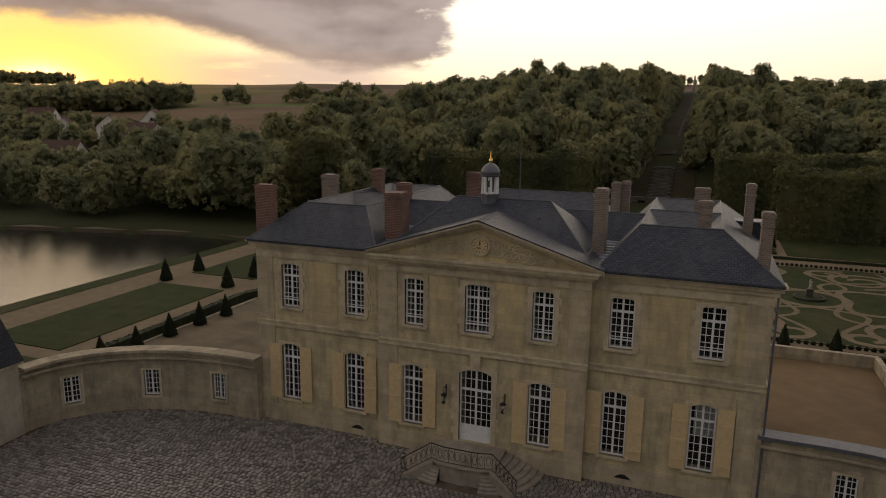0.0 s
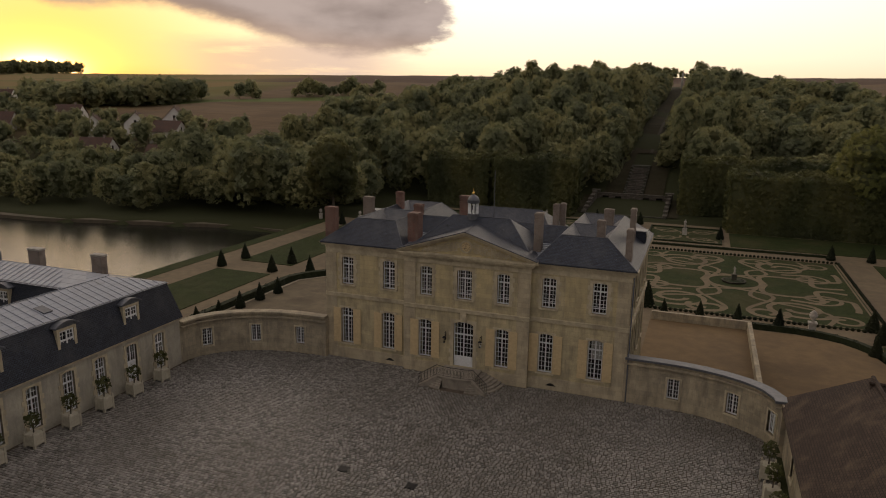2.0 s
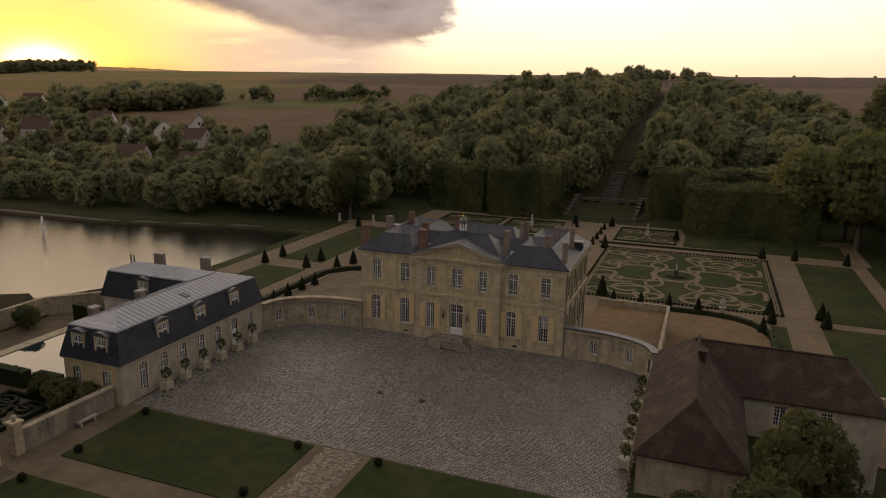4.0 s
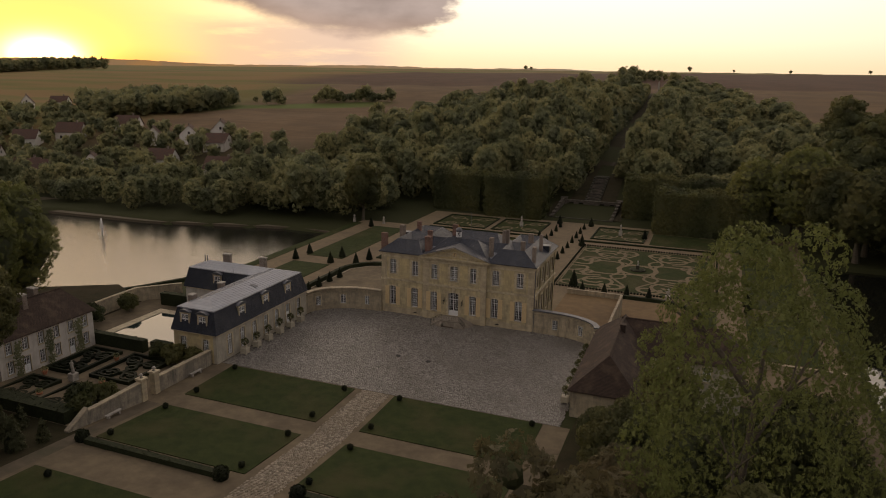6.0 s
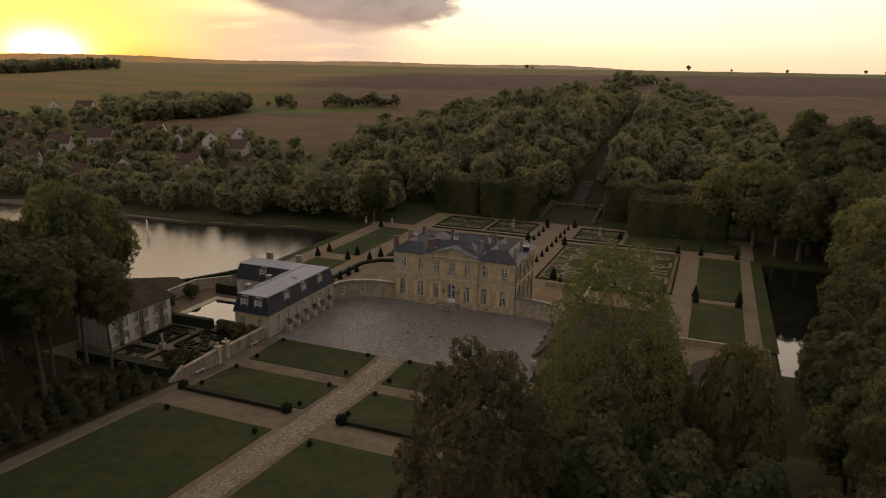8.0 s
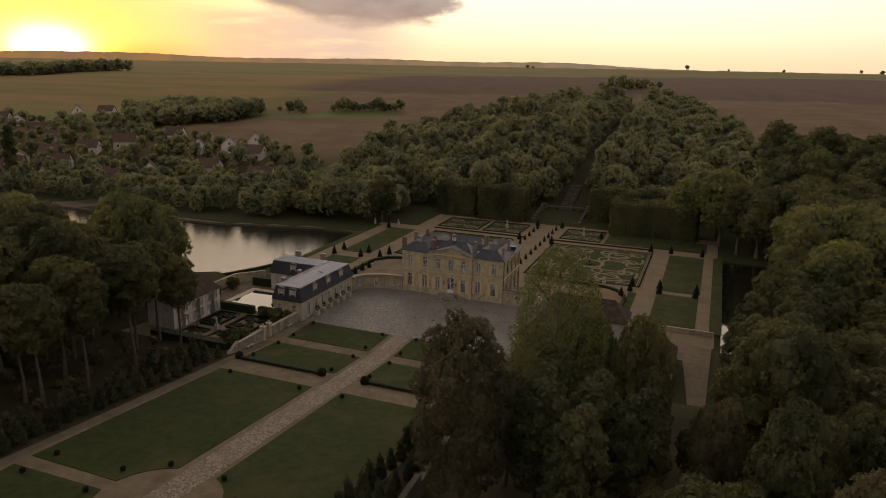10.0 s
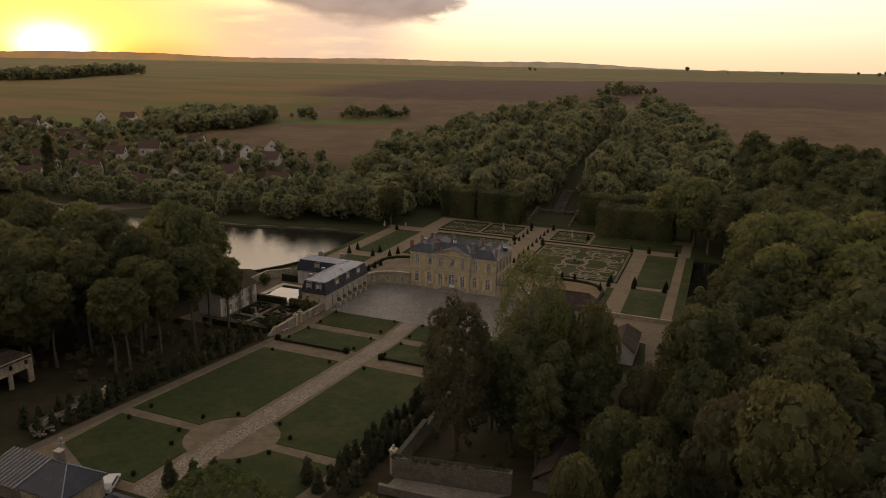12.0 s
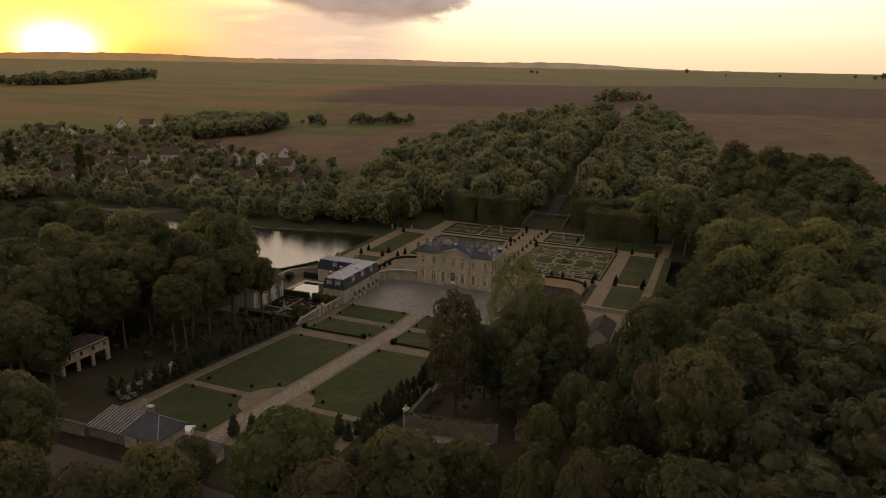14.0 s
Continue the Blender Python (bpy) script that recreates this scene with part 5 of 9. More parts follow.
def perron():
    p = thing("entrance_steps", "stone landing with curved steps and iron railing", "steps")
    poly = [(-1.5, -0.44), (-1.5, -2.5), (-1.0, -2.75), (0.0, -2.85), (1.0, -2.75), (1.5, -2.5), (1.5, -0.44)]
    part("landing", Shape().prism(poly, -0.05, 0.80), "step_stone", p)
    part("landing_slab", round_edges(Shape().prism([(x * 1.05, min(y * 1.03, -0.44)) for x, y in poly], 0.80, 0.90).mesh("landing_slab", "step_stone"), 0.02), None, p)
    for side in (-1, 1):
        for k in range(6):
            zt = 0.90 - 0.13 * (k + 1)
            rx, ry, n = 0.66 + 0.30 * (k + 1), 2.15 + 0.12 * (k + 1), 9
            outer = [(1.0 + rx * math.cos(-math.pi / 2 * j / n), -0.44 + ry * math.sin(-math.pi / 2 * j / n)) for j in range(n + 1)]
            pts = [(1.0, -0.44)] + outer
            pts = [(0.03 + side * x, y) for x, y in pts]
            part("step", round_edges(Shape().prism(pts if side < 0 else pts[::-1], -0.05, zt).mesh("step", "step_stone"), 0.025), None, p)
        # sloping side wall under the railing
        m = turned(0.03 + side * 1.4, -2.62, 0, math.degrees(math.atan2(-0.55, side * 1.3)))
        part("side_wall", Shape().slab([(0, -0.05), (1.4, -0.05), (1.4, 0.2), (1.0, 0.36), (0, 0.9)], -0.1, 0.14), "step_stone", p, at=m)
    line = [(-2.75, -3.16, 0.95), (-1.45, -2.6, 1.72), (-0.8, -2.78, 1.72), (0.86, -2.78, 1.72), (1.5, -2.6, 1.72), (2.8, -3.16, 0.95)]
    rail = part("railing", Shape().tube(line[2], line[3], 0.025, 0.025, 6), "iron", p, "black wrought-iron railing")
    for a, b in zip(line, line[1:]):
        s = Shape().tube(a, b, 0.028, 0.028, 6)
        drop = 0.74
        s.tube((a[0], a[1], a[2] - drop), (b[0], b[1], b[2] - drop), 0.016, 0.016, 5)
        n = max(2, int((Vector(a) - Vector(b)).length / 0.26))
        for k in range(n + 1):
            c = Vector(a).lerp(Vector(b), k / n)
            s.tube(c, c + Vector((0, 0, -drop)), 0.012, 0.012, 4)
            if k < n:
                m = Vector(a).lerp(Vector(b), (k + 0.5) / n) + Vector((0, 0, -drop / 2))
                e = (Vector(b) - Vector(a)).normalized()
                for j in range(8):
                    q0, q1 = j * 0.785, (j + 1) * 0.785
                    s.tube(m + e * (0.10 * math.cos(q0)) + Vector((0, 0, 0.24 * math.sin(q0))), m + e * (0.10 * math.cos(q1)) + Vector((0, 0, 0.24 * math.sin(q1))), 0.011, 0.011, 4)
        part("railing_length", s, "iron", rail)


perron()


# ---- curved screen walls ----
def screen_wall(label, cx, cy, rx, ry, side, lights):
    w = thing("screen_wall", label, "wall", kind="structure")

    def at(a):
        return (cx + rx * math.cos(radians(a)), cy + ry * math.sin(radians(a)))
    end = 180 if side < 0 else 0
    sg = -1 if side < 0 else 1
    marks = [(end, False)]
    for a in lights:
        speed = math.hypot(rx * math.sin(radians(a)), ry * math.cos(radians(a)))
        half = math.degrees(0.66 / speed)
        a0, a1 = a - sg * half, a + sg * half
        prev = marks[-1][0]
        for k in (1, 2):
            marks.append((prev + (a0 - prev) * k / 2, False))
        marks.append((a1, True))
    prev = marks[-1][0]
    marks += [(prev + (90 - prev) * k / 2, False) for k in (1, 2)]
    pts = [at(a) for a, _ in marks]
    flags = [f for _, f in marks[1:]]
    if abs(pts[-1][0]) > 12.6:
        pts.append((side * 12.45, pts[-1][1]))
        flags.append(False)
    for (a, b), win in zip(zip(pts, pts[1:]), flags):
        if side > 0:
            a, b = b, a
        a, b = Vector(a), Vector(b)
        L = (b - a).length
        m = turned(a.x, a.y, 0, math.degrees(math.atan2(b.y - a.y, b.x - a.x)))
        op = [(L / 2 - 0.42, L / 2 + 0.42, 0.85, 2.4)] if win else []
        part("wall_bay", wall_shape(-0.05, L + 0.05, -0.1, 3.42, op, 0.55), "wallstone", w, at=m)
        if win:
            put_window(w, m @ pose(L / 2, 0, 0.85), 0.84, 1.55, 4, 5, 0, 0.06, 0.14)
            # black sheet added for the dark behind the panes
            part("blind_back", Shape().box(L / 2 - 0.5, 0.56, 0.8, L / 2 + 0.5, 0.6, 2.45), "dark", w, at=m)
    ctr = [(p[0], p[1] + 0.26) for p in pts]
    part("coping", Shape().ribbon(ctr, 0.86, 3.42, False, 0.16), "lead" if side > 0 else "wallstone", w)
    part("wall_band", Shape().ribbon([(p[0], p[1] + 0.2) for p in pts], 0.75, 3.05, False, 0.12), "wallstone", w)


screen_wall("curved stone screen wall with three small windows", -14.0, -6.6, 8.8, 6.0, -1, (155, 123, 96))
screen_wall("curved stone screen wall with lead coping", 15.0, -4.5, 7.6, 4.4, 1, (17, 50, 83))


# ---- the mansard wing ----
def hip_roof(s, x0, y0, x1, y1, z0, z1, along):
    """A plain hip roof; along: 'x' or 'y' for the ridge."""
    if along == "y":
        xm, d = (x0 + x1) / 2, (x1 - x0) / 2
        p, q = (xm, y0 + d, z1), (xm, y1 - d, z1)
        s.face((x0, y0, z0), (x1, y0, z0), p).face((x1, y0, z0), (x1, y1, z0), q, p).face((x1, y1, z0), (x0, y1, z0), q).face((x0, y1, z0), (x0, y0, z0), p, q)
    else:
        ym, d = (y0 + y1) / 2, (y1 - y0) / 2
        p, q = (x0 + d, ym, z1), (x1 - d, ym, z1)
        s.face((x0, y0, z0), (x1, y0, z0), q, p).face((x1, y0, z0), (x1, y1, z0), q).face((x1, y1, z0), (x0, y1, z0), p, q).face((x0, y1, z0), (x0, y0, z0), p)
    return p, q


def seams(parent, x0, y0, x1, y1, z0, z1, along, step=0.62):
    """Standing seams up both long slopes of a low hip."""
    if along == "y":
        xm, d = (x0 + x1) / 2, (x1 - x0) / 2
        y = y0 + 0.3
        while y < y1:
            k = min(1.0, (y - y0) / d, (y1 - y) / d)
            for e, sg in ((x0, 1), (x1, -1)):
                part("standing_seam", Shape().tube((e, y, z0 + 0.02), (e + sg * d * k, y, z0 + 0.02 + (z1 - z0) * k), 0.025, 0.025, 4), "zinc", parent)
            y += step
    else:
        ym, d = (y0 + y1) / 2, (y1 - y0) / 2
        x = x0 + 0.3
        while x < x1:
            k = min(1.0, (x - x0) / d, (x1 - x) / d)
            for e, sg in ((y0, 1), (y1, -1)):
                part("standing_seam", Shape().tube((x, e, z0 + 0.02), (x, e + sg * d * k, z0 + 0.02 + (z1 - z0) * k), 0.025, 0.025, 4), "zinc", parent)
            x += step


def dormer(parent, m):
    d = part("dormer", Shape().box(-0.62, 0.0, 0, -0.46, 1.1, 1.75).box(0.46, 0.0, 0, 0.62, 1.1, 1.75).box(-0.62, 0.0, 1.75, 0.62, 1.1, 1.95).box(-0.66, -0.06, -0.1, 0.66, 0.3, 0.0), "stone", parent, "stone dormer with a segmental hood", m)
    s = Shape()
    n = 8
    top = [(-0.78 + 1.56 * k / n, 1.95 + 0.26 * math.sin(math.pi * k / n)) for k in range(n + 1)]
    for (xa, za), (xb, zb) in zip(top, top[1:]):
        s.slab([(xa, za - 0.0), (xb, zb - 0.0), (xb, zb + 0.09), (xa, za + 0.09)], -0.14, 1.5)
    s.slab([(-0.7, 1.93)] + [(x * 0.9, z) for x, z in top] + [(0.7, 1.93)], -0.04, 0.06)
    part("hood", s, "lead", d)
    fr, gl, su, si = window_meshes(0.92, 1.75, 4, 4, 2, 0.0, 0.02)
    part("frame", fr, None, d, at=pose(0, -0.08, 0))
    part("pane", gl, None, d, at=pose(0, -0.08, 0))
    # black sheet in place of the attic's shade
    part("room_dark", Shape().box(-0.46, 0.3, 0, 0.46, 0.34, 1.75), "dark", d)


def mansard_wing():
    w = thing("mansard_wing", "stone service wing with slate mansard and zinc roof", "house")
    ys = [-25.6, -22.85, -20.15, -17.4, -14.7, -8.85]
    op = [(y - 0.48, y + 0.48, 0.5, 3.4) for y in ys] + [(-12.25, -11.25, 0.0, 3.4)]
    part("court_wall", wall_shape(-28.3, -6.5, -0.1, 4.0, op, 0.5).moved(EAST), "pale_wall", w, at=pose(-22.7, 0, 0))
    for y in ys:
        put_window(w, turned(-22.7, y, 0.5, 90), 0.96, 2.9, 4, 5, 2, 0.12, 0.2)
    put_window(w, turned(-22.7, -11.75, 0.0, 90), 1.0, 3.4, 4, 3, 2, 0.12, 0.2, False, 2.0, "wing_door", False)
    xs = [-28.0, -26.2, -24.4]
    op = [(x - 0.45, x + 0.45, 0.6, 3.2) for x in (xs[0], xs[2])]
    part("end_wall", wall_shape(-29.6, -23.2, -0.1, 4.0, op, 0.5, -28.3), "render", w)
    for x in (xs[0], xs[2]):
        put_window(w, pose(x, -28.3, 0.6), 0.9, 2.6, 4, 5, 2, 0.1, 0.16)
    part("garden_wall", Shape().box(-29.6, -27.8, -0.1, -29.1, -12.2, 4.0).box(-41.4, -12.2, -0.1, -29.1, -11.7, 4.0).box(-41.4, -11.7, -2.5, -40.9, -7.0, 4.0).box(-41.4, -7.0, -2.6, -23.2, -6.5, 4.0), "stucco", w)
    part("wing_cornice", Shape().box(-22.7, -28.45, 3.85, -22.5, -6.3, 4.05).box(-29.8, -28.5, 3.85, -22.5, -28.3, 4.05).box(-29.8, -28.3, 3.85, -29.6, -12.2, 4.05).box(-41.6, -12.4, 3.85, -29.8, -12.2, 4.05), "stone", w)
    s = Shape()
    b1 = hip(s, -29.85, -28.55, -22.45, -6.3, 4.0, (0.75, 0.75, 0.75, 0.75), 7.0)
    b2 = hip(s, -41.65, -12.45, -26.0, -6.31, 4.0, (0.75, 0.75, 0.75, 0.75), 6.99)
    part("mansard", s, "slate", w)
    s = Shape()
    hip_roof(s, b1[0][0] - 0.12, b1[0][1] - 0.12, b1[2][0] + 0.12, b1[2][1] + 0.12, 7.02, 7.95, "y")
    hip_roof(s, b2[0][0] - 0.12, b2[0][1] - 0.12, b2[2][0] + 0.1, b2[2][1] + 0.1, 7.01, 7.85, "x")
    seams(w, b1[0][0] - 0.12, b1[0][1] - 0.12, b1[2][0] + 0.12, b1[2][1] + 0.12, 7.02, 7.95, "y")
    seams(w, b2[0][0] - 0.12, b2[0][1] - 0.12, -29.2, b2[2][1] + 0.1, 7.01, 7.85, "x")
    part("zinc_roof", s, "zinc", w)
    e = Shape()
    for b in (b1, b2):
        for k in range(4):
            e.tube(b[k], b[(k + 1) % 4], 0.09, 0.09, 6)
    part("zinc_edge", e, "lead", w)
    for y in (-22.6, -17.1, -11.4):
        dormer(w, turned(-22.72, y, 4.2, 90) @ Matrix.Diagonal((1.25, 1.1, 1.2, 1)))
    for x in (-27.6, -24.8):
        dormer(w, pose(x, -28.28, 4.2) @ Matrix.Diagonal((1.25, 1.1, 1.2, 1)))
    dormer(w, pose(-35.2, -12.18, 4.2) @ Matrix.Diagonal((1.25, 1.1, 1.2, 1)))
    dormer(w, turned(-29.58, -20.0, 4.35, -90))
    for x, y, sx, sy in ((-36.6, -7.6, 1.3, 0.6), (-30.0, -7.2, 1.1, 0.6), (-29.3, -18.5, 0.7, 0.9), (-29.3, -24.6, 0.7, 0.9)):
        st = part("chimney", Shape().box(-sx / 2, -sy / 2, 0, sx / 2, sy / 2, 2.0), "pale_brick", w, at=pose(x, y, 6.7 if y > -10 else 5.75))
        part("chimney_cap", Shape().box(-sx / 2 - 0.05, -sy / 2 - 0.05, 1.9, sx / 2 + 0.05, sy / 2 + 0.05, 2.05), "statue_stone", st)
    for x in (-40.2, -39.7):
        part("flue_pipe", Shape().tube((x, -8.6, 7.0), (x, -8.6, 8.4), 0.09, 0.09, 8), "lead", w)
    part("aerial", Shape().tube((-27.0, -18.5, 7.4), (-27.0, -18.5, 10.0), 0.025, 0.015, 5).tube((-27.4, -18.5, 9.6), (-26.6, -18.5, 9.6), 0.01, 0.01, 4), "iron", w)
    part("skylight", Shape().box(-0.5, -0.35, 0, 0.5, 0.35, 0.12), "lead", w, at=pose(-24.6, -17.2, 7.42, 0, 14, 0))


mansard_wing()


# ---- barn across the court ----
def gable_house(name, label, category, x0, y0, x1, y1, zb, ze, zr, along, wall, roof, hip0=0.0, hip1=0.0, over=0.35, group="", lights=()):
    """lights: ("x0" | "x1" | "y0", openings along that wall)."""
    h = thing(name, label, category, group)
    sides = {"y0": Shape().box(x0, y0, zb, x1, y0 + 0.4, ze), "y1": Shape().box(x0, y1 - 0.4, zb, x1, y1, ze), "x0": Shape().box(x0, y0 + 0.4, zb, x0 + 0.4, y1 - 0.4, ze), "x1": Shape().box(x1 - 0.4, y0 + 0.4, zb, x1, y1 - 0.4, ze)}
    for side, op in lights:
        if side == "y0":
            sides[side] = wall_shape(x0, x1, zb, ze, op, 0.4, y0)
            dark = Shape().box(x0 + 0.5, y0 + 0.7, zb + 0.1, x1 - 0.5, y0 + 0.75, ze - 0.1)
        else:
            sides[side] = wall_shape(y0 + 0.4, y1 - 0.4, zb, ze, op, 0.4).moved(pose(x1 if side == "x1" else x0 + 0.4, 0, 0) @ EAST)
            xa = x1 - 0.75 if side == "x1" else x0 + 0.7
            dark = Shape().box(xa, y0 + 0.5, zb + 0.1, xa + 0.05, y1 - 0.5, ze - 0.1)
        # black sheet stands in for the shade indoors
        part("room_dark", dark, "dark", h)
    for sh in sides.values():
        part("wall", sh, wall, h)
    s, g = Shape(), Shape()
    X0, X1, Y0, Y1 = x0 - over, x1 + over, y0 - over, y1 + over
    ez = ze - 0.12
    if along == "y":
        xm = (x0 + x1) / 2
        p, q = (xm, Y0 + hip0, zr), (xm, Y1 - hip1, zr)
        a = [(X0, Y0, ez), (X1, Y0, ez), (X1, Y1, ez), (X0, Y1, ez)]
        s.face(a[1], a[2], q, p).face(a[3], a[0], p, q)
        if hip0:
            s.face(a[0], a[1], p)
        else:
            g.face((x0, y0, ze - 0.15), (x1, y0, ze - 0.15), (xm, y0, zr - 0.2))
        if hip1:
            s.face(a[2], a[3], q)
        else:
            g.face((x1, y1, ze - 0.15), (x0, y1, ze - 0.15), (xm, y1, zr - 0.2))
    else:
        ym = (y0 + y1) / 2
        p, q = (X0 + hip0, ym, zr), (X1 - hip1, ym, zr)
        a = [(X0, Y0, ez), (X1, Y0, ez), (X1, Y1, ez), (X0, Y1, ez)]
        s.face(a[0], a[1], q, p).face(a[2], a[3], p, q)
        if hip0:
            s.face(a[3], a[0], p)
        else:
            g.face((x0, y1, ze - 0.15), (x0, y0, ze - 0.15), (x0, ym, zr - 0.2))
        if hip1:
            s.face(a[1], a[2], q)
        else:
            g.face((x1, y0, ze - 0.15), (x1, y1, ze - 0.15), (x1, ym, zr - 0.2))
    low = Shape()
    low.v = [(v[0], v[1], v[2] - 0.14) for v in s.v]
    low.f = [tuple(reversed(f)) for f in s.f]
    s.add(low)
    part("roof", s, roof, h)
    for f in g.f:
        part("gable", Shape().face(*[g.v[k] for k in f]), wall, h)
    part("ridge_tiles", Shape().tube(p, q, 0.12, 0.12, 6), roof, h)
    return h


barn = gable_house("stable_block", "long low stone barn with brown tile roof", "barn", 22.9, -24.6, 30.3, -3.4, -0.1, 3.4, 7.0, "y", "wallstone", "roof_tile", 2.9, 4.0, lights=[("x0", [(y - 0.45, y + 0.45, 0.8, 2.5) for y in (-9.0, -16.0)])])
b2_ = gable_house("barn_wing", "stone barn wing with brown tile roof", "barn", 26.6, -11.6, 41.4, -4.4, -4.4, 3.75, 6.95, "x", "pale_wall", "roof_tile", 0.01, 3.0, lights=[("y0", [(x - 0.475, x + 0.475, 1.2, 3.1) for x in (30.1, 33.6, 37.2)])])
for x in (30.1, 33.6, 37.2):
    put_window(b2_, pose(x, -11.6, 1.2), 0.95, 1.9, 4, 5, 0, 0.05, 0.16)
part("vent", Shape().box(-0.32, -0.4, -0.6, 0.32, 0.4, 0.55).box(-0.4, -0.48, 0.55, 0.4, 0.48, 0.64), "roof_tile", barn, "small tiled vent on the ridge", at=pose(26.9, -12.4, 6.9))
for x, y in ((22.9, -9.0), (22.9, -16.0)):
    put_window(barn, turned(x, y, 0.8, -90), 0.9, 1.7, 4, 4, 0, 0.05, 0.16)
gable_house("tiled_barn", "small barn with brown tile roof by the garden", "barn", 45.4, -20.0, 51.2, -6.6, -4.7, -1.5, 1.2, "y", "stucco", "roof_tile", 0.0, 2.4)
sheet("gravel_yard", [(54.4, -26), (57.4, -26), (58.0, 2.98), (36.3, 2.98), (36.3, -2), (41.6, -4), (52.6, -6)], GARDEN + 0.04, "gravel", "gravel yard below the lower garden", "yard", th=0.6)
gable_house("store_shed", "low shed with red-brown tiles beside the ruin", "shed", 45.6, -88.0, 50.6, -79.0, 3.0, 6.0, 8.0, "y", "rubble", "roof_tile")


# ---- white house by the pond ----
HOUSE_BAYS = [-30.6 - 2.25 * k for k in range(6)]


def white_house():
    h = gable_house("white_house", "two-storey white rendered house with brown tiles", "house", -49.4, -43.2, -42.8, -29.2, -0.1, 5.2, 8.3, "y", "stucco", "roof_tile", 0.0, 2.2, lights=[("x1", [(y - 0.425, y + 0.425, 3.1, 4.7) for y in HOUSE_BAYS] + [(y - 0.475, y + 0.475, 0.05, 2.25) if k in (1, 4) else (y - 0.425, y + 0.425, 0.6, 2.3) for k, y in enumerate(HOUSE_BAYS)])])
    for k in range(6):
        y = -30.6 - 2.25 * k
        put_window(h, turned(-42.8, y, 3.1, 90), 0.85, 1.6, 4, 4, 0, 0.04, 0.1)
        if k in (1, 4):
            put_window(h, turned(-42.8, y, 0.05, 90), 0.95, 2.2, 4, 3, 0, 0.04, 0.1, False, 1.0, "house_door", False)
        else:
            put_window(h, turned(-42.8, y, 0.6, 90), 0.85, 1.7, 4, 4, 0, 0.04, 0.1)
    for x, y in ((-46.8, -34.6), (-45.6, -37.2), (-46.4, -42.0)):
        st = part("chimney", Shape().box(-0.6, -0.35, 0, 0.6, 0.35, 2.0), "pale_brick", h, at=pose(x, y, 7.2))
        part("chimney_cap", Shape().box(-0.65, -0.4, 1.95, 0.65, 0.4, 2.1), "statue_stone", st)
    # climbers on the front
    rng = random.Random(8)
    for y in (-31.8, -36.3, -40.8):
        s = Shape()
        for k in range(260):
            z = rng.uniform(0, 4.6)
            wdt = 0.55 + 0.25 * math.sin(z * 2 + y)
            yy, xx = y + rng.gauss(0, wdt * 0.5), -42.72 + rng.uniform(0, 0.3)
            r = rng.uniform(0.1, 0.2)
            a = rng.uniform(0, 6.28)
            s.face((xx, yy - r, z), (xx + 0.1, yy + r * math.cos(a), z - r), (xx + 0.06, yy + r, z + r * math.sin(a)), (xx, yy, z + r))
        tagged(part("climber", s, "leaf_hazed", h, "dark climbing plant"), kind="stuff")


white_house()


def stable():
    h = thing("open_stable", "white open-fronted stable under dark trees", "barn", at=pose(0, 0, 3.6))
    x0, x1, y0, y1 = -50.5, -43.9, -103.4, -91.6
    op = [(y0 + 0.7 + 3.6 * k, y0 + 3.6 + 3.6 * k, 1.0, 3.7) for k in range(3)] + [(y0 + 1.6 + 2.9 * k, y0 + 2.3 + 2.9 * k, 4.4, 5.3) for k in range(4)]
    # white wall darkened with the stone material in place of tree shade
    part("front_wall", wall_shape(y0, y1, 1.0, 5.9, op, 0.4).moved(EAST), "wallstone", h, at=pose(x1, 0, 0))
    part("back_wall", Shape().box(x0, y0, 1.0, x0 + 0.4, y1, 5.9), "rubble", h)
    for y in (y0, y1 - 0.4):
        part("end_wall", Shape().box(x0 + 0.4, y, 1.0, x1 - 0.41, y + 0.4, 5.9), "rubble", h)
    xm, zr, e = (x0 + x1) / 2, 6.7, 0.15
    for s in (-1, 1):
        xe = xm + s * ((x1 - x0) / 2 + e)
        a, b, c, d = (xe, y0 - e, 5.75), (xe, y1 + e, 5.75), (xm, y1 - 1.5, zr), (xm, y0 + 1.5, zr)
        sh = Shape().face(*((a, b, c, d) if s > 0 else (d, c, b, a)))
        sh.face(*[(q[0], q[1], q[2] - 0.14) for q in ((d, c, b, a) if s > 0 else (a, b, c, d))])
        part("roof", sh, "roof_tile", h)
    for y, yr, sg in ((y0 - e, y0 + 1.5, 1), (y1 + e, y1 - 1.5, -1)):
        a, b, c = (xm - 3.65, y, 5.75), (xm + 3.65, y, 5.75), (xm, yr, zr)
        part("roof_hip", Shape().face(*((a, b, c) if sg > 0 else (c, b, a))), "roof_tile", h)
    part("upper_floor", Shape().box(x0 + 0.4, y0 + 0.4, 3.9, x1 - 0.41, y1 - 0.4, 4.1), "bark", h)


stable()


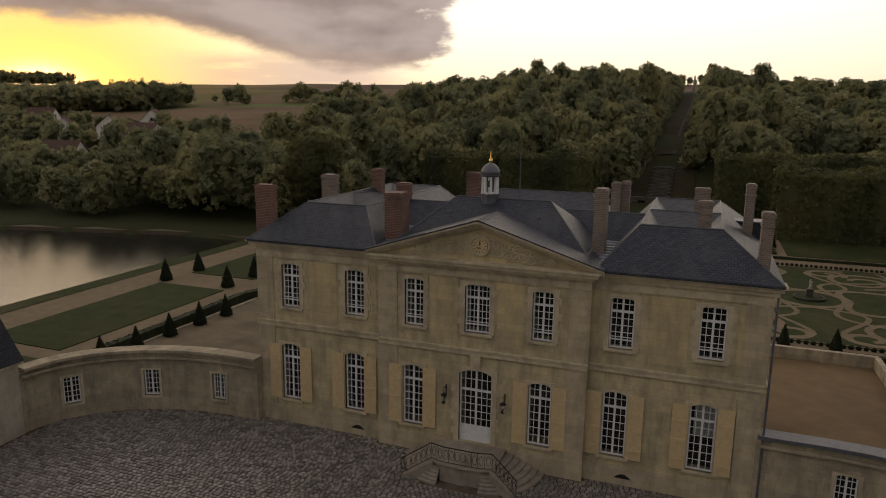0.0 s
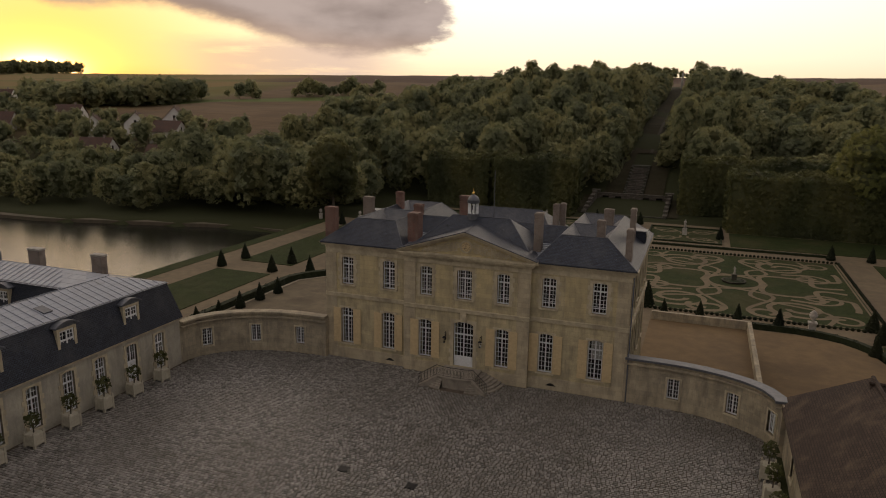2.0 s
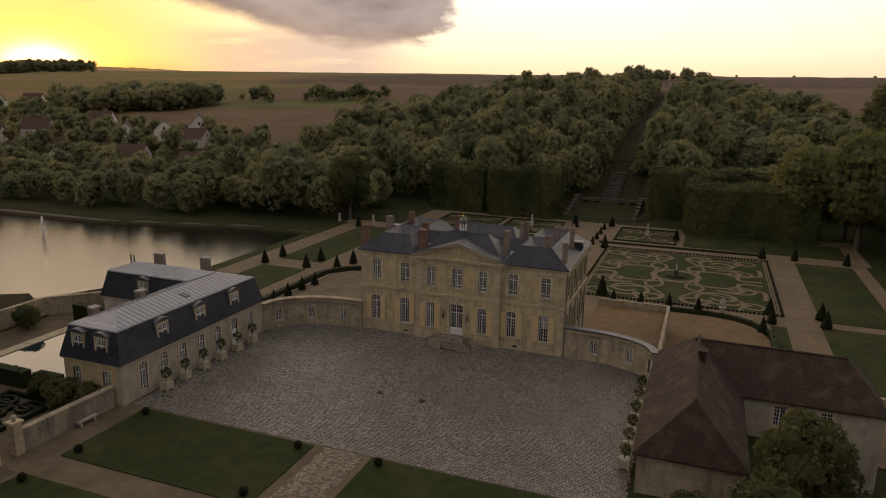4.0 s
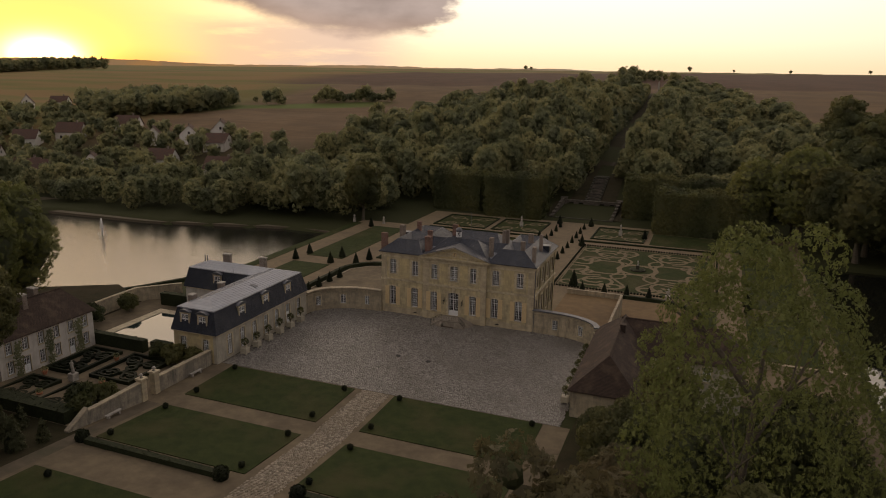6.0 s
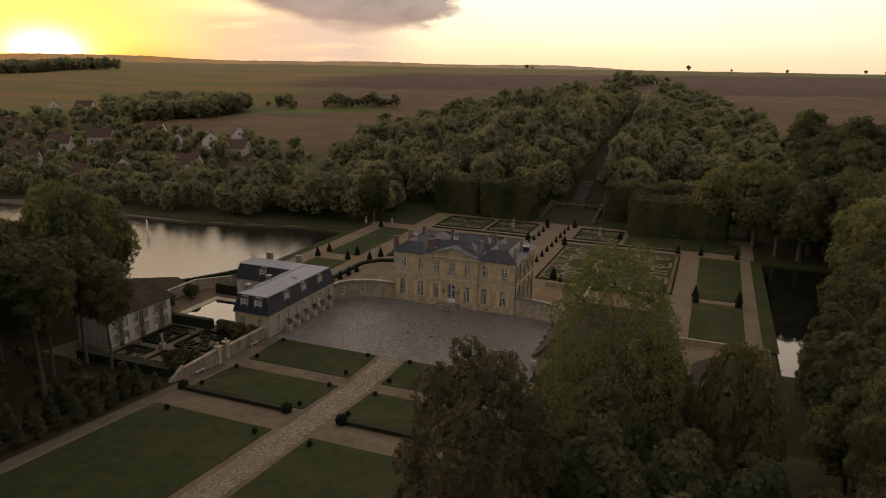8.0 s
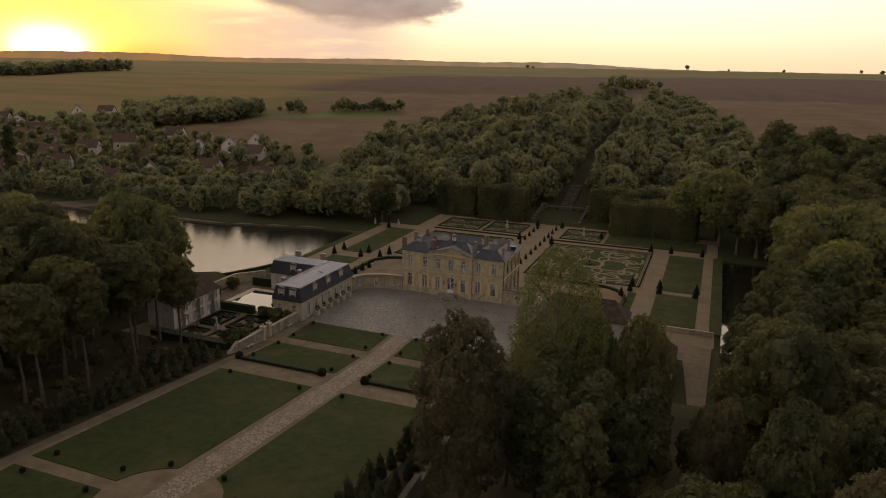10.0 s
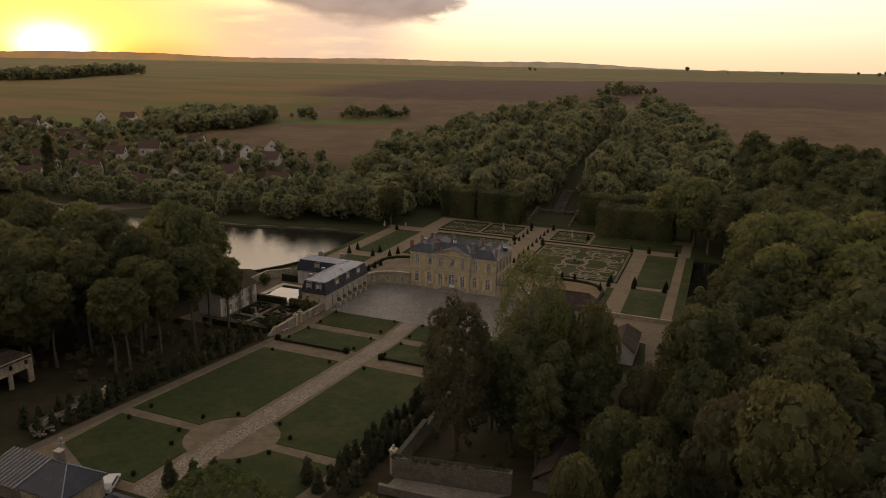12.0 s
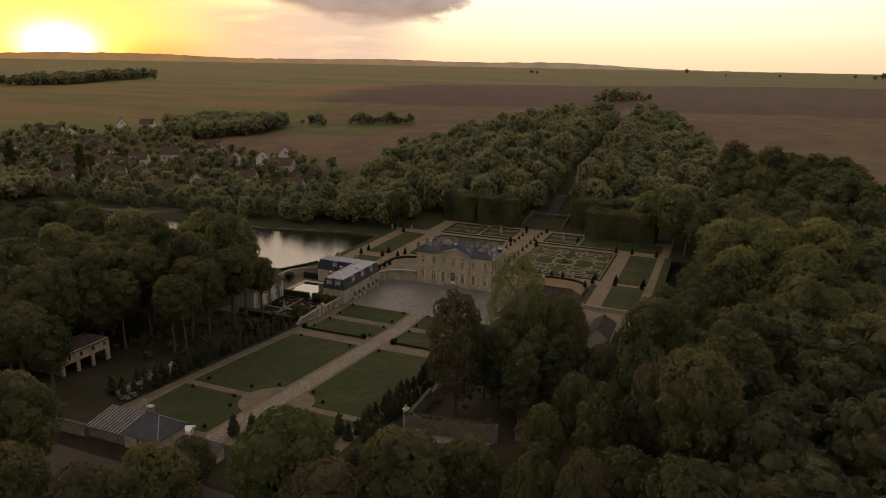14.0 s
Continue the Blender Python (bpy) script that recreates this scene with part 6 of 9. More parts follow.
# ---- gatehouse, walls and ruins at the entrance ----
def gatehouse():
    h = gable_house("gatehouse", "small stone lodge with slate hip roof", "house", -10.4, -120.0, -3.4, -114.0, 5.6, 9.4, 11.9, "x", "wallstone", "slate", 2.5, 2.5, lights=[("y0", [(-7.8, -7.0, 6.9, 8.7)])])
    put_window(h, pose(-7.4, -120.0, 6.9), 0.8, 1.8, 2, 3, 0, 0.05, 0.14)
    for ex, ey, rx in ((-10.7, -120.3, -8.2), (-3.1, -120.3, -5.6), (-10.7, -113.7, -8.2), (-3.1, -113.7, -5.6)):
        part("hip_flashing", Shape().tube((ex, ey, 9.36), (rx, -117.0, 11.94), 0.07, 0.07, 6), "zinc", h)
    st = part("chimney", Shape().box(-0.5, -0.4, 0, 0.5, 0.4, 1.6), "pale_brick", h, at=pose(-9.6, -114.8, 10.0))
    part("chimney_cap", Shape().box(-0.56, -0.46, 1.5, 0.56, 0.46, 1.66), "statue_stone", st)
    h = gable_house("gatehouse", "small stone lodge with slate hip roof beside the drive", "house", 0.6, -121.0, 6.0, -116.0, 5.6, 8.9, 10.8, "x", "wallstone", "slate", 2.3, 2.3, lights=[("y0", [(2.9, 3.7, 6.9, 8.5)])])
    put_window(h, pose(3.3, -121.0, 6.9), 0.8, 1.6, 2, 3, 0, 0.05, 0.14)
    sh = thing("ribbed_shed", "low shed with grey ribbed sheet roof", "shed")
    part("wall", Shape().box(-18.6, -119.6, 5.6, -10.9, -114.4, 8.4), "rubble", sh)
    part("roof", Shape().face((-18.9, -119.9, 8.5), (-10.7, -119.9, 8.5), (-10.7, -114.1, 9.6), (-18.9, -114.1, 9.6)), "slate", sh)
    for k in range(12):
        x = -18.7 + 0.68 * k
        part("roof_rib", Shape().tube((x, -119.9, 8.54), (x, -114.1, 9.64), 0.06, 0.06, 4), "statue_stone", sh)
    urn(-18.6, -107.5, float(rise(-107.5)), 2.0)


def urn(x, y, z, h, label="stone urn on a square pedestal"):
    u = thing("garden_urn", label, "urn", "garden urns", pose(x, y, z))
    k = h / 2.6
    part("pedestal", Shape().box(-0.4 * k, -0.4 * k, 0, 0.4 * k, 0.4 * k, 0.18 * k).box(-0.32 * k, -0.32 * k, 0.18 * k, 0.32 * k, 0.32 * k, 1.2 * k).box(-0.42 * k, -0.42 * k, 1.2 * k, 0.42 * k, 0.42 * k, 1.35 * k), "statue_stone", u)
    part("vase", Shape().lathe([(0.22 * k, 1.35 * k), (0.10 * k, 1.5 * k), (0.34 * k, 1.85 * k), (0.40 * k, 2.1 * k), (0.28 * k, 2.2 * k), (0.34 * k, 2.3 * k), (0.14 * k, 2.5 * k), (0.02 * k, 2.6 * k)], 12), "statue_stone", u, smooth=True)
    return u


gatehouse()


def wall_run(label, pts, h, th=0.5, mat="rubble", z0=-0.6, cope=True, ivy=False):
    w = thing("garden_wall", label, "wall", kind="structure")
    rng = random.Random(int(abs(pts[0][0]) * 10))
    for (ax, ay, *ah), (bx, by, *bh) in zip(pts, pts[1:]):
        L = math.hypot(bx - ax, by - ay)
        ha, hb = (ah[0] if ah else h), (bh[0] if bh else h)
        m = turned(ax, ay, float(rise((ay + by) / 2)), math.degrees(math.atan2(by - ay, bx - ax)))
        n = max(1, int(L / 2.5))
        top = [(L * k / n, ha + (hb - ha) * k / n + rng.uniform(-0.03, 0.03)) for k in range(n + 1)]
        part("wall_length", Shape().slab([(0, z0), (L, z0)] + top[::-1], -th / 2, th / 2), mat, w, at=m)
        if cope:
            s = Shape()
            for (xa, za), (xb, zb) in zip(top, top[1:]):
                s.slab([(xa, za), (xb, zb), (xb, zb + 0.12), (xa, za + 0.12)], -th / 2 - 0.07, th / 2 + 0.07)
            part("coping", s, "wallstone" if mat != "rubble" else "dark_stone", w, at=m)
        if ivy:
            s = Shape()
            for k in range(int(L / 0.45)):
                e, q = rng.uniform(0.35, 0.6), rng.uniform(-0.2, 0.2)
                s.lathe([(e * 0.7, ha - 0.35), (e, ha - 0.1), (e * 0.8, ha + 0.15), (e * 0.25, ha + 0.3)], 7, (0.45 * (k + 0.5), q))
            tagged(part("ivy", s, "leaf_dark", w, "dark ivy over the broken wall top", at=m), kind="stuff")
    return w


def pier(x, y, z, h, label="stone gate pier with a ball finial"):
    p = thing("gate_pier", label, "pier", "gate piers", pose(x, y, z + float(rise(y))))
    part("shaft", Shape().box(-0.38, -0.38, 0, 0.38, 0.38, h * 0.78), "ashlar", p)
    part("cap", Shape().box(-0.5, -0.5, h * 0.78, 0.5, 0.5, h * 0.84), "stone", p)
    part("finial", Shape().lathe([(0.2, h * 0.84), (0.12, h * 0.88), (0.24, h * 0.93), (0.2, h * 0.97), (0.04, h)], 10), "statue_stone", p, smooth=True)


wall_run("old pale garden wall with coping", [(-23.6, -28.6), (-24.0, -37.6)], 1.9, 0.5, "old_wall")
wall_run("old pale garden wall sloping at its end", [(-23.8, -40.6, 2.0), (-24.2, -47.6, 1.7), (-24.3, -50.2, 0.2)], 1.9, 0.5, "old_wall")
pier(-24.0, -38.0, 0, 3.4)
pier(-23.8, -40.2, 0, 3.4)
pier(-25.6, -93.0, 0, 3.4)
wall_run("rough rubble boundary wall along the road", [(-62, -124.5), (-36.0, -120.4), (-18.8, -120.0)], 2.0, 0.6)
wall_run("rubble wall of the old kitchen yard", [(25.6, -67.5), (26.3, -80.0), (26.6, -92.0)], 2.6, 0.6)
wall_run("ruined rubble wall overgrown at the top", [(26.8, -92.8), (43.2, -90.2)], 3.2, 1.0, "rubble", -0.6, False, True)
wall_run("low rubble wall of a ruined bay", [(27.0, -97.6), (38.4, -96.8)], 1.2, 0.6, "rubble", -0.6, False)
pier(26.7, -92.4, 0, 4.6)
sheet("ruin_floor", [(27.4, -97.2), (38.2, -96.4), (43.0, -91.0), (27.4, -93.6)], 0.12, "rubble", "broken paving inside the ruined bay", "paving")


def rubble_heap():
    """Loose stones tipped along a low bank."""
    rng = random.Random(58)
    s = Shape()
    for k in range(280):
        f = rng.random()
        x = -24.9 - 4.2 * f + 0.8 * f * f + rng.gauss(0, 0.7)
        y = -107.0 + 11.4 * f
        r, a = rng.uniform(0.18, 0.48), rng.uniform(0, 6.28)
        z = 0.6 + float(rise(y)) + rng.uniform(-0.3, 0.42)
        ring = [(x + r * rng.uniform(0.7, 1.1) * math.cos(a + 1.257 * j), y + r * rng.uniform(0.5, 1.0) * math.sin(a + 1.257 * j)) for j in range(5)]
        s.prism(ring, z, z + rng.uniform(0.1, 0.3))
    ob = solid("rubble_heap", s, "rubble", "long heap of loose building stones", "rubble")
    return tagged(ob, "long heap of loose building stones", "rubble", kind="stuff")


rubble_heap()
wall_run("dark bank beside the yard", [(-27.0, -105.2), (-27.7, -99.8), (-29.6, -94.2)], 0.9, 2.2, "dark_stone", -0.6, False)
wall_run("long wall between pool garden and pond", [(-51.6, -29.0), (-52.0, -12.0), (-47.0, -6.8)], 2.2, 0.45, "wallstone")
wall_run("retaining wall of the east terrace", [(22.5, -1.0, -0.6), (22.5, 26.6, -0.6)], -0.6, 0.4, "wallstone", -4.6, False)
wall_run("retaining wall facing the parterre", [(12.6, 26.7, -0.6), (22.6, 26.7, -0.6)], -0.6, 0.4, "wallstone", -4.6, False)
wall_run("low retaining wall of the west terrace", [(-12.6, 36.6, -3.56), (-29.0, 36.6, -3.56), (-32.8, 35.1, -3.56), (-35.4, 31.5, -3.56), (-36.1, 4.0, -3.56)], -3.56, 0.3, "wallstone", -4.6, False)
wall_run("stone retaining wall below the east lawns", [(36.5, 10.6, -3.6), (58.2, 10.6, -3.6)], -3.6, 0.4, "wallstone", -4.8)


# ---- pool ----
def pool():
    s = Shape()
    s.box(-45.4, -27.2, -0.1, -31.6, -25.8, 0.1).box(-45.4, -15.2, -0.1, -31.6, -13.8, 0.1).box(-45.4, -25.8, -0.1, -44.0, -15.2, 0.1).box(-33.0, -25.8, -0.1, -31.6, -15.2, 0.1)
    p = thing("swimming_pool", "rectangular pool with pale stone edge, reflecting the sky", "pool", kind="structure")
    part("pool_edge", s, "stone", p)
    part("pool_water", Shape().box(-44.0, -25.8, -0.08, -33.0, -15.2, 0.02), "pool", p)


pool()


# ---- plants ----
def quads_mesh(name, V, mat, extra=None, extra_mat=None):
    """A mesh from an array (n, 4, 3) of leaf quads, and if given a second array for the inner mass."""
    V = np.asarray(V, dtype=np.float32)
    n0 = len(V)
    if extra is not None and len(extra):
        V = np.concatenate([V, np.asarray(extra, dtype=np.float32)])
    n = len(V)
    me = bpy.data.meshes.new(name)
    me.vertices.add(n * 4)
    me.vertices.foreach_set("co", V.reshape(-1))
    me.loops.add(n * 4)
    me.loops.foreach_set("vertex_index", np.arange(n * 4, dtype=np.int32))
    me.polygons.add(n)
    me.polygons.foreach_set("loop_start", np.arange(0, n * 4, 4, dtype=np.int32))
    me.polygons.foreach_set("loop_total", np.full(n, 4, dtype=np.int32))
    me.materials.append(M[mat])
    if extra is not None and len(extra):
        me.materials.append(M[extra_mat])
        idx = np.zeros(n, dtype=np.int32)
        idx[n0:] = 1
        me.polygons.foreach_set("material_index", idx)
    me.update(calc_edges=True)
    me.validate()
    return me


def unit(rng, n):
    d = rng.normal(size=(n, 3))
    return d / np.linalg.norm(d, axis=1)[:, None]


def leaf_quads(rng, pos, nor, size, spread=0.55):
    """Bent leaf sprays at pos that face roughly along nor."""
    n = len(pos)
    nn = nor + rng.normal(size=(n, 3)) * spread
    nn /= np.linalg.norm(nn, axis=1)[:, None]
    t = np.cross(nn, unit(rng, n))
    t /= np.maximum(np.linalg.norm(t, axis=1), 1e-5)[:, None]
    b = np.cross(nn, t)
    s = size * rng.uniform(0.6, 1.35, n)[:, None]
    asp = rng.uniform(0.6, 1.0, n)[:, None]
    sk = rng.uniform(-0.25, 0.25, n)[:, None]
    e, f, lift = t * s * 0.5, b * s * 0.5 * asp, nn * s * 0.10
    return np.stack([pos - e - f * (1 + sk) - lift, pos + e - f * (1 - sk) + lift, pos + e + f * (1 + sk) - lift, pos - e + f * (1 - sk) + lift], 1)


def lobes_for(rng, R, z0, z1, n, small=(0.32, 0.52)):
    """Centres and radii of the rounded masses that make up a crown."""
    H = (z1 - z0) / 2
    zc = (z0 + z1) / 2
    out = [(0.0, 0.0, zc, R * 0.74, H * 0.84)]
    for k in range(n):
        a = 2 * math.pi * (k * 0.618 + rng.uniform(-0.06, 0.06))
        v = 1 - 2 * (k + 0.5) / n
        v = v * 0.92 + 0.08
        q = math.sqrt(max(0.0, 1 - v * v))
        r = R * rng.uniform(*small)
        f = rng.uniform(0.88, 1.08)
        out.append((math.cos(a) * q * (R - r) * f, math.sin(a) * q * (R - r) * f, zc + v * (H - r * 0.8) * f, r, r * 0.85))
    return np.array(out)


def crown_quads(rng, lobes, n, size, shell=(0.82, 1.08), up=0.25):
    area = lobes[:, 3] ** 2
    pick = rng.choice(len(lobes), n, p=area / area.sum())
    d = unit(rng, n)
    d[:, 2] += up
    d /= np.linalg.norm(d, axis=1)[:, None]
    L = lobes[pick]
    rad = rng.uniform(shell[0], shell[1], n)[:, None]
    pos = L[:, :3] + d * rad * np.stack([L[:, 3], L[:, 3], L[:, 4]], 1)
    keep = np.ones(n, bool)
    for l in lobes:
        q = (pos - l[:3]) / np.array([l[3], l[3], l[4]])
        keep &= ((q ** 2).sum(1) > 0.72)
    return leaf_quads(rng, pos[keep], d[keep], size)


def core_quads(rng, lobes, k=0.84, nu=8, nv=5):
    """Rough closed lumps inside the leaves."""
    out = []
    for l in lobes:
        P = np.zeros((nv + 1, nu, 3))
        for i in range(nv + 1):
            th = math.pi * i / nv
            for j in range(nu):
                ph = 2 * math.pi * j / nu
                r = k * rng.uniform(0.86, 1.06)
                P[i, j] = (l[0] + l[3] * r * math.sin(th) * math.cos(ph), l[1] + l[3] * r * math.sin(th) * math.sin(ph), l[2] + l[4] * r * math.cos(th))
        P[0] = P[0].mean(0)
        P[nv] = P[nv].mean(0)
        for i in range(nv):
            for j in range(nu):
                jj = (j + 1) % nu
                out.append((P[i, j], P[i + 1, j], P[i + 1, jj], P[i, jj]))
    return np.array(out)


def trunk_shape(rng, h, r, crown_z, R, limbs=6):
    s = Shape()
    pts = [(0, 0, -0.3)]
    for k in range(1, 5):
        pts.append((rng.uniform(-0.03, 0.03) * h * 0.5, rng.uniform(-0.03, 0.03) * h * 0.5, h * 0.8 * k / 4))
    for k in range(4):
        s.tube(pts[k], pts[k + 1], r * (1 - 0.2 * k) * (1.35 if k == 0 else 1), r * (1 - 0.2 * (k + 1)), 8)
    for k in range(limbs):
        a = 2 * math.pi * (k * 0.382 + rng.uniform(0, 0.1))
        z = crown_z + (h * 0.8 - crown_z) * k / limbs
        st = Vector((0, 0, z))
        md = Vector((math.cos(a) * R * 0.35, math.sin(a) * R * 0.35, min(z + R * 0.3, h * 0.8)))
        en = Vector((math.cos(a) * R * 0.66, math.sin(a) * R * 0.66, min(z + R * rng.uniform(0.35, 0.6), h * 0.84)))
        s.tube(st, md, r * 0.42, r * 0.28, 6)
        s.tube(md, en, r * 0.28, r * 0.08, 5)
        for q in (-0.5, 0.5):
            b2 = md + Vector((math.cos(a + q) * R * 0.35, math.sin(a + q) * R * 0.35, R * 0.25))
            s.tube(md, b2, r * 0.18, r * 0.05, 4)
    return s


TREE_KINDS = {}


def tree_kind(key, seed, R, h, crown_z, lobes, leafs, leaf, mat, trunk=0.4, core=0.8, small=(0.32, 0.52), up=0.25):
    rng = np.random.default_rng(seed)
    lb = lobes_for(rng, R, crown_z, h, lobes, small)
    q = crown_quads(rng, lb, leafs, leaf, up=up)
    inner = core_quads(rng, lb, core, 8, 5) if core else None
    crown = quads_mesh("crown", q, mat, inner, "leaf_under")
    tr = trunk_shape(random.Random(seed), h, trunk, crown_z, R).mesh("trunk", "bark")
    TREE_KINDS[key] = (crown, tr)


def tree(key, x, y, scale=1.0, turn=0.0, label="", group="", z=None, name="tree", squash=1.0):
    zz = float(land_height(x, y)) if z is None else z
    m = pose(x, y, zz, 0, 0, turn) @ Matrix.Diagonal((scale, scale, scale * squash, 1))
    t = thing(name, label, "tree", group, m)
    crown, tr = TREE_KINDS[key]
    part("trunk", tr, None, t)
    part("crown", crown, None, t)
    return t


tree_kind("ash", 11, 7.9, 27.0, 7.0, 44, 32000, 0.225, "leaf_ash", 0.5, 0.0, (0.18, 0.34))
tree_kind("chestnut", 12, 4.9, 17.5, 1.6, 46, 17000, 0.32, "leaf_rust", 0.4, 0.36, (0.18, 0.36))
tree_kind("lime", 13, 6.2, 18.0, 4.0, 22, 5200, 0.80, "leaf", 0.4, 0.74)
tree_kind("oak", 14, 7.0, 17.0, 3.5, 28, 5600, 0.82, "leaf", 0.5, 0.74)
tree_kind("plane", 15, 7.8, 24.0, 4.0, 30, 6400, 0.90, "leaf_plane", 0.5, 0.74)
tree_kind("maple", 16, 8.0, 18.5, 3.0, 28, 7000, 0.70, "leaf_bright", 0.45, 0.74)
tree_kind("lime_gate", 31, 6.2, 18.0, 3.0, 18, 7000, 0.60, "leaf", 0.4, 0.6, (0.28, 0.50))
tree_kind("oak_gate", 32, 7.0, 17.0, 3.0, 26, 9800, 0.58, "leaf", 0.5, 0.6, (0.26, 0.48))
tree_kind("rust_gate", 33, 6.2, 16.0, 2.5, 18, 8500, 0.56, "leaf_rust", 0.4, 0.74, (0.34, 0.56))
tree_kind("maple_gate", 34, 8.0, 18.5, 2.0, 24, 12000, 0.56, "leaf_bright", 0.45, 0.74, (0.30, 0.52))
tree_kind("tall", 17, 5.0, 22.0, 9.0, 22, 4600, 0.74, "leaf", 0.32, 0.7)
tree_kind("evergreen", 36, 4.6, 20.0, 2.2, 34, 6800, 0.56, "leaf_evergreen", 0.34, 0.5, (0.22, 0.42))
tree_kind("poplar", 35, 3.0, 24.0, 1.0, 18, 3000, 0.9, "leaf", 0.3, 0.74, (0.4, 0.6))
tree_kind("rust", 18, 6.2, 16.0, 3.0, 22, 5000, 0.80, "leaf_rust", 0.4, 0.74)
tree_kind("sapling", 19, 1.25, 4.2, 0.9, 9, 700, 0.42, "leaf_near", 0.08, 0.75)
tree_kind("shrub", 21, 1.1, 1.9, 0.1, 8, 650, 0.36, "leaf_near", 0.06, 0.8)


def conifer_kind(key, seed, R, h, leafs, leaf, mat):
    """A young conifer: a pointed cone of drooping sprays."""
    rng = np.random.default_rng(seed)
    f = np.sqrt(rng.uniform(0, 1, leafs))
    z = h * (1 - f) * 0.92 + 0.35
    r = R * (0.15 + 0.85 * f) * (0.82 + 0.18 * np.sin(z * 7.0)) * rng.uniform(0.7, 1.05, leafs)
    a = rng.uniform(0, 6.283, leafs)
    pos = np.stack([r * np.cos(a), r * np.sin(a), z], 1)
    nor = np.stack([np.cos(a), np.sin(a), np.full(leafs, 0.5)], 1)
    crown = quads_mesh("crown", leaf_quads(rng, pos, nor, leaf, 0.5), mat)
    TREE_KINDS[key] = (crown, Shape().tube((0, 0, -0.2), (0, 0, h * 0.8), 0.07, 0.02, 6).mesh("trunk", "bark"))


conifer_kind("conifer", 41, 1.05, 3.6, 520, 0.42, "leaf_conifer")
RT = random.Random(77)
LB = {"ash": "tall ash with open airy green crown", "chestnut": "chestnut turning brown in early autumn", "lime": "broad green lime tree", "oak": "spreading dark green oak", "plane": "huge yellow-green plane tree",
      "maple": "rounded bright green maple near the gate", "evergreen": "tall dark tree standing in deep shade", "tall": "tall slender tree with bare lower trunk", "rust": "tree turning yellow brown", "poplar": "tall columnar dark poplar", "conifer": "young dark conical conifer beside the lawn", "sapling": "young staked tree beside the lawn", "shrub": "dense dark evergreen garden shrub"}


for k_ in ("lime", "oak", "rust", "maple"):
    LB[k_ + "_gate"] = LB[k_]


def sized(key, x, y, width, top, group):
    """A tree given by the width of its crown and the height of its top."""
    R, h = {"ash": (7.9, 27.0), "lime_gate": (6.2, 18.0), "oak_gate": (7.0, 17.0), "rust_gate": (6.2, 16.0), "oak": (7.0, 17.0), "lime": (6.2, 18.0), "plane": (7.8, 24.0)}[key]
    sc = width / 2 / R
    tree(key, x, y, sc, RT.uniform(0, 360), LB[key], group, squash=(top - float(land_height(x, y))) / (h * sc))


def grove(items, group):
    for key, x, y, sc in items:
        tree(key, x, y, sc, RT.uniform(0, 360), LB[key], group, squash=RT.uniform(0.92, 1.08))


# foreground trees east of the drive
tree("chestnut", 32.0, -82.0, 1.14, 40, LB["chestnut"], "trees east of the drive", squash=1.23)
grove([("evergreen", 34.6, -72.7, 0.80), ("evergreen", 39.5, -77.7, 0.86), ("evergreen", 44.5, -81.4, 0.80), ("evergreen", 38.8, -69.2, 0.90), ("evergreen", 45, -73.9, 0.84), ("evergreen", 43, -65.6, 0.74), ("evergreen", 50, -75.2, 0.78), ("evergreen", 50, -66.9, 0.70),
       ("oak_gate", 26.8, -31.8, 0.28), ("lime_gate", 29, -38.9, 0.5), ("oak_gate", 36, -42.1, 0.56), ("lime_gate", 31, -35.3, 0.5), ("oak_gate", 40.5, -41.1, 0.52), ("lime_gate", 41.5, -48.2, 0.6), ("lime_gate", 33.5, -27.1, 0.52), ("oak_gate", 38.5, -29.5, 0.52), ("lime_gate", 42.2, -21.9, 0.42), ("lime_gate", 50, -45, 0.3), ("evergreen", 64, -49.8, 0.95), ("rust", 31.5, -49.8, 0.62)], "trees east of the drive")
grove([("rust_gate", 8.2, -125.3, 0.56), ("maple_gate", 26.5, -128.5, 0.92), ("lime_gate", 15.5, -139.6, 0.9), ("rust_gate", 34, -132.2, 0.98), ("oak_gate", 41, -124.8, 0.9), ("lime_gate", 47.5, -117.3, 0.75),
       ("rust_gate", 8, -142.8, 0.8), ("oak_gate", -14, -135.9, 1.0), ("lime_gate", -2, -144.9, 0.8), ("lime_gate", 33, -117.9, 0.62)], "trees at the gate")
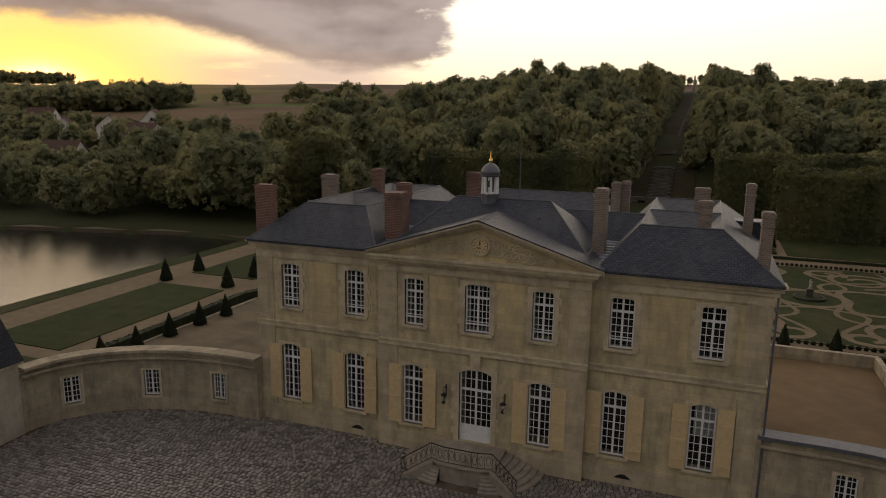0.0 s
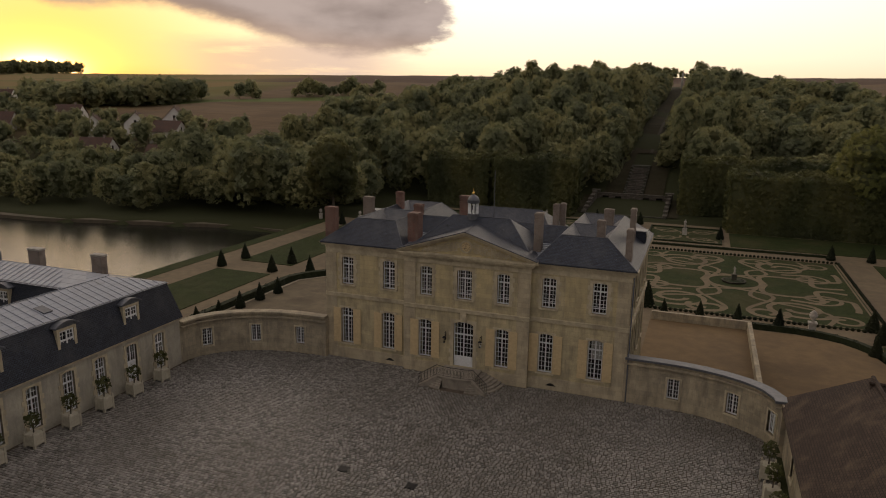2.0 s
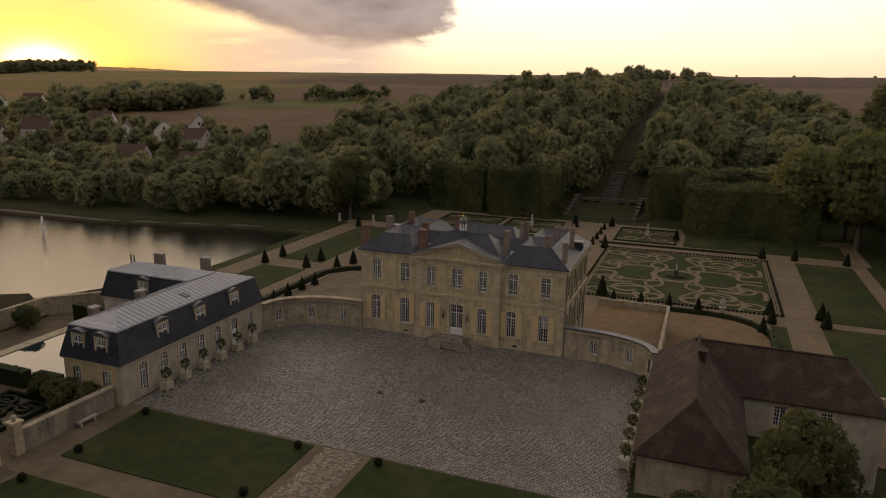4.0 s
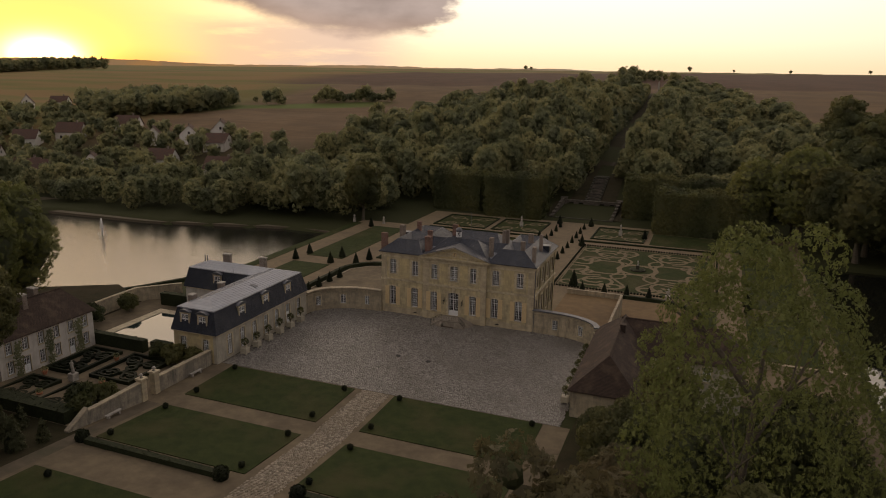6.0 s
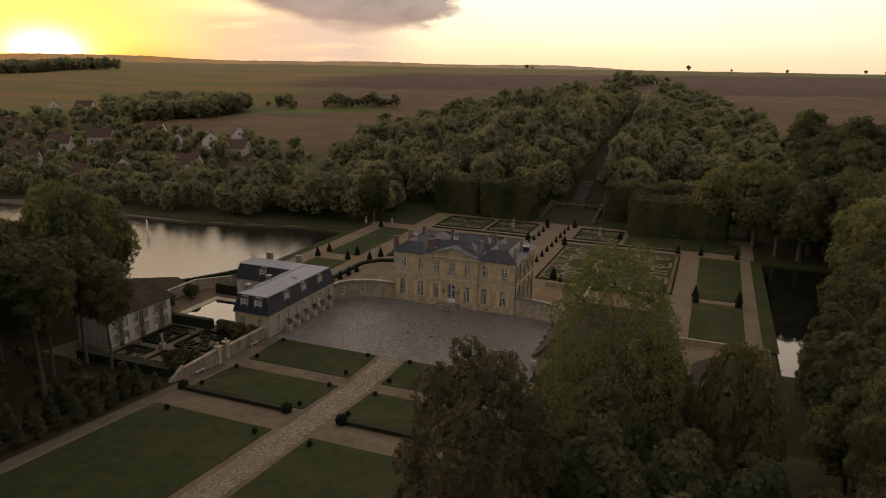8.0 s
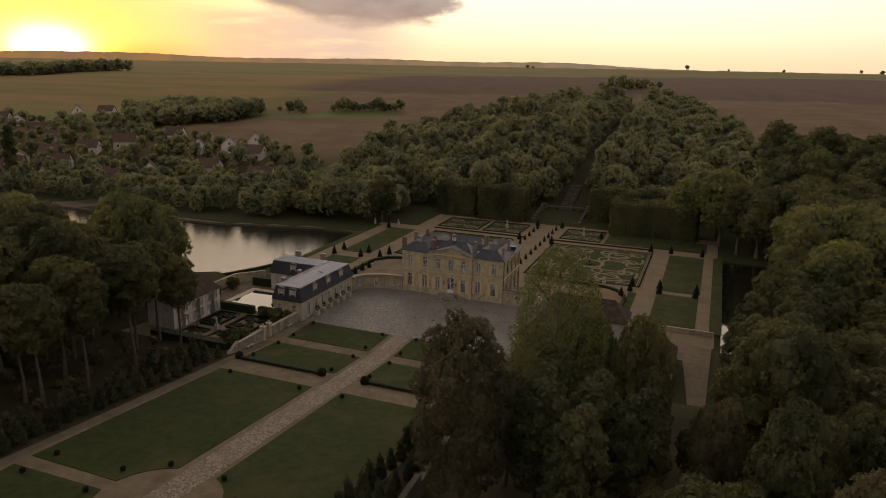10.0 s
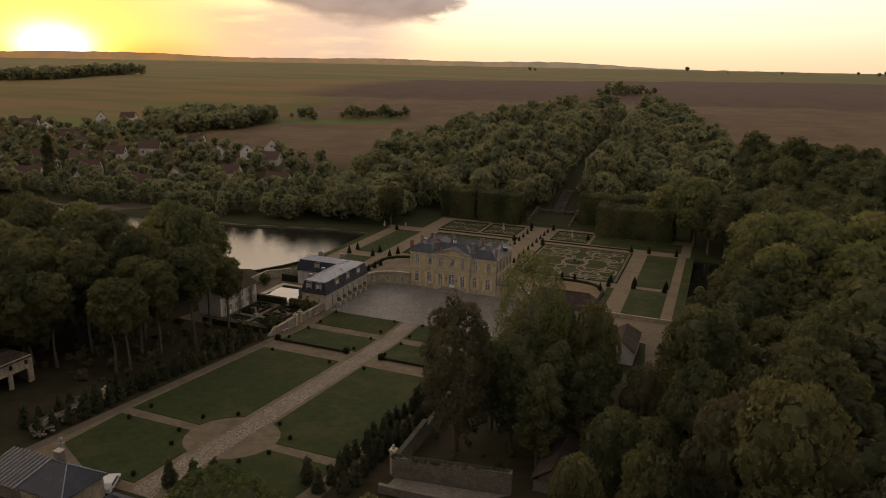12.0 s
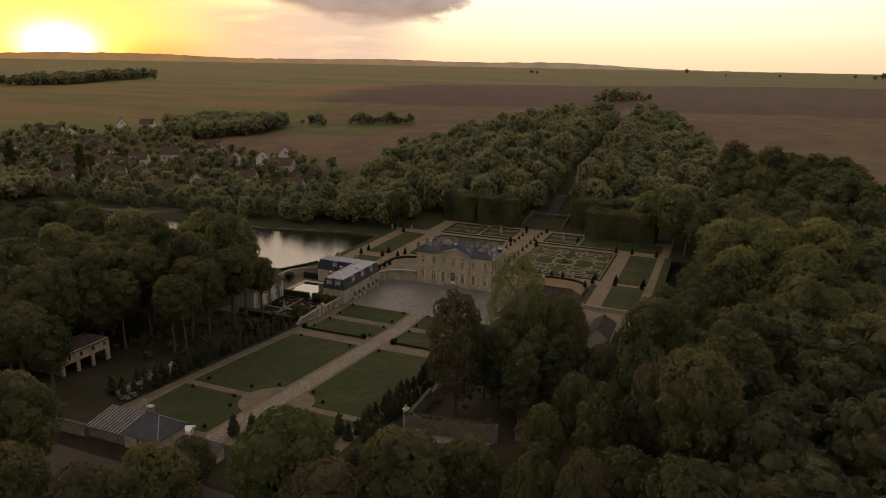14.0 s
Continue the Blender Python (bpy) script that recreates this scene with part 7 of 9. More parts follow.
for k_, x, y, w_, z_ in (("ash", 38.0, -63.5, 13.0, 31.0), ("oak_gate", 56.5, -92, 8.2, 20.4), ("lime_gate", 61.2, -101, 7.6, 21.6), ("oak_gate", 54, -104, 6.6, 20.2), ("oak_gate", 74.5, -97, 14, 29.5), ("rust_gate", 68.8, -94.5, 10, 26.2), ("rust_gate", 57.8, -74, 7, 19.3), ("oak_gate", 65, -78, 9.6, 22.1), ("oak_gate", 65.5, -59, 15.5, 23.8),
                         ("lime_gate", 79, -75, 15, 26.7), ("oak_gate", 80.5, -61, 11, 25.1), ("rust_gate", 84, -103, 9.5, 24.5), ("rust_gate", 63, -122, 7, 24.5), ("lime_gate", 56.5, -120, 7, 23), ("oak_gate", 74, -120, 11, 25), ("lime_gate", 68, -115, 8, 22), ("oak_gate", 60.5, -84, 7.5, 16), ("lime_gate", 71, -85, 9, 20), ("oak_gate", 66, -108, 9, 18), ("oak_gate", 53, -82, 5.5, 12.5), ("lime_gate", 57, -66, 7, 13.5), ("oak_gate", 73, -69, 10, 19),
                         ("lime_gate", 46, -60.5, 8.5, 18.5), ("oak_gate", 41.8, -56.5, 8.5, 20.5), ("oak_gate", 49, -63.8, 8.5, 24.0), ("lime_gate", 62, -42, 10, 12.0)):
    sized(k_, x, y, w_, z_, "trees east of the drive")
# west grove
for k_, x, y, w_, z_ in (("plane", -95, -35, 15, 23), ("oak", -109, -37, 14, 22.5), ("lime", -125, -42, 14, 21), ("oak", -141, -38, 15, 19), ("plane", -57.5, -35, 13, 25.2), ("lime", -158, -42, 15, 19), ("oak", -83, -44, 13, 22), ("lime", -133, -34, 13, 22), ("oak", -118, -34, 13, 23), ("lime", -88, -33, 12, 20.5), ("lime", -150, -36, 13, 20)):
    sized(k_, x, y, w_, z_, "trees of the west grove")
WEST = []
for x, y, k, sc in ((-35, -50.3, "tall", 0.82), (-40.2, -50, "tall", 0.92), (-33.4, -72.6, "tall", 0.9), (-33, -80.6, "tall", 0.85), (-52.5, -85.5, "oak", 1.0), (-56, -94.4, "lime", 1.1), (-53.5, -106.9, "lime", 0.95), (-46.5, -84.9, "tall", 0.9), (-34.5, -61.8, "tall", 1.04), (-40, -56, "tall", 0.98), (-45.5, -64.4, "tall", 1.05), (-51.5, -55.1, "tall", 1.0), (-55, -67.6, "lime", 1.15), (-39.5, -71.4, "tall", 0.95), (-48, -75.7, "tall", 1.05), (-57, -78.8, "lime", 1.2),
                    (-65.5, -68.9, "lime", 1.2), (-66, -83.7, "oak", 1.15), (-61.5, -55.1, "tall", 1.0), (-70.5, -52.6, "lime", 1.1), (-36, -81.2, "tall", 0.8), (-75, -68.2, "oak", 1.1), (-76.5, -81.8, "lime", 1.15), (-58, -42.1, "lime", 0.9), (-66, -41.6, "lime", 1.05),
                    (-73.5, -24.8, "plane", 0.92), (-78, -36, "oak", 1.0), (-87.5, -16.2, "plane", 0.82), (-61, -28, "plane", 0.98), (-118, -31, "oak", 0.9), (-101, -47, "lime", 1.1),
                    (-86, -61.2, "oak", 1.1), (-100, -56, "plane", 0.85), (-88, -78.8, "lime", 1.2), (-113, -58.6, "oak", 1.15), (-72, -93, "rust", 1.1), (-62, -106.4, "oak", 1.15), (-81, -93, "oak", 1.2), (-57, -120, "lime", 1.0), (-70, -120, "oak", 1.1)):
    WEST.append((k, x, y, sc))
grove(WEST, "trees of the west grove")
grove([("poplar", -246, 79, 1.1), ("poplar", -296, 76.4, 1.15), ("lime", -41, -108, 0.75), ("oak", -49.5, -107.5, 0.9), ("lime", -51.5, -87.4, 1.0), ("lime", -55, -98.7, 1.1)], "trees round the stable and village")
# rows of young trees along the lawns
for k in range(22):
    y = -52.5 - 2.55 * k
    tree("conifer", -24.6 - RT.uniform(0, 0.9), y, RT.uniform(0.7, 1.1), RT.uniform(0, 360), LB["conifer"], "young conifers west of the lawn")
    tree("conifer", -27.4 - RT.uniform(0, 2.2), y + 1.1, RT.uniform(0.75, 1.25), RT.uniform(0, 360), LB["conifer"], "young conifers west of the lawn")
for k in range(18):
    y = -57.0 - 2.6 * k
    tree("conifer", 20.2 + RT.uniform(-0.4, 0.4), y, RT.uniform(0.8, 1.15), RT.uniform(0, 360), LB["conifer"], "young conifers east of the lawn")
    tree("conifer", 23.0 + RT.uniform(-0.6, 0.6), y + 1.2, RT.uniform(0.7, 1.15), RT.uniform(0, 360), LB["conifer"], "young conifers east of the lawn")
for x, y in ((1.9, -108.4), (4.8, -107.2), (6.9, -105.6), (17.4, -99.8)):
    tree("conifer", x, y, 1.15, RT.uniform(0, 360), LB["conifer"], "young trees by the gate")

# single trees round the gardens
grove([("plane", 58.5, 101, 1.18), ("plane", 47.5, 106.5, 0.98), ("lime", -59.5, 84, 0.95), ("rust", 57.5, 110.9, 1.0), ("evergreen", 64, -23.1, 0.85), ("evergreen", 71, -12.7, 0.95), ("lime", 77.5, 1.1, 0.98), ("evergreen", 68, -33.5, 0.95), ("lime", 78, -25.4, 0.95), ("evergreen", 63, -42.1, 0.85), ("oak", 79.5, 45, 1.35), ("lime", 82, 53, 1.35), ("oak", 84.5, 62, 1.4), ("lime", 85.5, 71, 1.4), ("oak", 85, 80, 1.45), ("lime", 78, 88, 1.4), ("oak", 70, 89, 1.4), ("lime", 64, 91, 1.2), ("oak", 73, 97, 1.3), ("lime", 75.5, 24, 1.05), ("oak", 72, 14, 1.0), ("oak", 81, 97, 1.35), ("evergreen", 64, -9.2, 0.85), ("evergreen", 62, -16.2, 0.7), ("oak", 74.5, -2.3, 0.9), ("evergreen", 71, -21.9, 1.0), ("lime", 73.5, 9.1, 0.9), ("plane", 81, 16, 0.95), ("plane", 77, 34, 1.12), ("plane", 89, 46, 1.15), ("plane", 92, 31, 1.25), ("plane", 104, 34, 1.2), ("plane", 99, 18, 1.15)], "trees beside the garden")
for x, y, sc in ((-58.3, -16.2, 0.5), (-63.6, -15.8, 0.5), (-55.0, -8.0, 0.4), (-67.5, -14.0, 0.45)):
    tree("sapling", x, y, sc * 0.9, 0, LB["sapling"], "saplings on the pond bank")


def fountain_jet(x, y, z, h):
    """A slender plume of spray over the water."""
    rng = random.Random(3)
    f = thing("fountain_jet", "thin white water jet rising from the pond", "fountain", at=pose(x, y, z))
    part("plume", Shape().lathe([(0.10, 0.0), (0.13, h * 0.5), (0.22, h * 0.85), (0.12, h)], 8), "spray", f, smooth=True)
    s = Shape()
    for k in range(160):
        q, a = rng.random(), rng.uniform(0, 6.28)
        r, e = (0.25 + 1.1 * (1 - q)) * math.sqrt(rng.random()), rng.uniform(0.03, 0.07)
        c = (r * math.cos(a), r * math.sin(a), h * q * rng.uniform(0.7, 1.0))
        s.tube(c, (c[0], c[1], c[2] - 3 * e), e, e * 0.3, 4)
    tagged(part("droplets", s, "spray", f), kind="stuff")


fountain_jet(-114.4, 39.7, -5.6, 4.8)


# ---- woods ----
PROTO = []
for k in range(8):
    rg = np.random.default_rng(100 + k)
    R_, h_ = ((5.4, 13.5), (5.0, 14.5), (5.8, 13.0), (4.4, 16.0))[k % 4]
    lb_ = lobes_for(rg, R_, 1.0, h_, 11, (0.34, 0.56))
    PROTO.append((crown_quads(rg, lb_, 900, 1.04, (0.82, 1.06)), core_quads(rg, lb_[:6], 0.74, 7, 4)))
NEAR_PROTO = []
for k in range(6):
    rg = np.random.default_rng(120 + k)
    lb_ = lobes_for(rg, 5.4, 1.0, 14.0 + (k % 3), 16, (0.28, 0.50))
    NEAR_PROTO.append((crown_quads(rg, lb_, 1750, 0.74, (0.80, 1.08)), core_quads(rg, lb_[:9], 0.74, 7, 4)))
FAR_PROTO = []
for k in range(4):
    rg = np.random.default_rng(140 + k)
    lb_ = lobes_for(rg, 5.2, 0.5, 12.0, 5, (0.42, 0.65))
    FAR_PROTO.append((crown_quads(rg, lb_, 180, 2.05, (0.80, 1.06)), core_quads(rg, lb_[:4], 0.76, 6, 4)))


def wood(name, label, spots, mat, protos=None, seed=1, tall=None):
    """One woodland of many crowns."""
    rng = np.random.default_rng(seed)
    A, B = [], []
    P = protos or PROTO
    for x, y, sc in spots:
        q, c = P[rng.integers(len(P))]
        a = rng.uniform(0, 6.28)
        sz = sc * rng.uniform(0.82, 1.12) * (tall(x, y) if tall else 1.0)
        Rm = np.array([[math.cos(a), -math.sin(a), 0], [math.sin(a), math.cos(a), 0], [0, 0, 1]]) * sc
        Rm[2, 2] = sz
        off = np.array([x, y, float(land_height(x, y)) - 0.5 - max(0.0, sc - 1.0) * 2.0 + rng.uniform(-1.2, 1.2)])
        A.append(q @ Rm.T + off)
        B.append(c @ Rm.T + off)
    ob = new(name, quads_mesh(name, np.concatenate(A), mat, np.concatenate(B), "leaf_under"))
    return tagged(ob, label, "woodland", kind="stuff")


def inside(poly, x, y):
    c = False
    n = len(poly)
    for i in range(n):
        (xa, ya), (xb, yb) = poly[i], poly[(i + 1) % n]
        if (ya > y) != (yb > y) and x < (xb - xa) * (y - ya) / (yb - ya) + xa:
            c = not c
    return c


def spots_in(poly, step, seed, sc=(0.8, 1.25), avoid=None):
    rng = random.Random(seed)
    xs, ys = [p[0] for p in poly], [p[1] for p in poly]
    out = []
    y = min(ys)
    r = 0
    while y < max(ys):
        x = min(xs) + (step / 2 if r % 2 else 0)
        while x < max(xs):
            px, py = x + rng.uniform(-0.36, 0.36) * step, y + rng.uniform(-0.36, 0.36) * step
            if inside(poly, px, py) and not (avoid and avoid(px, py)):
                out.append((px, py, rng.uniform(*sc)))
            x += step
        y += step * 0.87
        r += 1
    return out


def crest(x, y):
    """Tree heights by zone, set to fit the skyline in the camera's view."""
    k = float(np.interp(y, [150, 230, 300, 350], [1.15, 1.08, 0.98, 0.80]))
    return k * (0.8 if x > 25 else 1.0) * (0.85 if x < -75 else 1.0)


WEST_WOOD = spots_in([(-7.5, 133), (-44, 118.2), (-64, 110.2), (-112, 111.7), (-108, 194.2), (-92, 267.9), (-62, 353.2), (-7, 388)], 8.4, 5, (0.85, 1.25))
wood("wood_west_hill", "dense dark mixed wood on the hillside", WEST_WOOD, "leaf_hazed", seed=5, tall=crest)
wood("avenue_trees", "straight rows of clipped trees along the ride", [(sx * 6.6, 154 + 5.4 * k, 0.66 + 0.05 * math.sin(k * 2.3 + sx)) for k in range(40) for sx in (-1, 1)], "leaf_hazed", FAR_PROTO, 31)
wood("wood_east_hill", "dense dark mixed wood on the hillside", spots_in([(8.5, 138.2), (46, 133), (71, 125.2), (77, 187.4), (65, 258.6), (46, 329.8), (36, 380.7), (7.5, 388)], 8.6, 6, (0.8, 1.2)), "leaf_hazed", seed=6, tall=crest)
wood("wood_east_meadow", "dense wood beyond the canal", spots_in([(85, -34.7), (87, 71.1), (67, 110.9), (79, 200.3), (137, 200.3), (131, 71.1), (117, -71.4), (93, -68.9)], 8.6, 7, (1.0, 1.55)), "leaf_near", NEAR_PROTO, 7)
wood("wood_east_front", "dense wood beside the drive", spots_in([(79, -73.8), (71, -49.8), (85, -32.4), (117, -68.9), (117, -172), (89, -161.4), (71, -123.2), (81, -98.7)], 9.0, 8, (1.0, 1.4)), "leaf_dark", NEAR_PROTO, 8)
wood("wood_far_bank", "trees along the far bank of the pond", [(x, y, s * (0.66 if x < -112 else 1.0)) for x, y, s in spots_in([(-60, 77), (-100, 70), (-200, 64), (-270, 60), (-280, 90), (-180, 108), (-112, 126), (-60, 108)], 7.6, 9, (0.7, 1.3))], "leaf_hazed", seed=9)


def village_gap(x, y):
    return any(abs(x - hx) < 6 and -8 < y - hy < 5 for hx, hy, *_ in HOUSES)


HOUSES = [(-209, 161.9, -52, 1), (-192, 166.4, -55, 1), (-183, 177.8, -57, 1), (-169, 157.3, 13, 0), (-122, 132.2, 7, 0), (-146, 130, 11, 0), (-222, 106, 24, 1), (-300, 124.3, -39, 1), (-336, 112.9, 35, 1), (-378, 141.4, -35, 1),
          (-288, 79.8, 34, 1), (-279, 93.5, 32, 0), (-286, 110.6, 31, 0), (-273, 147.1, 26, 1), (-252, 102.6, -42, 1), (-293, 139.1, 29, 0), (-268, 123.1, 28, 0), (-348, 95.8, 37, 1), (-381, 189.2, -39, 1), (-400, 191.5, 33, 0),
          (-368, 225.7, -42, 1), (-348, 232.6, 26, 1), (-242, 180.1, 20, 1), (-207, 100.3, 23, 0), (-208, 124.3, -49, 1), (-181, 135.7, 16, 1), (-320, 134.5, 31, 0), (-312, 159.6, 28, 1), (-338, 171, 30, 0), (-258, 159.6, 23, 0)]
wood("trees_village", "garden trees among the village houses", spots_in([(-110, 127.7), (-150, 109.4), (-280, 95.8), (-300, 23.5), (-420, 11.4), (-430, 195), (-330, 212), (-240, 182), (-150, 168), (-118, 148.2)], 9.6, 10, (0.5, 0.85), village_gap), "leaf_hazed", FAR_PROTO, 10)
wood("trees_west_pond", "trees beyond the west end of the pond", spots_in([(-258, 73), (-262, -71.4), (-330, -106.4), (-430, 0), (-420, 35.9), (-300, 75.2)], 9.0, 11, (0.9, 1.2)), "leaf_hazed", FAR_PROTO, 11)
wood("trees_west_far", "trees beside the west grove", spots_in([(-98, -68.9), (-132, -56), (-180, -71.4), (-240, -83.7), (-240, -172), (-70, -172), (-62, -127.4), (-84, -108.6)], 8.8, 14, (1.1, 1.5)), "leaf_hazed", FAR_PROTO, 14)
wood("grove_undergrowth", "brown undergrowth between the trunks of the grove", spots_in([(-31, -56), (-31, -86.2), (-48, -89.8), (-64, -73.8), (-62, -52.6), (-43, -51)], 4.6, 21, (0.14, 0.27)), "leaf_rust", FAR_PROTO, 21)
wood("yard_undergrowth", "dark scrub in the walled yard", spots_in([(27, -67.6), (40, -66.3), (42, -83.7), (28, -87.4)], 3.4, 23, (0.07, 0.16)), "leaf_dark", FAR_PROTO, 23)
wood("field_copse", "strip of dark trees between the fields", spots_in([(-264, 200.6), (-241, 257.6), (-248, 280.4), (-300, 271.3), (-332, 234.8), (-305, 205.2)], 6.6, 12, (0.9, 1.2)), "leaf_hazed", FAR_PROTO, 12)
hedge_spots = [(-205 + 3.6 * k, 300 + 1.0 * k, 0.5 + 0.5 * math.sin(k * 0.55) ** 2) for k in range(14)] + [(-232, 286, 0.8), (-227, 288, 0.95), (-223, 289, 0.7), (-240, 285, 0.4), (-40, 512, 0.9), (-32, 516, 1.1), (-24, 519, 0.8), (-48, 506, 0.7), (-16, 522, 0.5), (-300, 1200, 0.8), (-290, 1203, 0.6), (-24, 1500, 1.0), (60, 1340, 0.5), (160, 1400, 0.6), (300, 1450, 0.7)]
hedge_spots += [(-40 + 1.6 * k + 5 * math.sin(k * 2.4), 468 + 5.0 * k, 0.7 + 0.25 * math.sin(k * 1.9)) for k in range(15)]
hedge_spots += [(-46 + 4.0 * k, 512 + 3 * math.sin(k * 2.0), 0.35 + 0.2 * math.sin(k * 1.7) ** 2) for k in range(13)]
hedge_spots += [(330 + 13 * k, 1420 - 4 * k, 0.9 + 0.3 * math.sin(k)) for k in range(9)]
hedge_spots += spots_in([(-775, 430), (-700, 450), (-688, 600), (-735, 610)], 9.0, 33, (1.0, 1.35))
wood("field_trees", "scattered trees and hedges on the fields", hedge_spots, "leaf_hazed", FAR_PROTO, 13)


# ---- clipped plants ----
def clipped(rings, n, seed, wob=0.05):
    rng = random.Random(seed)
    s = Shape().lathe(rings, n)
    s.v = [(x * (1 + rng.uniform(-wob, wob)), y * (1 + rng.uniform(-wob, wob)), z + rng.uniform(-wob, wob) * 0.5) for x, y, z in s.v]
    return s


def leafy(shape_rings, n_leaf, size, seed):
    rng = np.random.default_rng(seed)
    zs = np.array([z for r, z in shape_rings])
    rs = np.array([r for r, z in shape_rings])
    z = rng.uniform(zs[0], zs[-1], n_leaf * 2)
    r = np.interp(z, zs, rs)
    keep = rng.uniform(0, rs.max(), len(z)) < r + 0.1
    z, r = z[keep][:n_leaf], r[keep][:n_leaf]
    a = rng.uniform(0, 6.283, len(z))
    pos = np.stack([r * np.cos(a), r * np.sin(a), z], 1)
    nor = np.stack([np.cos(a), np.sin(a), np.full(len(a), 0.35)], 1)
    return leaf_quads(rng, pos, nor, size, 0.6)


CONE_R = [(0.62, 0.05), (0.72, 0.2), (0.62, 0.6), (0.42, 1.3), (0.2, 2.0), (0.04, 2.5)]
BALL_R = [(0.2, 0.02), (0.42, 0.18), (0.5, 0.45), (0.42, 0.75), (0.2, 0.92), (0.04, 0.96)]
CONE_CORE, CONE_LEAF = clipped([(r * 0.95, z) for r, z in CONE_R], 12, 1).mesh("body", "yew", True), quads_mesh("sprays", leafy(CONE_R, 420, 0.14, 2), "yew")
BALL_CORE, BALL_LEAF = clipped([(r * 0.95, z) for r, z in BALL_R], 12, 3).mesh("body", "yew", True), quads_mesh("sprays", leafy(BALL_R, 260, 0.12, 4), "yew")


def topiary(kind, x, y, z, sc, group):
    if kind == "cone":
        t = thing("topiary_cone", "dark clipped yew cone", "topiary", group, pose(x, y, z) @ Matrix.Diagonal((sc, sc, sc * RT.uniform(0.95, 1.1), 1)))
        part("body", CONE_CORE, None, t), part("sprays", CONE_LEAF, None, t)
    else:
        t = thing("topiary_ball", "dark clipped box ball", "topiary", group, pose(x, y, z) @ Matrix.Diagonal((sc, sc, sc, 1)))
        part("body", BALL_CORE, None, t), part("sprays", BALL_LEAF, None, t)


# balls at the lawn corners
for x0, y0, x1, y1 in LAWNS:
    for x in (x0 + 1.0, x1 - 1.0):
        for y in (y0 + 0.9, y1 - 0.9):
            topiary("ball", x, y, 0.07 + float(rise(y)), 0.66, "box balls on the front lawns")
for sx in (-1, 1):
    for x, y in ((3.9, -58.4), (18.0, -57.6), (4.0, -86.8), (8.2, -90.2), (18.3, -90.8), (8.2, -95.6), (18.2, -95.6), (6.0, -99.6), (4.2, -108.6)):
        topiary("ball", sx * x, y, 0.07 + float(rise(y)), 0.68, "box balls on the front lawns")
    topiary("ball", sx * 4.1, -51.2, 0.75, 1.5, "large box balls by the drive")
topiary("ball", -21.4, -50.8, 0.7, 1.4, "large box balls by the drive")
# west garden cones
for x, y, sc in ((-52.6, 36.8, 1.05), (-52.4, 42.6, 1.05), (-43.5, 37.0, 1.1), (-43.6, 42.6, 1.1), (-37.6, 38.2, 1.05), (-36.8, 43.2, 1.05), (-53.0, 76.4, 1.05)):
    topiary("cone", x, y, GARDEN, sc, "yew cones of the west garden")
for x, y in ((-34.3, 24.8), (-34.7, 21.4), (-34.9, 17.6), (-34.7, 13.4), (-35.1, 10.0)):
    topiary("cone", x, y, -3.6, 0.86, "yew cones on the west terrace")
# east garden cones
for x, y, sc in ((11.1, 41.9, 1.3), (13.4, 39.0, 0.75), (17.7, 39.6, 0.8), (22.1, 39.8, 0.8), (26.5, 37.6, 1.0), (37.0, 41.6, 1.1), (37.0, 36.9, 1.0), (35.4, 31.4, 1.0), (44.2, 41.6, 1.15), (44.4, 37.6, 1.1), (53.5, 41.4, 1.1), (53.4, 37.6, 1.1), (38.2, 82.0, 1.1), (44.4, 82.6, 1.0), (53.8, 82.2, 1.0), (20.6, 93.0, 1.05), (6.4, 78.0, 1.15), (4.6, 103.6, 1.1), (-4.6, 103.6, 1.1), (-5.2, 80.0, 1.1)):
    topiary("cone", x, y, GARDEN, sc, "yew cones of the east garden")
for sx in (-1, 1):
    for k in range(9):
        topiary("cone", sx * 3.4, 50.0 + 6.1 * k, GARDEN, 0.72, "yew cones along the garden axis")


def hedge(label, pts, w, h, z, mat="box", closed=False, group="", seed=3):
    """A clipped hedge along a line: a solid with leafy skin."""
    hd = thing("hedge", label, "hedge", group)
    part("body", Shape().ribbon(pts, w, z, closed, h), mat, hd)
    rng = np.random.default_rng(seed)
    P, N = [], []
    q = pts + [pts[0]] if closed else pts
    for (ax, ay), (bx, by) in zip(q, q[1:]):
        L = math.hypot(bx - ax, by - ay)
        n = int(L * (w + 2 * h) * 14)
        if n < 1:
            continue
        t = rng.uniform(0, 1, n)
        dx, dy = (bx - ax) / L, (by - ay) / L
        side = rng.choice([-1, 0, 1], n, p=[h / (w + 2 * h), w / (w + 2 * h), h / (w + 2 * h)])
        off = np.where(side == 0, rng.uniform(-0.5, 0.5, n) * w, side * w / 2)
        zz = np.where(side == 0, z + h, z + rng.uniform(0, 1, n) * h)
        P.append(np.stack([ax + (bx - ax) * t - dy * off, ay + (by - ay) * t + dx * off, zz], 1))
        N.append(np.stack([-dy * side, dx * side, (side == 0) * 1.0 + 0.2], 1))
    if P:
        part("sprays", quads_mesh("sprays", leaf_quads(rng, np.concatenate(P), np.concatenate(N), 0.16, 0.5), "yew"), None, hd)
    return hd


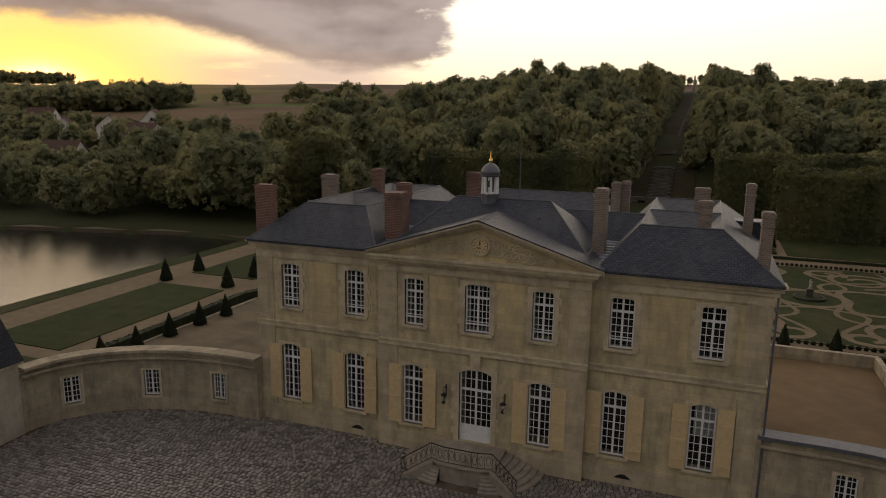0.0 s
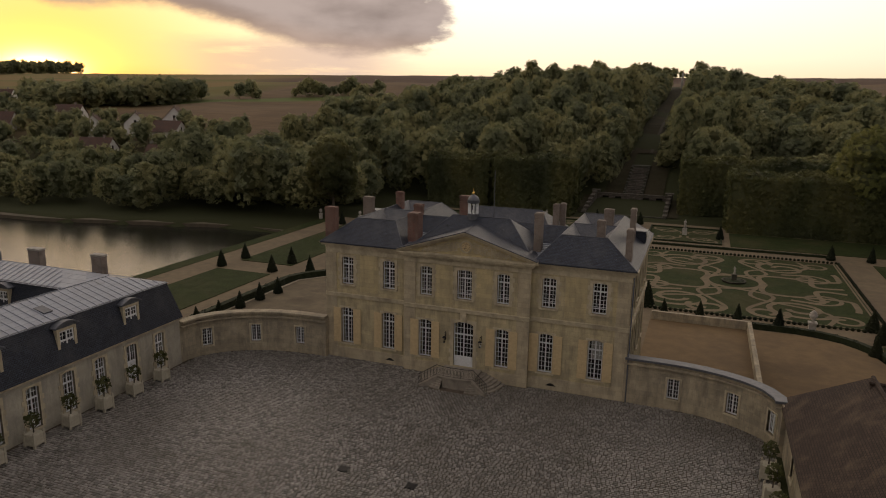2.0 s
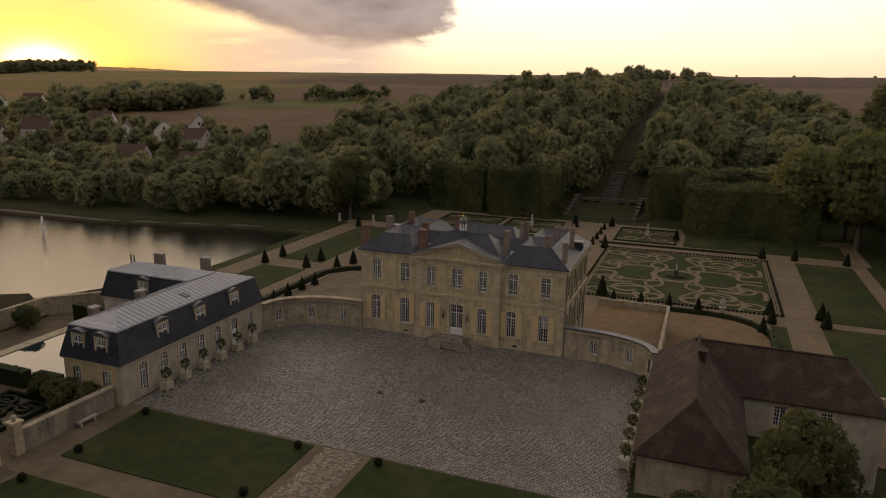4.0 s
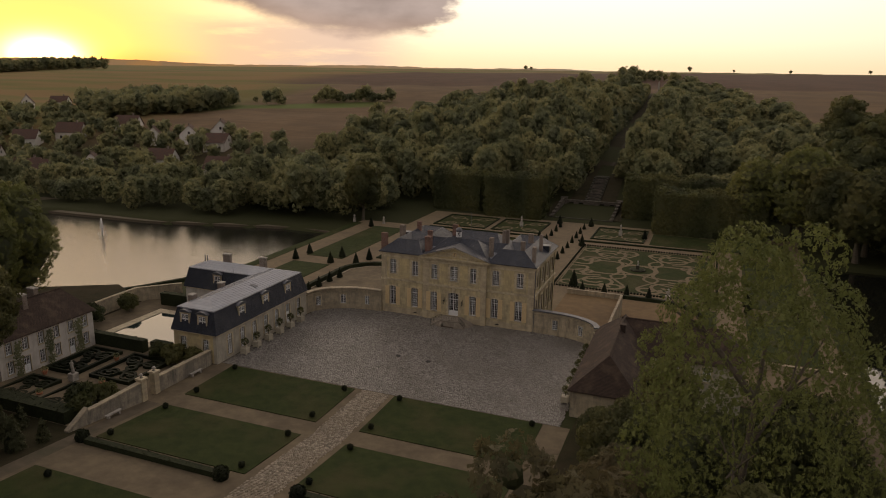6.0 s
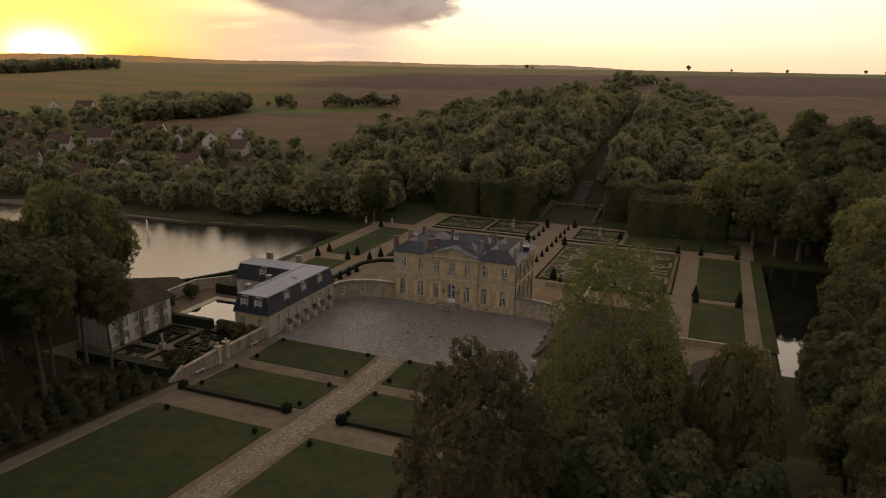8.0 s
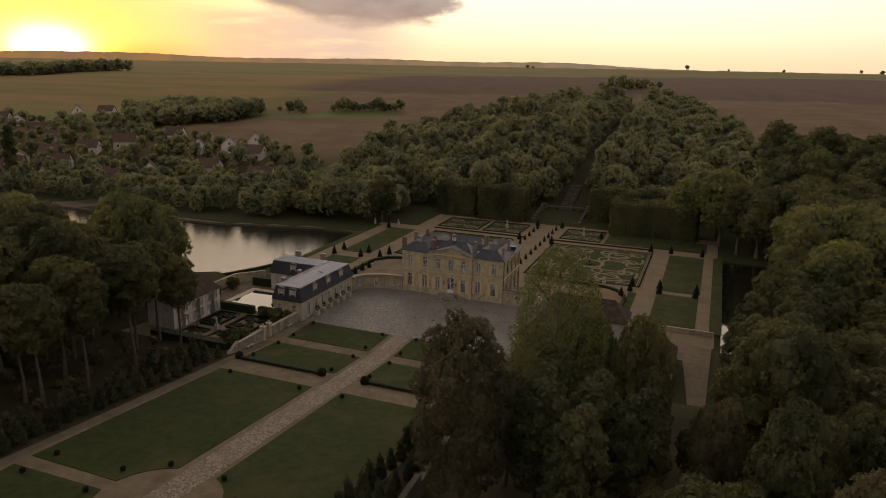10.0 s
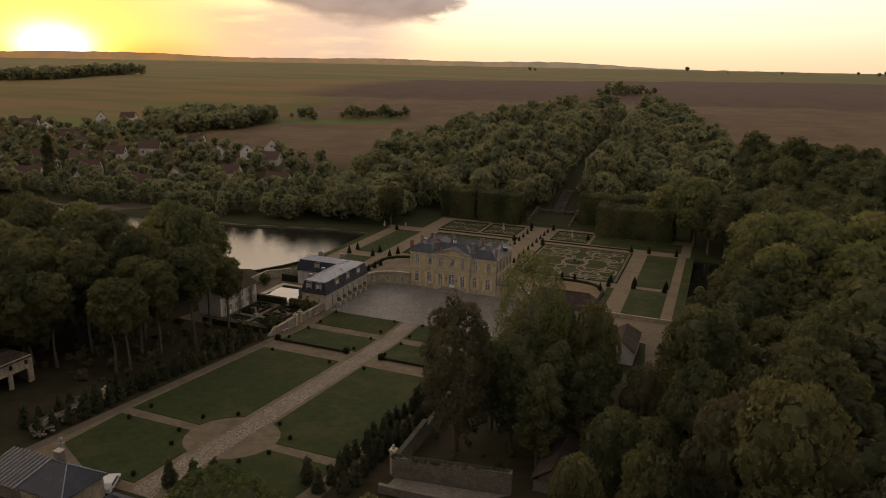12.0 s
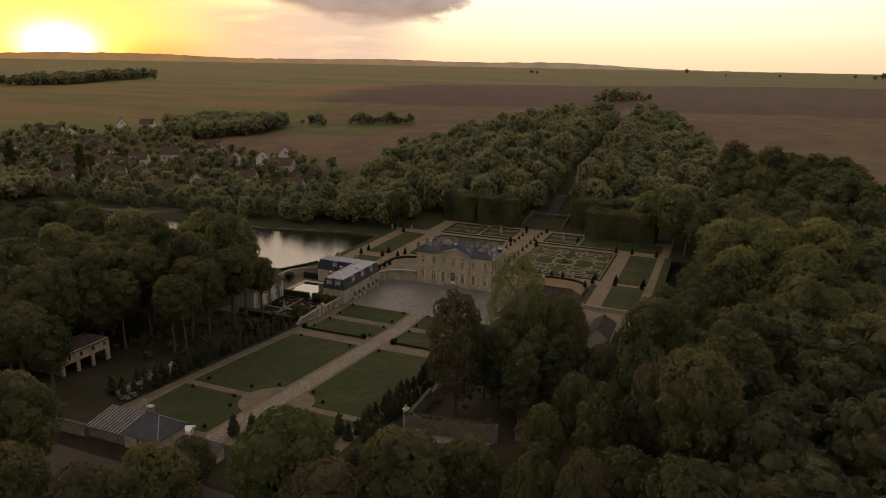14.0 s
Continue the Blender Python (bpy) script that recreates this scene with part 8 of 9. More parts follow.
hedge("low dark clipped hedge before the lawn", [(-20.6, -51.0), (-4.6, -51.0)], 0.7, 0.6, 0.88)
hedge("low dark clipped hedge before the lawn", [(4.6, -51.0), (20.4, -51.0)], 0.7, 0.6, 0.88)
hedge("low curved hedge on the west terrace edge", [(-36.5, 7.0), (-36.5, 29.0)] + arc(-28.4, 29.0, 8.2, 8.4, 178, 95, 10) + [(-14, 37.6)], 0.8, 1.6, GARDEN, seed=5)
hedge("low curved hedge below the east terrace", [(20.5, 37.2), (28.4, 37.2)] + arc(28.4, 28.4, 8.2, 8.6, 86, 0, 8) + [(36.5, 18)], 0.7, 0.7, GARDEN, seed=6)
hedge("clipped hedge screening the pool", [(-44.5, -28.6), (-34.4, -28.6)], 1.0, 1.7, 0.0, seed=7)
hedge("clipped hedge beside the pool", [(-33.0, -28.6), (-30.0, -28.6)], 1.0, 1.9, 0.0, seed=8)
hedge("tall hedge along the pool garden wall", [(-47.0, -11.4), (-42.0, -11.2)], 1.2, 2.0, 0.0, seed=9)
hedge("broad dark hedge closing the knot garden", [(-43.5, -48.0), (-26.0, -48.0)], 1.8, 1.9, 0.2, seed=10)
hedge("low hedge by the pond bank", [(-70.4, -0.6), (-66.4, 5.6), (-63.2, 12.0), (-60.8, 18.4)], 0.8, 0.95, -4.7, seed=11)
hedge("dark low hedge at the end of the parterre", [(4.5, 83.4), (38.0, 83.8)], 0.5, 0.4, GARDEN, seed=12)
hedge("dark low hedge at the end of the parterre", [(-4.5, 83.4), (-38.0, 83.8)], 0.5, 0.4, GARDEN, seed=13)
for x, y, sc in ((-27.6, -30.6, 1.5), (-31.0, -29.8, 1.2), (-26.4, -43.0, 1.4), (-27.6, -45.0, 1.6), (-26.2, -46.6, 1.3), (-49.5, -23.5, 1.7), (-48.4, -28.6, 1.6), (-25.6, -29.6, 1.2), (-49.2, -16.5, 1.5)):
    tree("shrub", x, y, sc, RT.uniform(0, 360), LB["shrub"], "shrubs in the side garden", name="shrub", z=float(rise(y)))


def bosquet(x0, y0, x1, y1, h, z, seed):
    """A tall block of trees clipped like a hedge."""
    rng = np.random.default_rng(seed)
    b = thing("clipped_bosquet", "tall clipped block of hornbeams", "hedge", "clipped bosquets")
    nx, ny, nz = max(3, int((x1 - x0) / 2)), max(3, int((y1 - y0) / 2)), 5
    s = Shape().box(x0 + 0.3, y0 + 0.3, z - 0.2, x1 - 0.3, y1 - 0.3, z + h - 0.5)
    part("body", s, "leaf_under", b)
    W, D = x1 - x0, y1 - y0
    tot = W * D + 2 * (W + D) * h
    n = int(tot * 9.0)
    f = rng.choice(5, n, p=np.array([W * D, W * h, W * h, D * h, D * h]) / tot)
    u, v = rng.uniform(0, 1, n), rng.uniform(0, 1, n)
    px = np.where(f == 0, x0 + u * W, np.where(f < 3, x0 + u * W, np.where(f == 3, x0, x1)))
    py = np.where(f == 0, y0 + v * D, np.where(f == 1, y0, np.where(f == 2, y1, y0 + u * D)))
    bump_ = 0.55 * np.sin(px * 1.3 + seed) * np.sin(py * 1.1) + 0.45 * np.sin(px * 0.5 + seed)
    pz = np.where(f == 0, z + h + bump_, z + v * h)
    nrm = np.stack([(f == 4) * 1.0 - (f == 3), (f == 2) * 1.0 - (f == 1), (f == 0) * 1.0 + 0.15], 1)
    side_wave = 0.3 * np.sin(px * 0.9 + py * 0.9)
    pos = np.stack([px, py, pz], 1) + nrm * (side_wave + rng.normal(0, 0.18, n))[:, None]
    part("sprays", quads_mesh("sprays", leaf_quads(rng, pos, nrm, 0.62, 0.45), "leaf_near"), None, b)


bosquet(21.8, 101.0, 51.0, 112.0, 11.6, GARDEN, 21)
bosquet(11.8, 117.0, 46.0, 128.0, 12.4, GARDEN + 0.6, 22)
bosquet(-29.0, 106.0, -11.0, 117.0, 12.6, GARDEN, 23)
bosquet(-47.0, 110.0, -31.5, 119.5, 12.0, GARDEN, 24)


# ---- embroidered parterre ----
def spiral(cx, cy, r0, r1, a0, turns, n=26):
    return [(cx + (r0 + (r1 - r0) * k / n) * math.cos(a0 + turns * 6.283 * k / n), cy + (r0 + (r1 - r0) * k / n) * math.sin(a0 + turns * 6.283 * k / n)) for k in range(n + 1)]


def scurve(p, q, bend, n=18):
    (ax, ay), (bx, by) = p, q
    dx, dy = bx - ax, by - ay
    return [(ax + dx * k / n - dy * bend * math.sin(2 * math.pi * k / n), ay + dy * k / n + dx * bend * math.sin(2 * math.pi * k / n)) for k in range(n + 1)]


def parterre():
    p = thing("parterre", "embroidered lawn with gravel scrolls round a fountain", "parterre", kind="structure")
    x0, y0, x1, y1, z = 7.4, 41.4, 38.4, 78.6, GARDEN
    cx, cy = 22.2, 59.6
    kx, ky = 15.2 / 11.2, 18.4 / 14.9
    part("turf", Shape().prism(rect(x0, y0, x1, y1), z - 0.05, z + 0.05), "lawn", p)
    base = [spiral(5.6, 9.6, 3.4, 1.0, 0.4, 1.4), spiral(8.0, 4.6, 2.3, 0.7, 2.2, -1.3), spiral(2.6, 12.2, 2.0, 0.6, -0.6, 1.3), spiral(9.2, 12.4, 1.7, 0.6, 3.6, 1.2),
            scurve((3.2, 0.0), (10.8, 8.6), 0.24), scurve((0.0, 3.4), (4.6, 14.2), -0.22), scurve((10.9, 1.2), (5.2, 6.0), 0.25), scurve((2.2, 2.4), (7.6, 14.4), 0.16)]
    for sx in (-1, 1):
        for sy in (-1, 1):
            s = Shape()
            for i, c in enumerate(base):
                pts = [(cx + sx * kx * min(max(a, -0.2), 11.0), cy + sy * ky * min(max(b, -0.2), 14.7)) for a, b in c]
                s.ribbon(pts, 0.6 if i % 2 else 0.8, z + 0.062 + 0.0015 * i)
            part("gravel_scrolls", s, "sand", p)
    ringp = arc(cx, cy, 3.9, 3.9, 0, 360, 30)[:-1]
    part("gravel_ring", Shape().ribbon(ringp, 0.9, z + 0.085, True), "sand", p)
    part("gravel_border", Shape().ribbon(rect(x0 + 0.3, y0 + 0.3, x1 - 0.3, y1 - 0.3), 0.35, z + 0.08, True), "sand", p)
    for (ax, ay), (bx, by) in zip(rect(x0 - 0.5, y0 - 0.5, x1 + 0.5, y1 + 0.5), rect(x0 - 0.5, y0 - 0.5, x1 + 0.5, y1 + 0.5)[1:] + [(x0 - 0.5, y0 - 0.5)]):
        n = int(math.hypot(bx - ax, by - ay) / 0.62)
        s = Shape()
        rr = random.Random(n)
        for k in range(n):
            qx, qy = ax + (bx - ax) * (k + 0.5) / n, ay + (by - ay) * (k + 0.5) / n
            e = 0.24 * rr.uniform(0.8, 1.15)
            s.lathe([(e * 0.8, z), (e, z + 0.14), (e * 0.85, z + 0.3), (e * 0.3, z + 0.38)], 6, (qx, qy))
        ob = part("clump_edging", s, "yew", p, "row of small dark clipped clumps")
        tagged(ob, kind="stuff")
    f = thing("garden_fountain", "dark stone basin with a figure on a pedestal", "fountain", at=pose(cx, cy, z))
    part("basin", Shape().lathe([(1.6, 0.05), (1.75, 0.3), (1.5, 0.3), (1.45, 0.1)], 24, cap=False), "dark_stone", f)
    # made-up green disc replaces the water, which would mirror the bright sky
    part("basin_planting", Shape().lathe([(1.46, 0.18), (1.3, 0.32), (0.4, 0.36)], 24), "box", f, "dark green disc in place of the basin water")
    part("pedestal", Shape().box(-0.35, -0.35, 0.05, 0.35, 0.35, 1.1).box(-0.42, -0.42, 1.1, 0.42, 0.42, 1.2), "dark_stone", f)
    statue(cx, cy, z + 1.2, 1.2, "weathered pale stone garden figure")


def statue(x, y, z, h, label):
    s = Shape().lathe([(0.26 * h / 1.7, 0), (0.2 * h / 1.7, 0.3 * h), (0.17 * h / 1.7, 0.55 * h), (0.24 * h / 1.7, 0.72 * h), (0.2 * h / 1.7, 0.82 * h), (0.06 * h / 1.7, 0.86 * h), (0.11 * h / 1.7, 0.93 * h), (0.03 * h / 1.7, h)], 10)
    s.v = [(a * 1.1 + 0.05 * math.sin(c * 4), b * 0.85, c) for a, b, c in s.v]
    return solid("garden_statue", s, "statue_stone", label, "statue", "garden statues", "", True, pose(x, y, z))


parterre()


def small_parterre(x0, y0, x1, y1, z):
    p = thing("small_parterre", "small lawn compartment with gravel scrolls", "parterre", "small parterres", kind="structure")
    cx, cy = (x0 + x1) / 2, (y0 + y1) / 2
    part("turf", Shape().prism(rect(x0, y0, x1, y1), z - 0.05, z + 0.05), "lawn", p)
    w, h = (x1 - x0) / 2, (y1 - y0) / 2
    s = Shape()
    for sx in (-1, 1):
        for sy in (-1, 1):
            for i, c in enumerate((spiral(w * 0.55, h * 0.5, h * 0.36, h * 0.1, 0.3, 1.2), scurve((w * 0.1, h * 0.15), (w * 0.9, h * 0.85), 0.18))):
                s.ribbon([(cx + sx * a, cy + sy * b) for a, b in c], 0.5, z + 0.06 + 0.002 * i)
    part("gravel_scrolls", s, "sand", p)
    part("box_edging", Shape().ribbon(rect(x0 - 0.2, y0 - 0.2, x1 + 0.2, y1 + 0.2), 0.4, z, True, 0.3), "box", p)


small_parterre(7.4, 87.5, 20.6, 102.5, GARDEN)
small_parterre(-20.6, 87.5, -7.4, 102.5, GARDEN)
small_parterre(-38.0, 87.5, -23.0, 102.5, GARDEN)
small_parterre(-35.6, 45.4, -7.4, 78.6, GARDEN)
sheet("lawn", rect(22.4, 86.6, 55.0, 100.4), GARDEN + 0.08, "lawn", "strip of shaded lawn before the clipped trees", "lawn", "", 0.1, "garden lawns")
for x in (-14.0, 14.0):
    q_ = solid("pedestal_block", round_edges(Shape().box(-0.45, -0.45, 0, 0.45, 0.45, 1.3).mesh("pedestal_block", "statue_stone"), 0.04), None, "square stone pedestal in the parterre", "pedestal", "garden pedestals", at=pose(x, 95.0, GARDEN + 0.05))
    statue(x, 95.0, GARDEN + 1.35, 1.8, "pale stone figure on a pedestal")
urn(30.0, 37.4, GARDEN, 3.0, "large stone urn on a pale pedestal by the parterre")
urn(13.4, 2.6, -1.5, 1.8, "stone ornament on the terrace wall")
urn(-60.5, 80.5, GARDEN, 2.2)
urn(-51.5, 81.5, GARDEN, 2.2)


# ---- cascade ----
def cascade():
    c = thing("garden_cascade", "stone water stairs climbing the wooded slope", "cascade", kind="structure")
    part("basin_water", Shape().box(-8.6, 112.6, -4.7, 8.6, 131.0, -4.3), "basin_water", c)
    for sx in (-1, 1):
        a, b = sorted((sx * 8.6, sx * 9.6))
        s = Shape()
        for k in range(6):
            s.box(a, 112.0 + 3.2 * k, -4.7, b, 115.2 + 3.2 * k, -3.7 + 0.5 * k)
        part("basin_wall", s, "cascade_stone", c)
    part("basin_kerb", Shape().box(-9.6, 111.4, -4.7, 9.6, 112.0, -4.0), "dark_stone", c)
    gw = part("grotto_wall", wall_shape(-9.6, 9.6, -4.7, -1.7, [(x - 0.8, x + 0.8, -4.4, -2.5) for x in (-6.6, -3.4, 3.4, 6.6)], 0.9), "cascade_stone", c, at=pose(0, 131.0, 0))
    # near-black sheet added to give the niches their shade
    part("grotto_back", Shape().box(-9.0, 131.95, -4.7, 9.0, 132.15, -1.9), "dark", c)
    part("wall_coping", Shape().box(-9.8, 130.8, -1.7, 9.8, 132.3, -1.48), "dark_stone", gw)
    for sx in (-1, 1):
        part("grotto_pier", Shape().box(sx * 9.0 - 0.9, 130.4, -4.7, sx * 9.0 + 0.9, 132.4, -1.2).box(sx * 9.0 - 1.05, 130.25, -1.2, sx * 9.0 + 1.05, 132.5, -1.0), "cascade_stone", c)
    n = 9
    for k in range(n):
        y = 132.4 + 2.1 * k
        z = -1.9 + 0.63 * k
        st = part("cascade_step", Shape().box(-1.9, y, z - 2.2, 1.9, y + 2.1, z).box(-1.9, y, z, 1.9, y + 0.55, z + 0.14), "cascade_stone", c)
        part("step_water", Shape().box(-1.9, y + 0.55, z, 1.9, y + 2.1, z + 0.08), "water", st)
        for sx in (-1, 1):
            a, b = sorted((sx * 1.9, sx * 2.5))
            part("cascade_kerb", Shape().box(a, y, z - 2.2, b, y + 2.1, z + 0.4), "dark_stone", c)
    part("upper_basin", Shape().prism([(2.6 * math.cos(q * 0.5236), 153.4 + 2.2 * math.sin(q * 0.5236)) for q in range(12)], 1.0, 3.6), "dark_stone", c)
    s, track = Shape(), Shape()
    ys = [112, 117, 122, 127, 130, 132, 134, 138, 142, 146, 150, 155, 160, 167]
    for sx in (-1, 1):
        for ya, yb in zip(ys, ys[1:]):
            za, zb = float(land_height(0, ya)) + 0.2, float(land_height(0, yb)) + 0.2
            xa, xb = sorted((sx * 2.5, sx * 7.4)) if ya > 131 else sorted((sx * 9.6, sx * 12.0))
            s.face((xa, ya, za), (xb, ya, za), (xb, yb, zb), (xa, yb, zb))
    for ya, yb in zip([167 + 5 * k for k in range(42)], [172 + 5 * k for k in range(42)]):
        za, zb = float(land_height(0, ya)) + 0.25, float(land_height(0, yb)) + 0.25
        s.face((-5.0, ya, za), (5.0, ya, za), (5.0, yb, zb), (-5.0, yb, zb))
        track.face((0.9, ya, za + 0.05), (1.8, ya, za + 0.05), (1.8, yb, zb + 0.05), (0.9, yb, zb + 0.05))
    part("side_walks", s, "rough_grass", c, "dark grassy ride between the woods")
    part("worn_track", track, "dirt", c, "worn earth track along the ride")


cascade()
solid("obelisk", Shape().prism(rect(-1.1, -1.1, 1.1, 1.1), 0, 1.6).add(Shape().face((-0.7, -0.7, 1.6), (0.7, -0.7, 1.6), (0.42, -0.42, 11.5), (-0.42, -0.42, 11.5)).face((0.7, -0.7, 1.6), (0.7, 0.7, 1.6), (0.42, 0.42, 11.5), (0.42, -0.42, 11.5)).face((0.7, 0.7, 1.6), (-0.7, 0.7, 1.6), (-0.42, 0.42, 11.5), (0.42, 0.42, 11.5)).face((-0.7, 0.7, 1.6), (-0.7, -0.7, 1.6), (-0.42, -0.42, 11.5), (-0.42, 0.42, 11.5)).face((-0.42, -0.42, 11.5), (0.42, -0.42, 11.5), (0, 0, 12.6)).face((0.42, -0.42, 11.5), (0.42, 0.42, 11.5), (0, 0, 12.6)).face((0.42, 0.42, 11.5), (-0.42, 0.42, 11.5), (0, 0, 12.6)).face((-0.42, 0.42, 11.5), (-0.42, -0.42, 11.5), (0, 0, 12.6))), "statue_stone", "tall stone obelisk at the end of the avenue", "obelisk", at=pose(0.7, 366.0, float(land_height(0.7, 366.0)) - 3.0))


# ---- knot garden ----
def knot_garden():
    for i, (x0, y0, x1, y1) in enumerate(((-41.4, -38.0, -36.8, -30.6), (-34.6, -37.6, -28.6, -30.4), (-41.0, -46.2, -36.6, -40.4), (-34.4, -46.0, -28.0, -40.2))):
        k = thing("knot_bed", "dark clipped box scrolls in gravel", "parterre", "knot garden beds")
        part("border", Shape().ribbon(rect(x0, y0, x1, y1), 0.5, 0.0, True, 0.45), "yew", k)
        cx, cy, w, h = (x0 + x1) / 2, (y0 + y1) / 2, (x1 - x0) / 2, (y1 - y0) / 2
        for sx in (-1, 1):
            for sy in (-1, 1):
                s = Shape()
                for c in (spiral(w * 0.5, h * 0.5, h * 0.36, h * 0.08, 0.5, 1.3, 16), scurve((w * 0.05, h * 0.1), (w * 0.85, h * 0.85), 0.2, 10)):
                    s.ribbon([(cx + sx * a, cy + sy * b) for a, b in c], 0.34, 0.0, False, 0.36)
                part("scroll", s, "yew", k)
        part("ring", Shape().ribbon(arc(cx, cy, w * 0.2, w * 0.2, 0, 360, 14)[:-1], 0.34, 0.0, True, 0.37), "yew", k)
    solid("pedestal_block", round_edges(Shape().box(-0.45, -0.45, 0, 0.45, 0.45, 1.0).mesh("pedestal_block", "statue_stone"), 0.04), None, "square stone pedestal in the knot garden", "pedestal", "garden pedestals", at=pose(-35.7, -39.2, 0))
    statue(-35.7, -39.2, 1.0, 1.7, "pale stone figure in the knot garden")
    for x, y in ((-35.7, -32.4), (-35.6, -44.0), (-40.5, -39.2), (-31.4, -38.9)):
        u = thing("flower_pot", "round terracotta pot with a low plant", "pot", "terracotta pots", pose(x, y, 0))
        part("pot", Shape().lathe([(0.22, 0), (0.34, 0.45), (0.38, 0.5), (0.3, 0.5)], 12), "terracotta", u)
        part("plant", quads_mesh("plant", leafy([(0.2, 0.45), (0.42, 0.7), (0.2, 1.0)], 90, 0.16, 31), "leaf_hazed"), None, u)


knot_garden()


# ---- planters in the court ----
def planter_thing():
    p = thing("planter_box", "cream square planter with a dark clipped shrub", "planter", "orangery planters")
    part("box", round_edges(Shape().box(-0.46, -0.46, 0.12, 0.46, 0.46, 0.92).mesh("box", "planter"), 0.02), None, p)
    for x in (-0.42, 0.42):
        for y in (-0.42, 0.42):
            part("corner_post", Shape().box(x - 0.07, y - 0.07, 0, x + 0.07, y + 0.07, 1.0).lathe([(0.05, 1.0), (0.075, 1.06), (0.02, 1.13)], 8, (x, y)), "planter", p)
    for z in (0.18, 0.78):
        part("rail", Shape().box(-0.48, -0.485, z, 0.48, -0.46, z + 0.09).box(-0.48, 0.46, z, 0.48, 0.485, z + 0.09).box(0.46, -0.46, z, 0.485, 0.46, z + 0.09).box(-0.485, -0.46, z, -0.46, 0.46, z + 0.09), "planter", p)
    part("soil", Shape().box(-0.44, -0.44, 0.8, 0.44, 0.44, 0.9), "joint", p)
    part("stem", Shape().tube((0, 0, 0.85), (0.02, 0.03, 1.5), 0.05, 0.04, 6), "bark", p)
    rng = np.random.default_rng(50)
    lb = lobes_for(rng, 0.55, 1.3, 2.35, 8)
    part("foliage", quads_mesh("foliage", crown_quads(rng, lb, 420, 0.22, (0.6, 1.15)), "leaf_near"), None, p)
    return p


first_ = planter_thing()
first_.matrix_basis = turned(-21.6, -23.9, 0.03, 0) @ Matrix.Diagonal((0.95, 0.95, 0.98, 1))
for y in (-21.2, -18.4, -15.6, -12.8, -10.0):
    copy_thing(first_, turned(-21.6, y, 0.03, RT.uniform(-8, 8)) @ Matrix.Diagonal((0.95, 0.95, RT.uniform(0.92, 1.1), 1)))
for y in (-7.8, -10.6, -13.4, -16.1, -18.8, -21.5):
    copy_thing(first_, turned(21.8, y, 0.03, RT.uniform(-8, 8)) @ Matrix.Diagonal((0.95, 0.95, RT.uniform(0.92, 1.1), 1)))
for x, y in ((-2.14, -16.4), (2.4, -16.6)):
    solid("drain_cover", Shape().box(-0.3, -0.3, 0, 0.3, 0.3, 0.075).box(-0.2, -0.2, 0.075, 0.2, 0.2, 0.08), "iron", "dark iron drain cover among the cobbles", "drain", "drain covers", at=pose(x, y, 0))
bench_ = solid("stone_bench", Shape().box(-1.0, -0.22, 0.38, 1.0, 0.22, 0.48).box(-0.8, -0.18, 0, -0.6, 0.18, 0.38).box(0.6, -0.18, 0, 0.8, 0.18, 0.38), "statue_stone", "low stone bench against the garden wall", "bench", "stone benches", at=turned(-23.1, -32.0, 0, 88))
copy_thing(bench_, turned(-23.3, -45.0, float(rise(-45.0)), 87))


# ---- a parked car by the lodge ----
def car(x, y, z, r):
    c = thing("parked_car", "small white parked hatchback car", "car", at=turned(x, y, z, r))
    prof = [(-2.0, 0.35), (2.0, 0.35), (2.05, 0.75), (1.2, 0.92), (0.55, 1.42), (-1.3, 1.45), (-1.95, 0.95)]
    part("body", round_edges(Shape().slab(prof, -0.85, 0.85).mesh("body", "car_paint"), 0.08), None, c)
    part("windscreen", Shape().slab([(1.12, 0.97), (0.56, 1.38), (0.5, 1.36), (1.05, 0.95)], -0.7, 0.7).moved(pose(0.03, 0, 0.03)), "glass", c)
    for s in (-1, 1):
        a, b = sorted((s * 0.855, s * 0.865))
        part("side_window", Shape().slab([(0.95, 0.98), (0.5, 1.34), (-1.2, 1.36), (-1.55, 0.98)], a, b), "dark", c)
        for wx in (-1.25, 1.3):
            w = part("wheel", Shape().lathe([(0.32, -0.1), (0.32, 0.1)], 16).moved(pose(wx, s * 0.78, 0.32, 90)), "tyre", c)
            part("rim", Shape().lathe([(0.2, -0.11), (0.2, 0.11)], 12).moved(pose(wx, s * 0.78, 0.32, 90)), "lead", w)
        part("headlight", Shape().box(1.9, s * 0.6 - 0.15, 0.62, 2.07, s * 0.6 + 0.15, 0.74), "glass", c)


car(-4.6, -112.2, float(rise(-112.2)), 118)


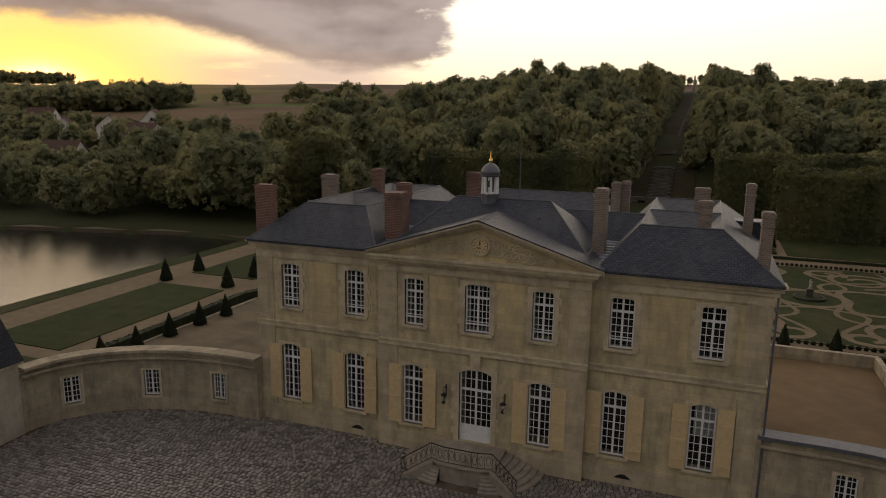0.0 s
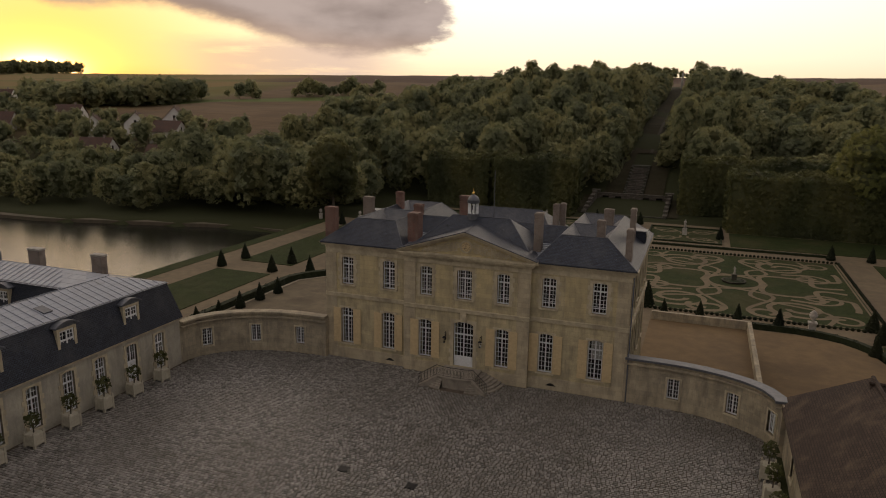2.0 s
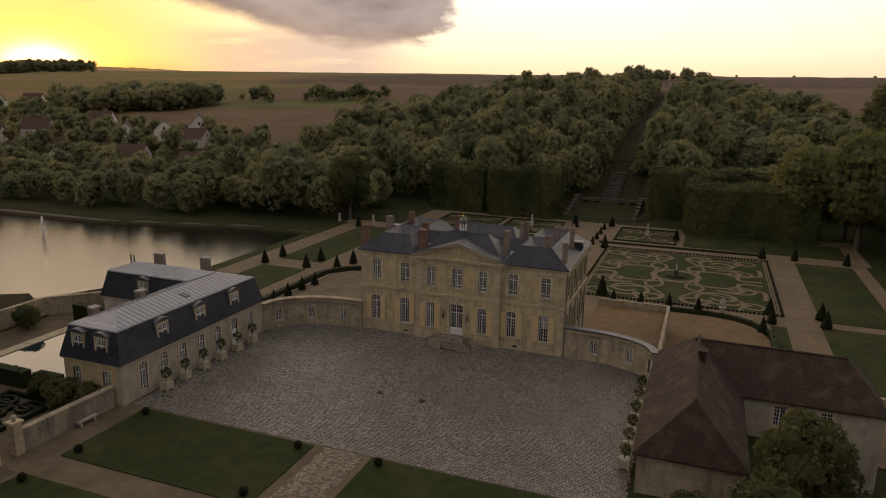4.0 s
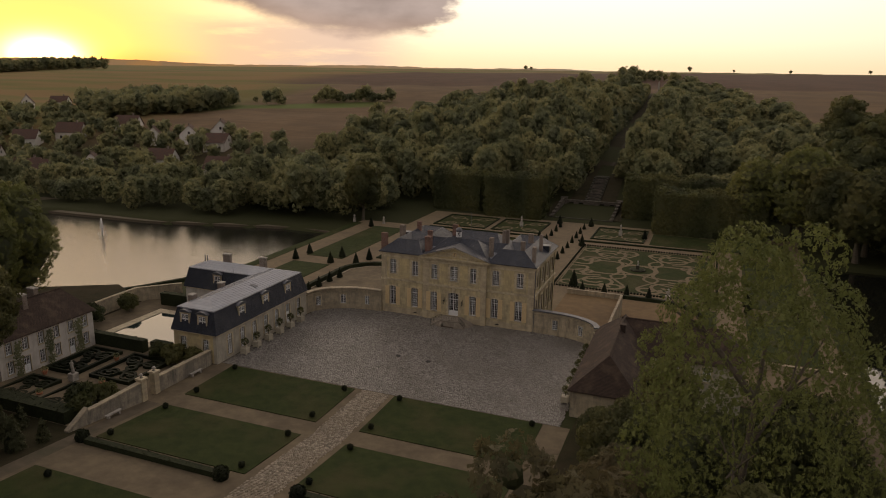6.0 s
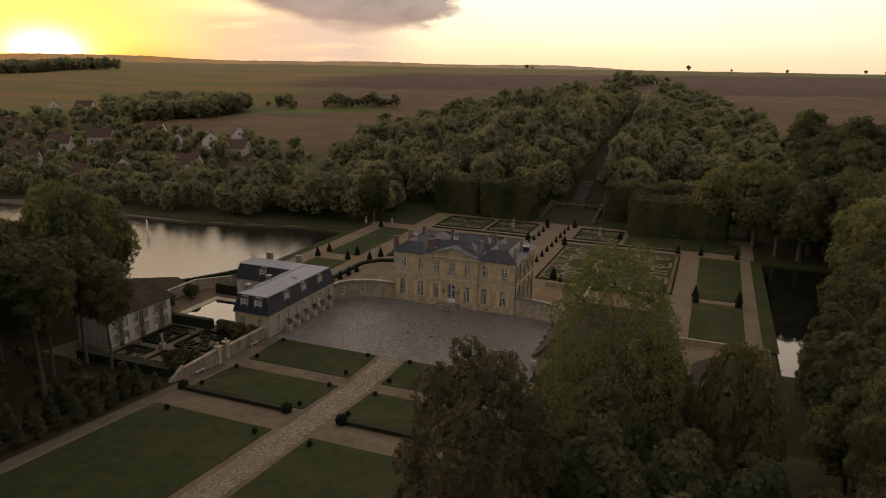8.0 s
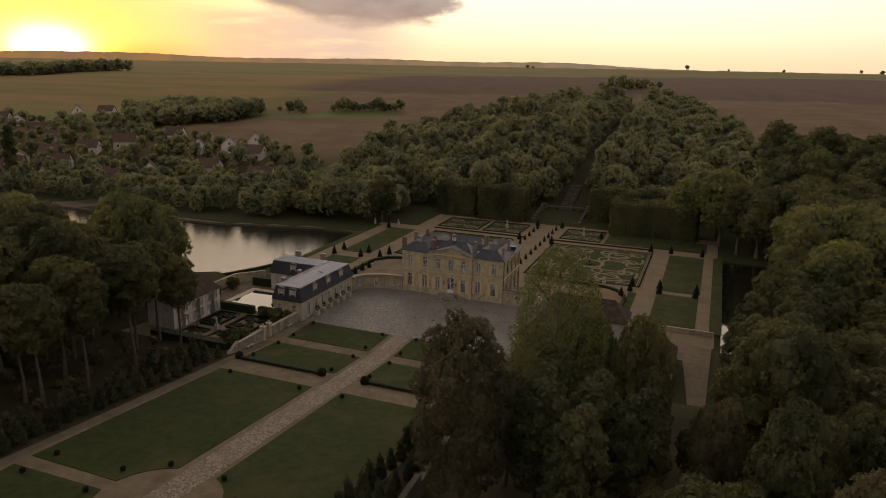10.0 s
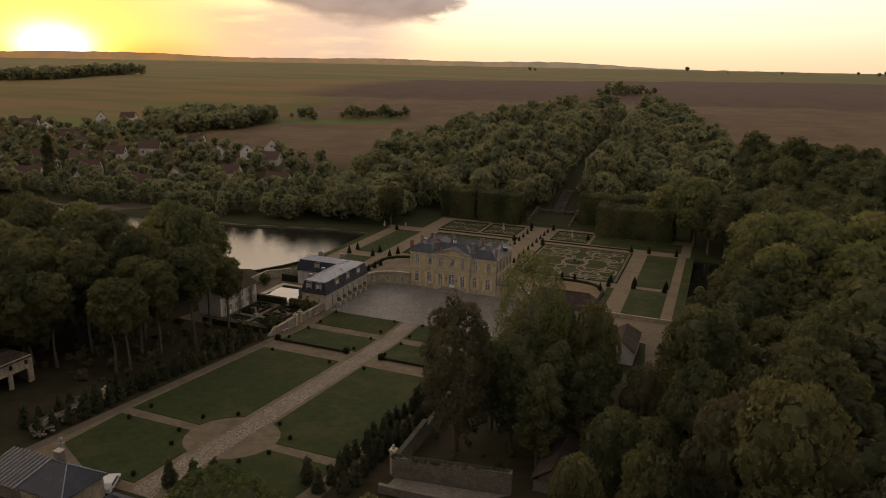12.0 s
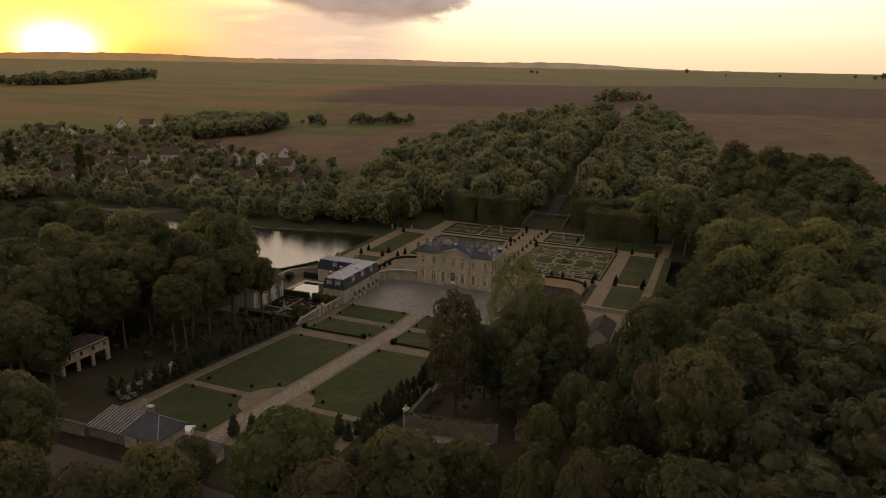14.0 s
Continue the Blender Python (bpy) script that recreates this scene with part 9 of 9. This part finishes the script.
# ---- village ----
def village_house(x, y, r, white, k):
    w, d, he, hr = 5.0 + 0.5 * (k % 3), 7.5 + 0.8 * (k % 4), 3.6 + 0.5 * (k % 2), 7.6 + 0.4 * (k % 3)
    h = thing("village_house", "white gabled house with a brown tiled roof" if white else "low house with a broad brown tiled roof", "house", "village houses", turned(x, y, float(land_height(x, y)) - 0.2, r))
    part("wall", Shape().box(-w, -d / 2, -0.8, w, d / 2, he), "village_wall" if white else "stucco", h)
    for s in (-1, 1):
        g = Shape().slab([(-d / 2, he), (d / 2, he), (0, hr)], s * (w - 0.1) - 0.1, s * (w - 0.1) + 0.1)
        part("gable", g.moved(pose(0, 0, 0, 0, 0, 90)), "village_wall" if white else "stucco", h)
    rf = Shape()
    e = 0.45
    for s in (-1, 1):
        a, b, c_, d_ = (-w - e, s * (d / 2 + e), he - 0.35), (w + e, s * (d / 2 + e), he - 0.35), (w + e, 0, hr + 0.12), (-w - e, 0, hr + 0.12)
        rf.face(*((a, b, c_, d_) if s < 0 else (d_, c_, b, a)))
    part("roof", rf, "village_roof", h)
    part("chimney", Shape().box(w * 0.5 - 0.35, -0.3, hr - 0.8, w * 0.5 + 0.35, 0.3, hr + 1.0), "pale_brick", h)
    for s in (-1, 1):
        for q in (-0.55, 0.0, 0.55):
            part("window", Shape().box(q * w - 0.5, s * d / 2 - 0.03, 1.0, q * w + 0.5, s * d / 2 + 0.03, 2.3), "dark", h)
        part("window", Shape().box(s * w - 0.03, -0.45, 4.2, s * w + 0.03, 0.45, 5.4), "dark", h)


for k_, (hx, hy, hr_, hw_) in enumerate(HOUSES):
    village_house(hx, hy, hr_, hw_, k_)


# ---- single cobbles before the steps ----
COBBLES = []
for k in range(8):
    rr_ = random.Random(60 + k)
    w_, d_ = 0.118 * rr_.uniform(0.86, 1.02), 0.094 * rr_.uniform(0.92, 1.02)
    s_ = Shape()
    low_ = [(sx * w_ * rr_.uniform(0.92, 1), sy * d_ * rr_.uniform(0.92, 1), -0.03) for sx, sy in ((-1, -1), (1, -1), (1, 1), (-1, 1))]
    top_ = [(x * 0.76, y * 0.76, 0.045 + rr_.uniform(-0.012, 0.012)) for x, y, z in low_]
    s_.v = low_ + top_
    s_.f = [(4, 5, 6, 7), (0, 1, 5, 4), (1, 2, 6, 5), (2, 3, 7, 6), (3, 0, 4, 7)]
    COBBLES.append(s_.mesh("cobble", "cobble_single"))
rr_ = random.Random(9)
for r_ in range(19):
    for c_ in range(16):
        x_, y_ = -1.88 + 0.25 * (c_ + (0.5 if r_ % 2 else 0.0)), -7.22 + 0.205 * r_
        if abs(x_) < 1.98 and ((max(abs(x_) - 1.0, 0) / 2.5) ** 2 + ((y_ + 0.44) / 2.95) ** 2 >= 1):
            part("cobble", COBBLES[rr_.randrange(8)], None, court, at=pose(x_, y_, 0, 0, 0, rr_.choice((0, 180)) + rr_.uniform(-3, 3)))
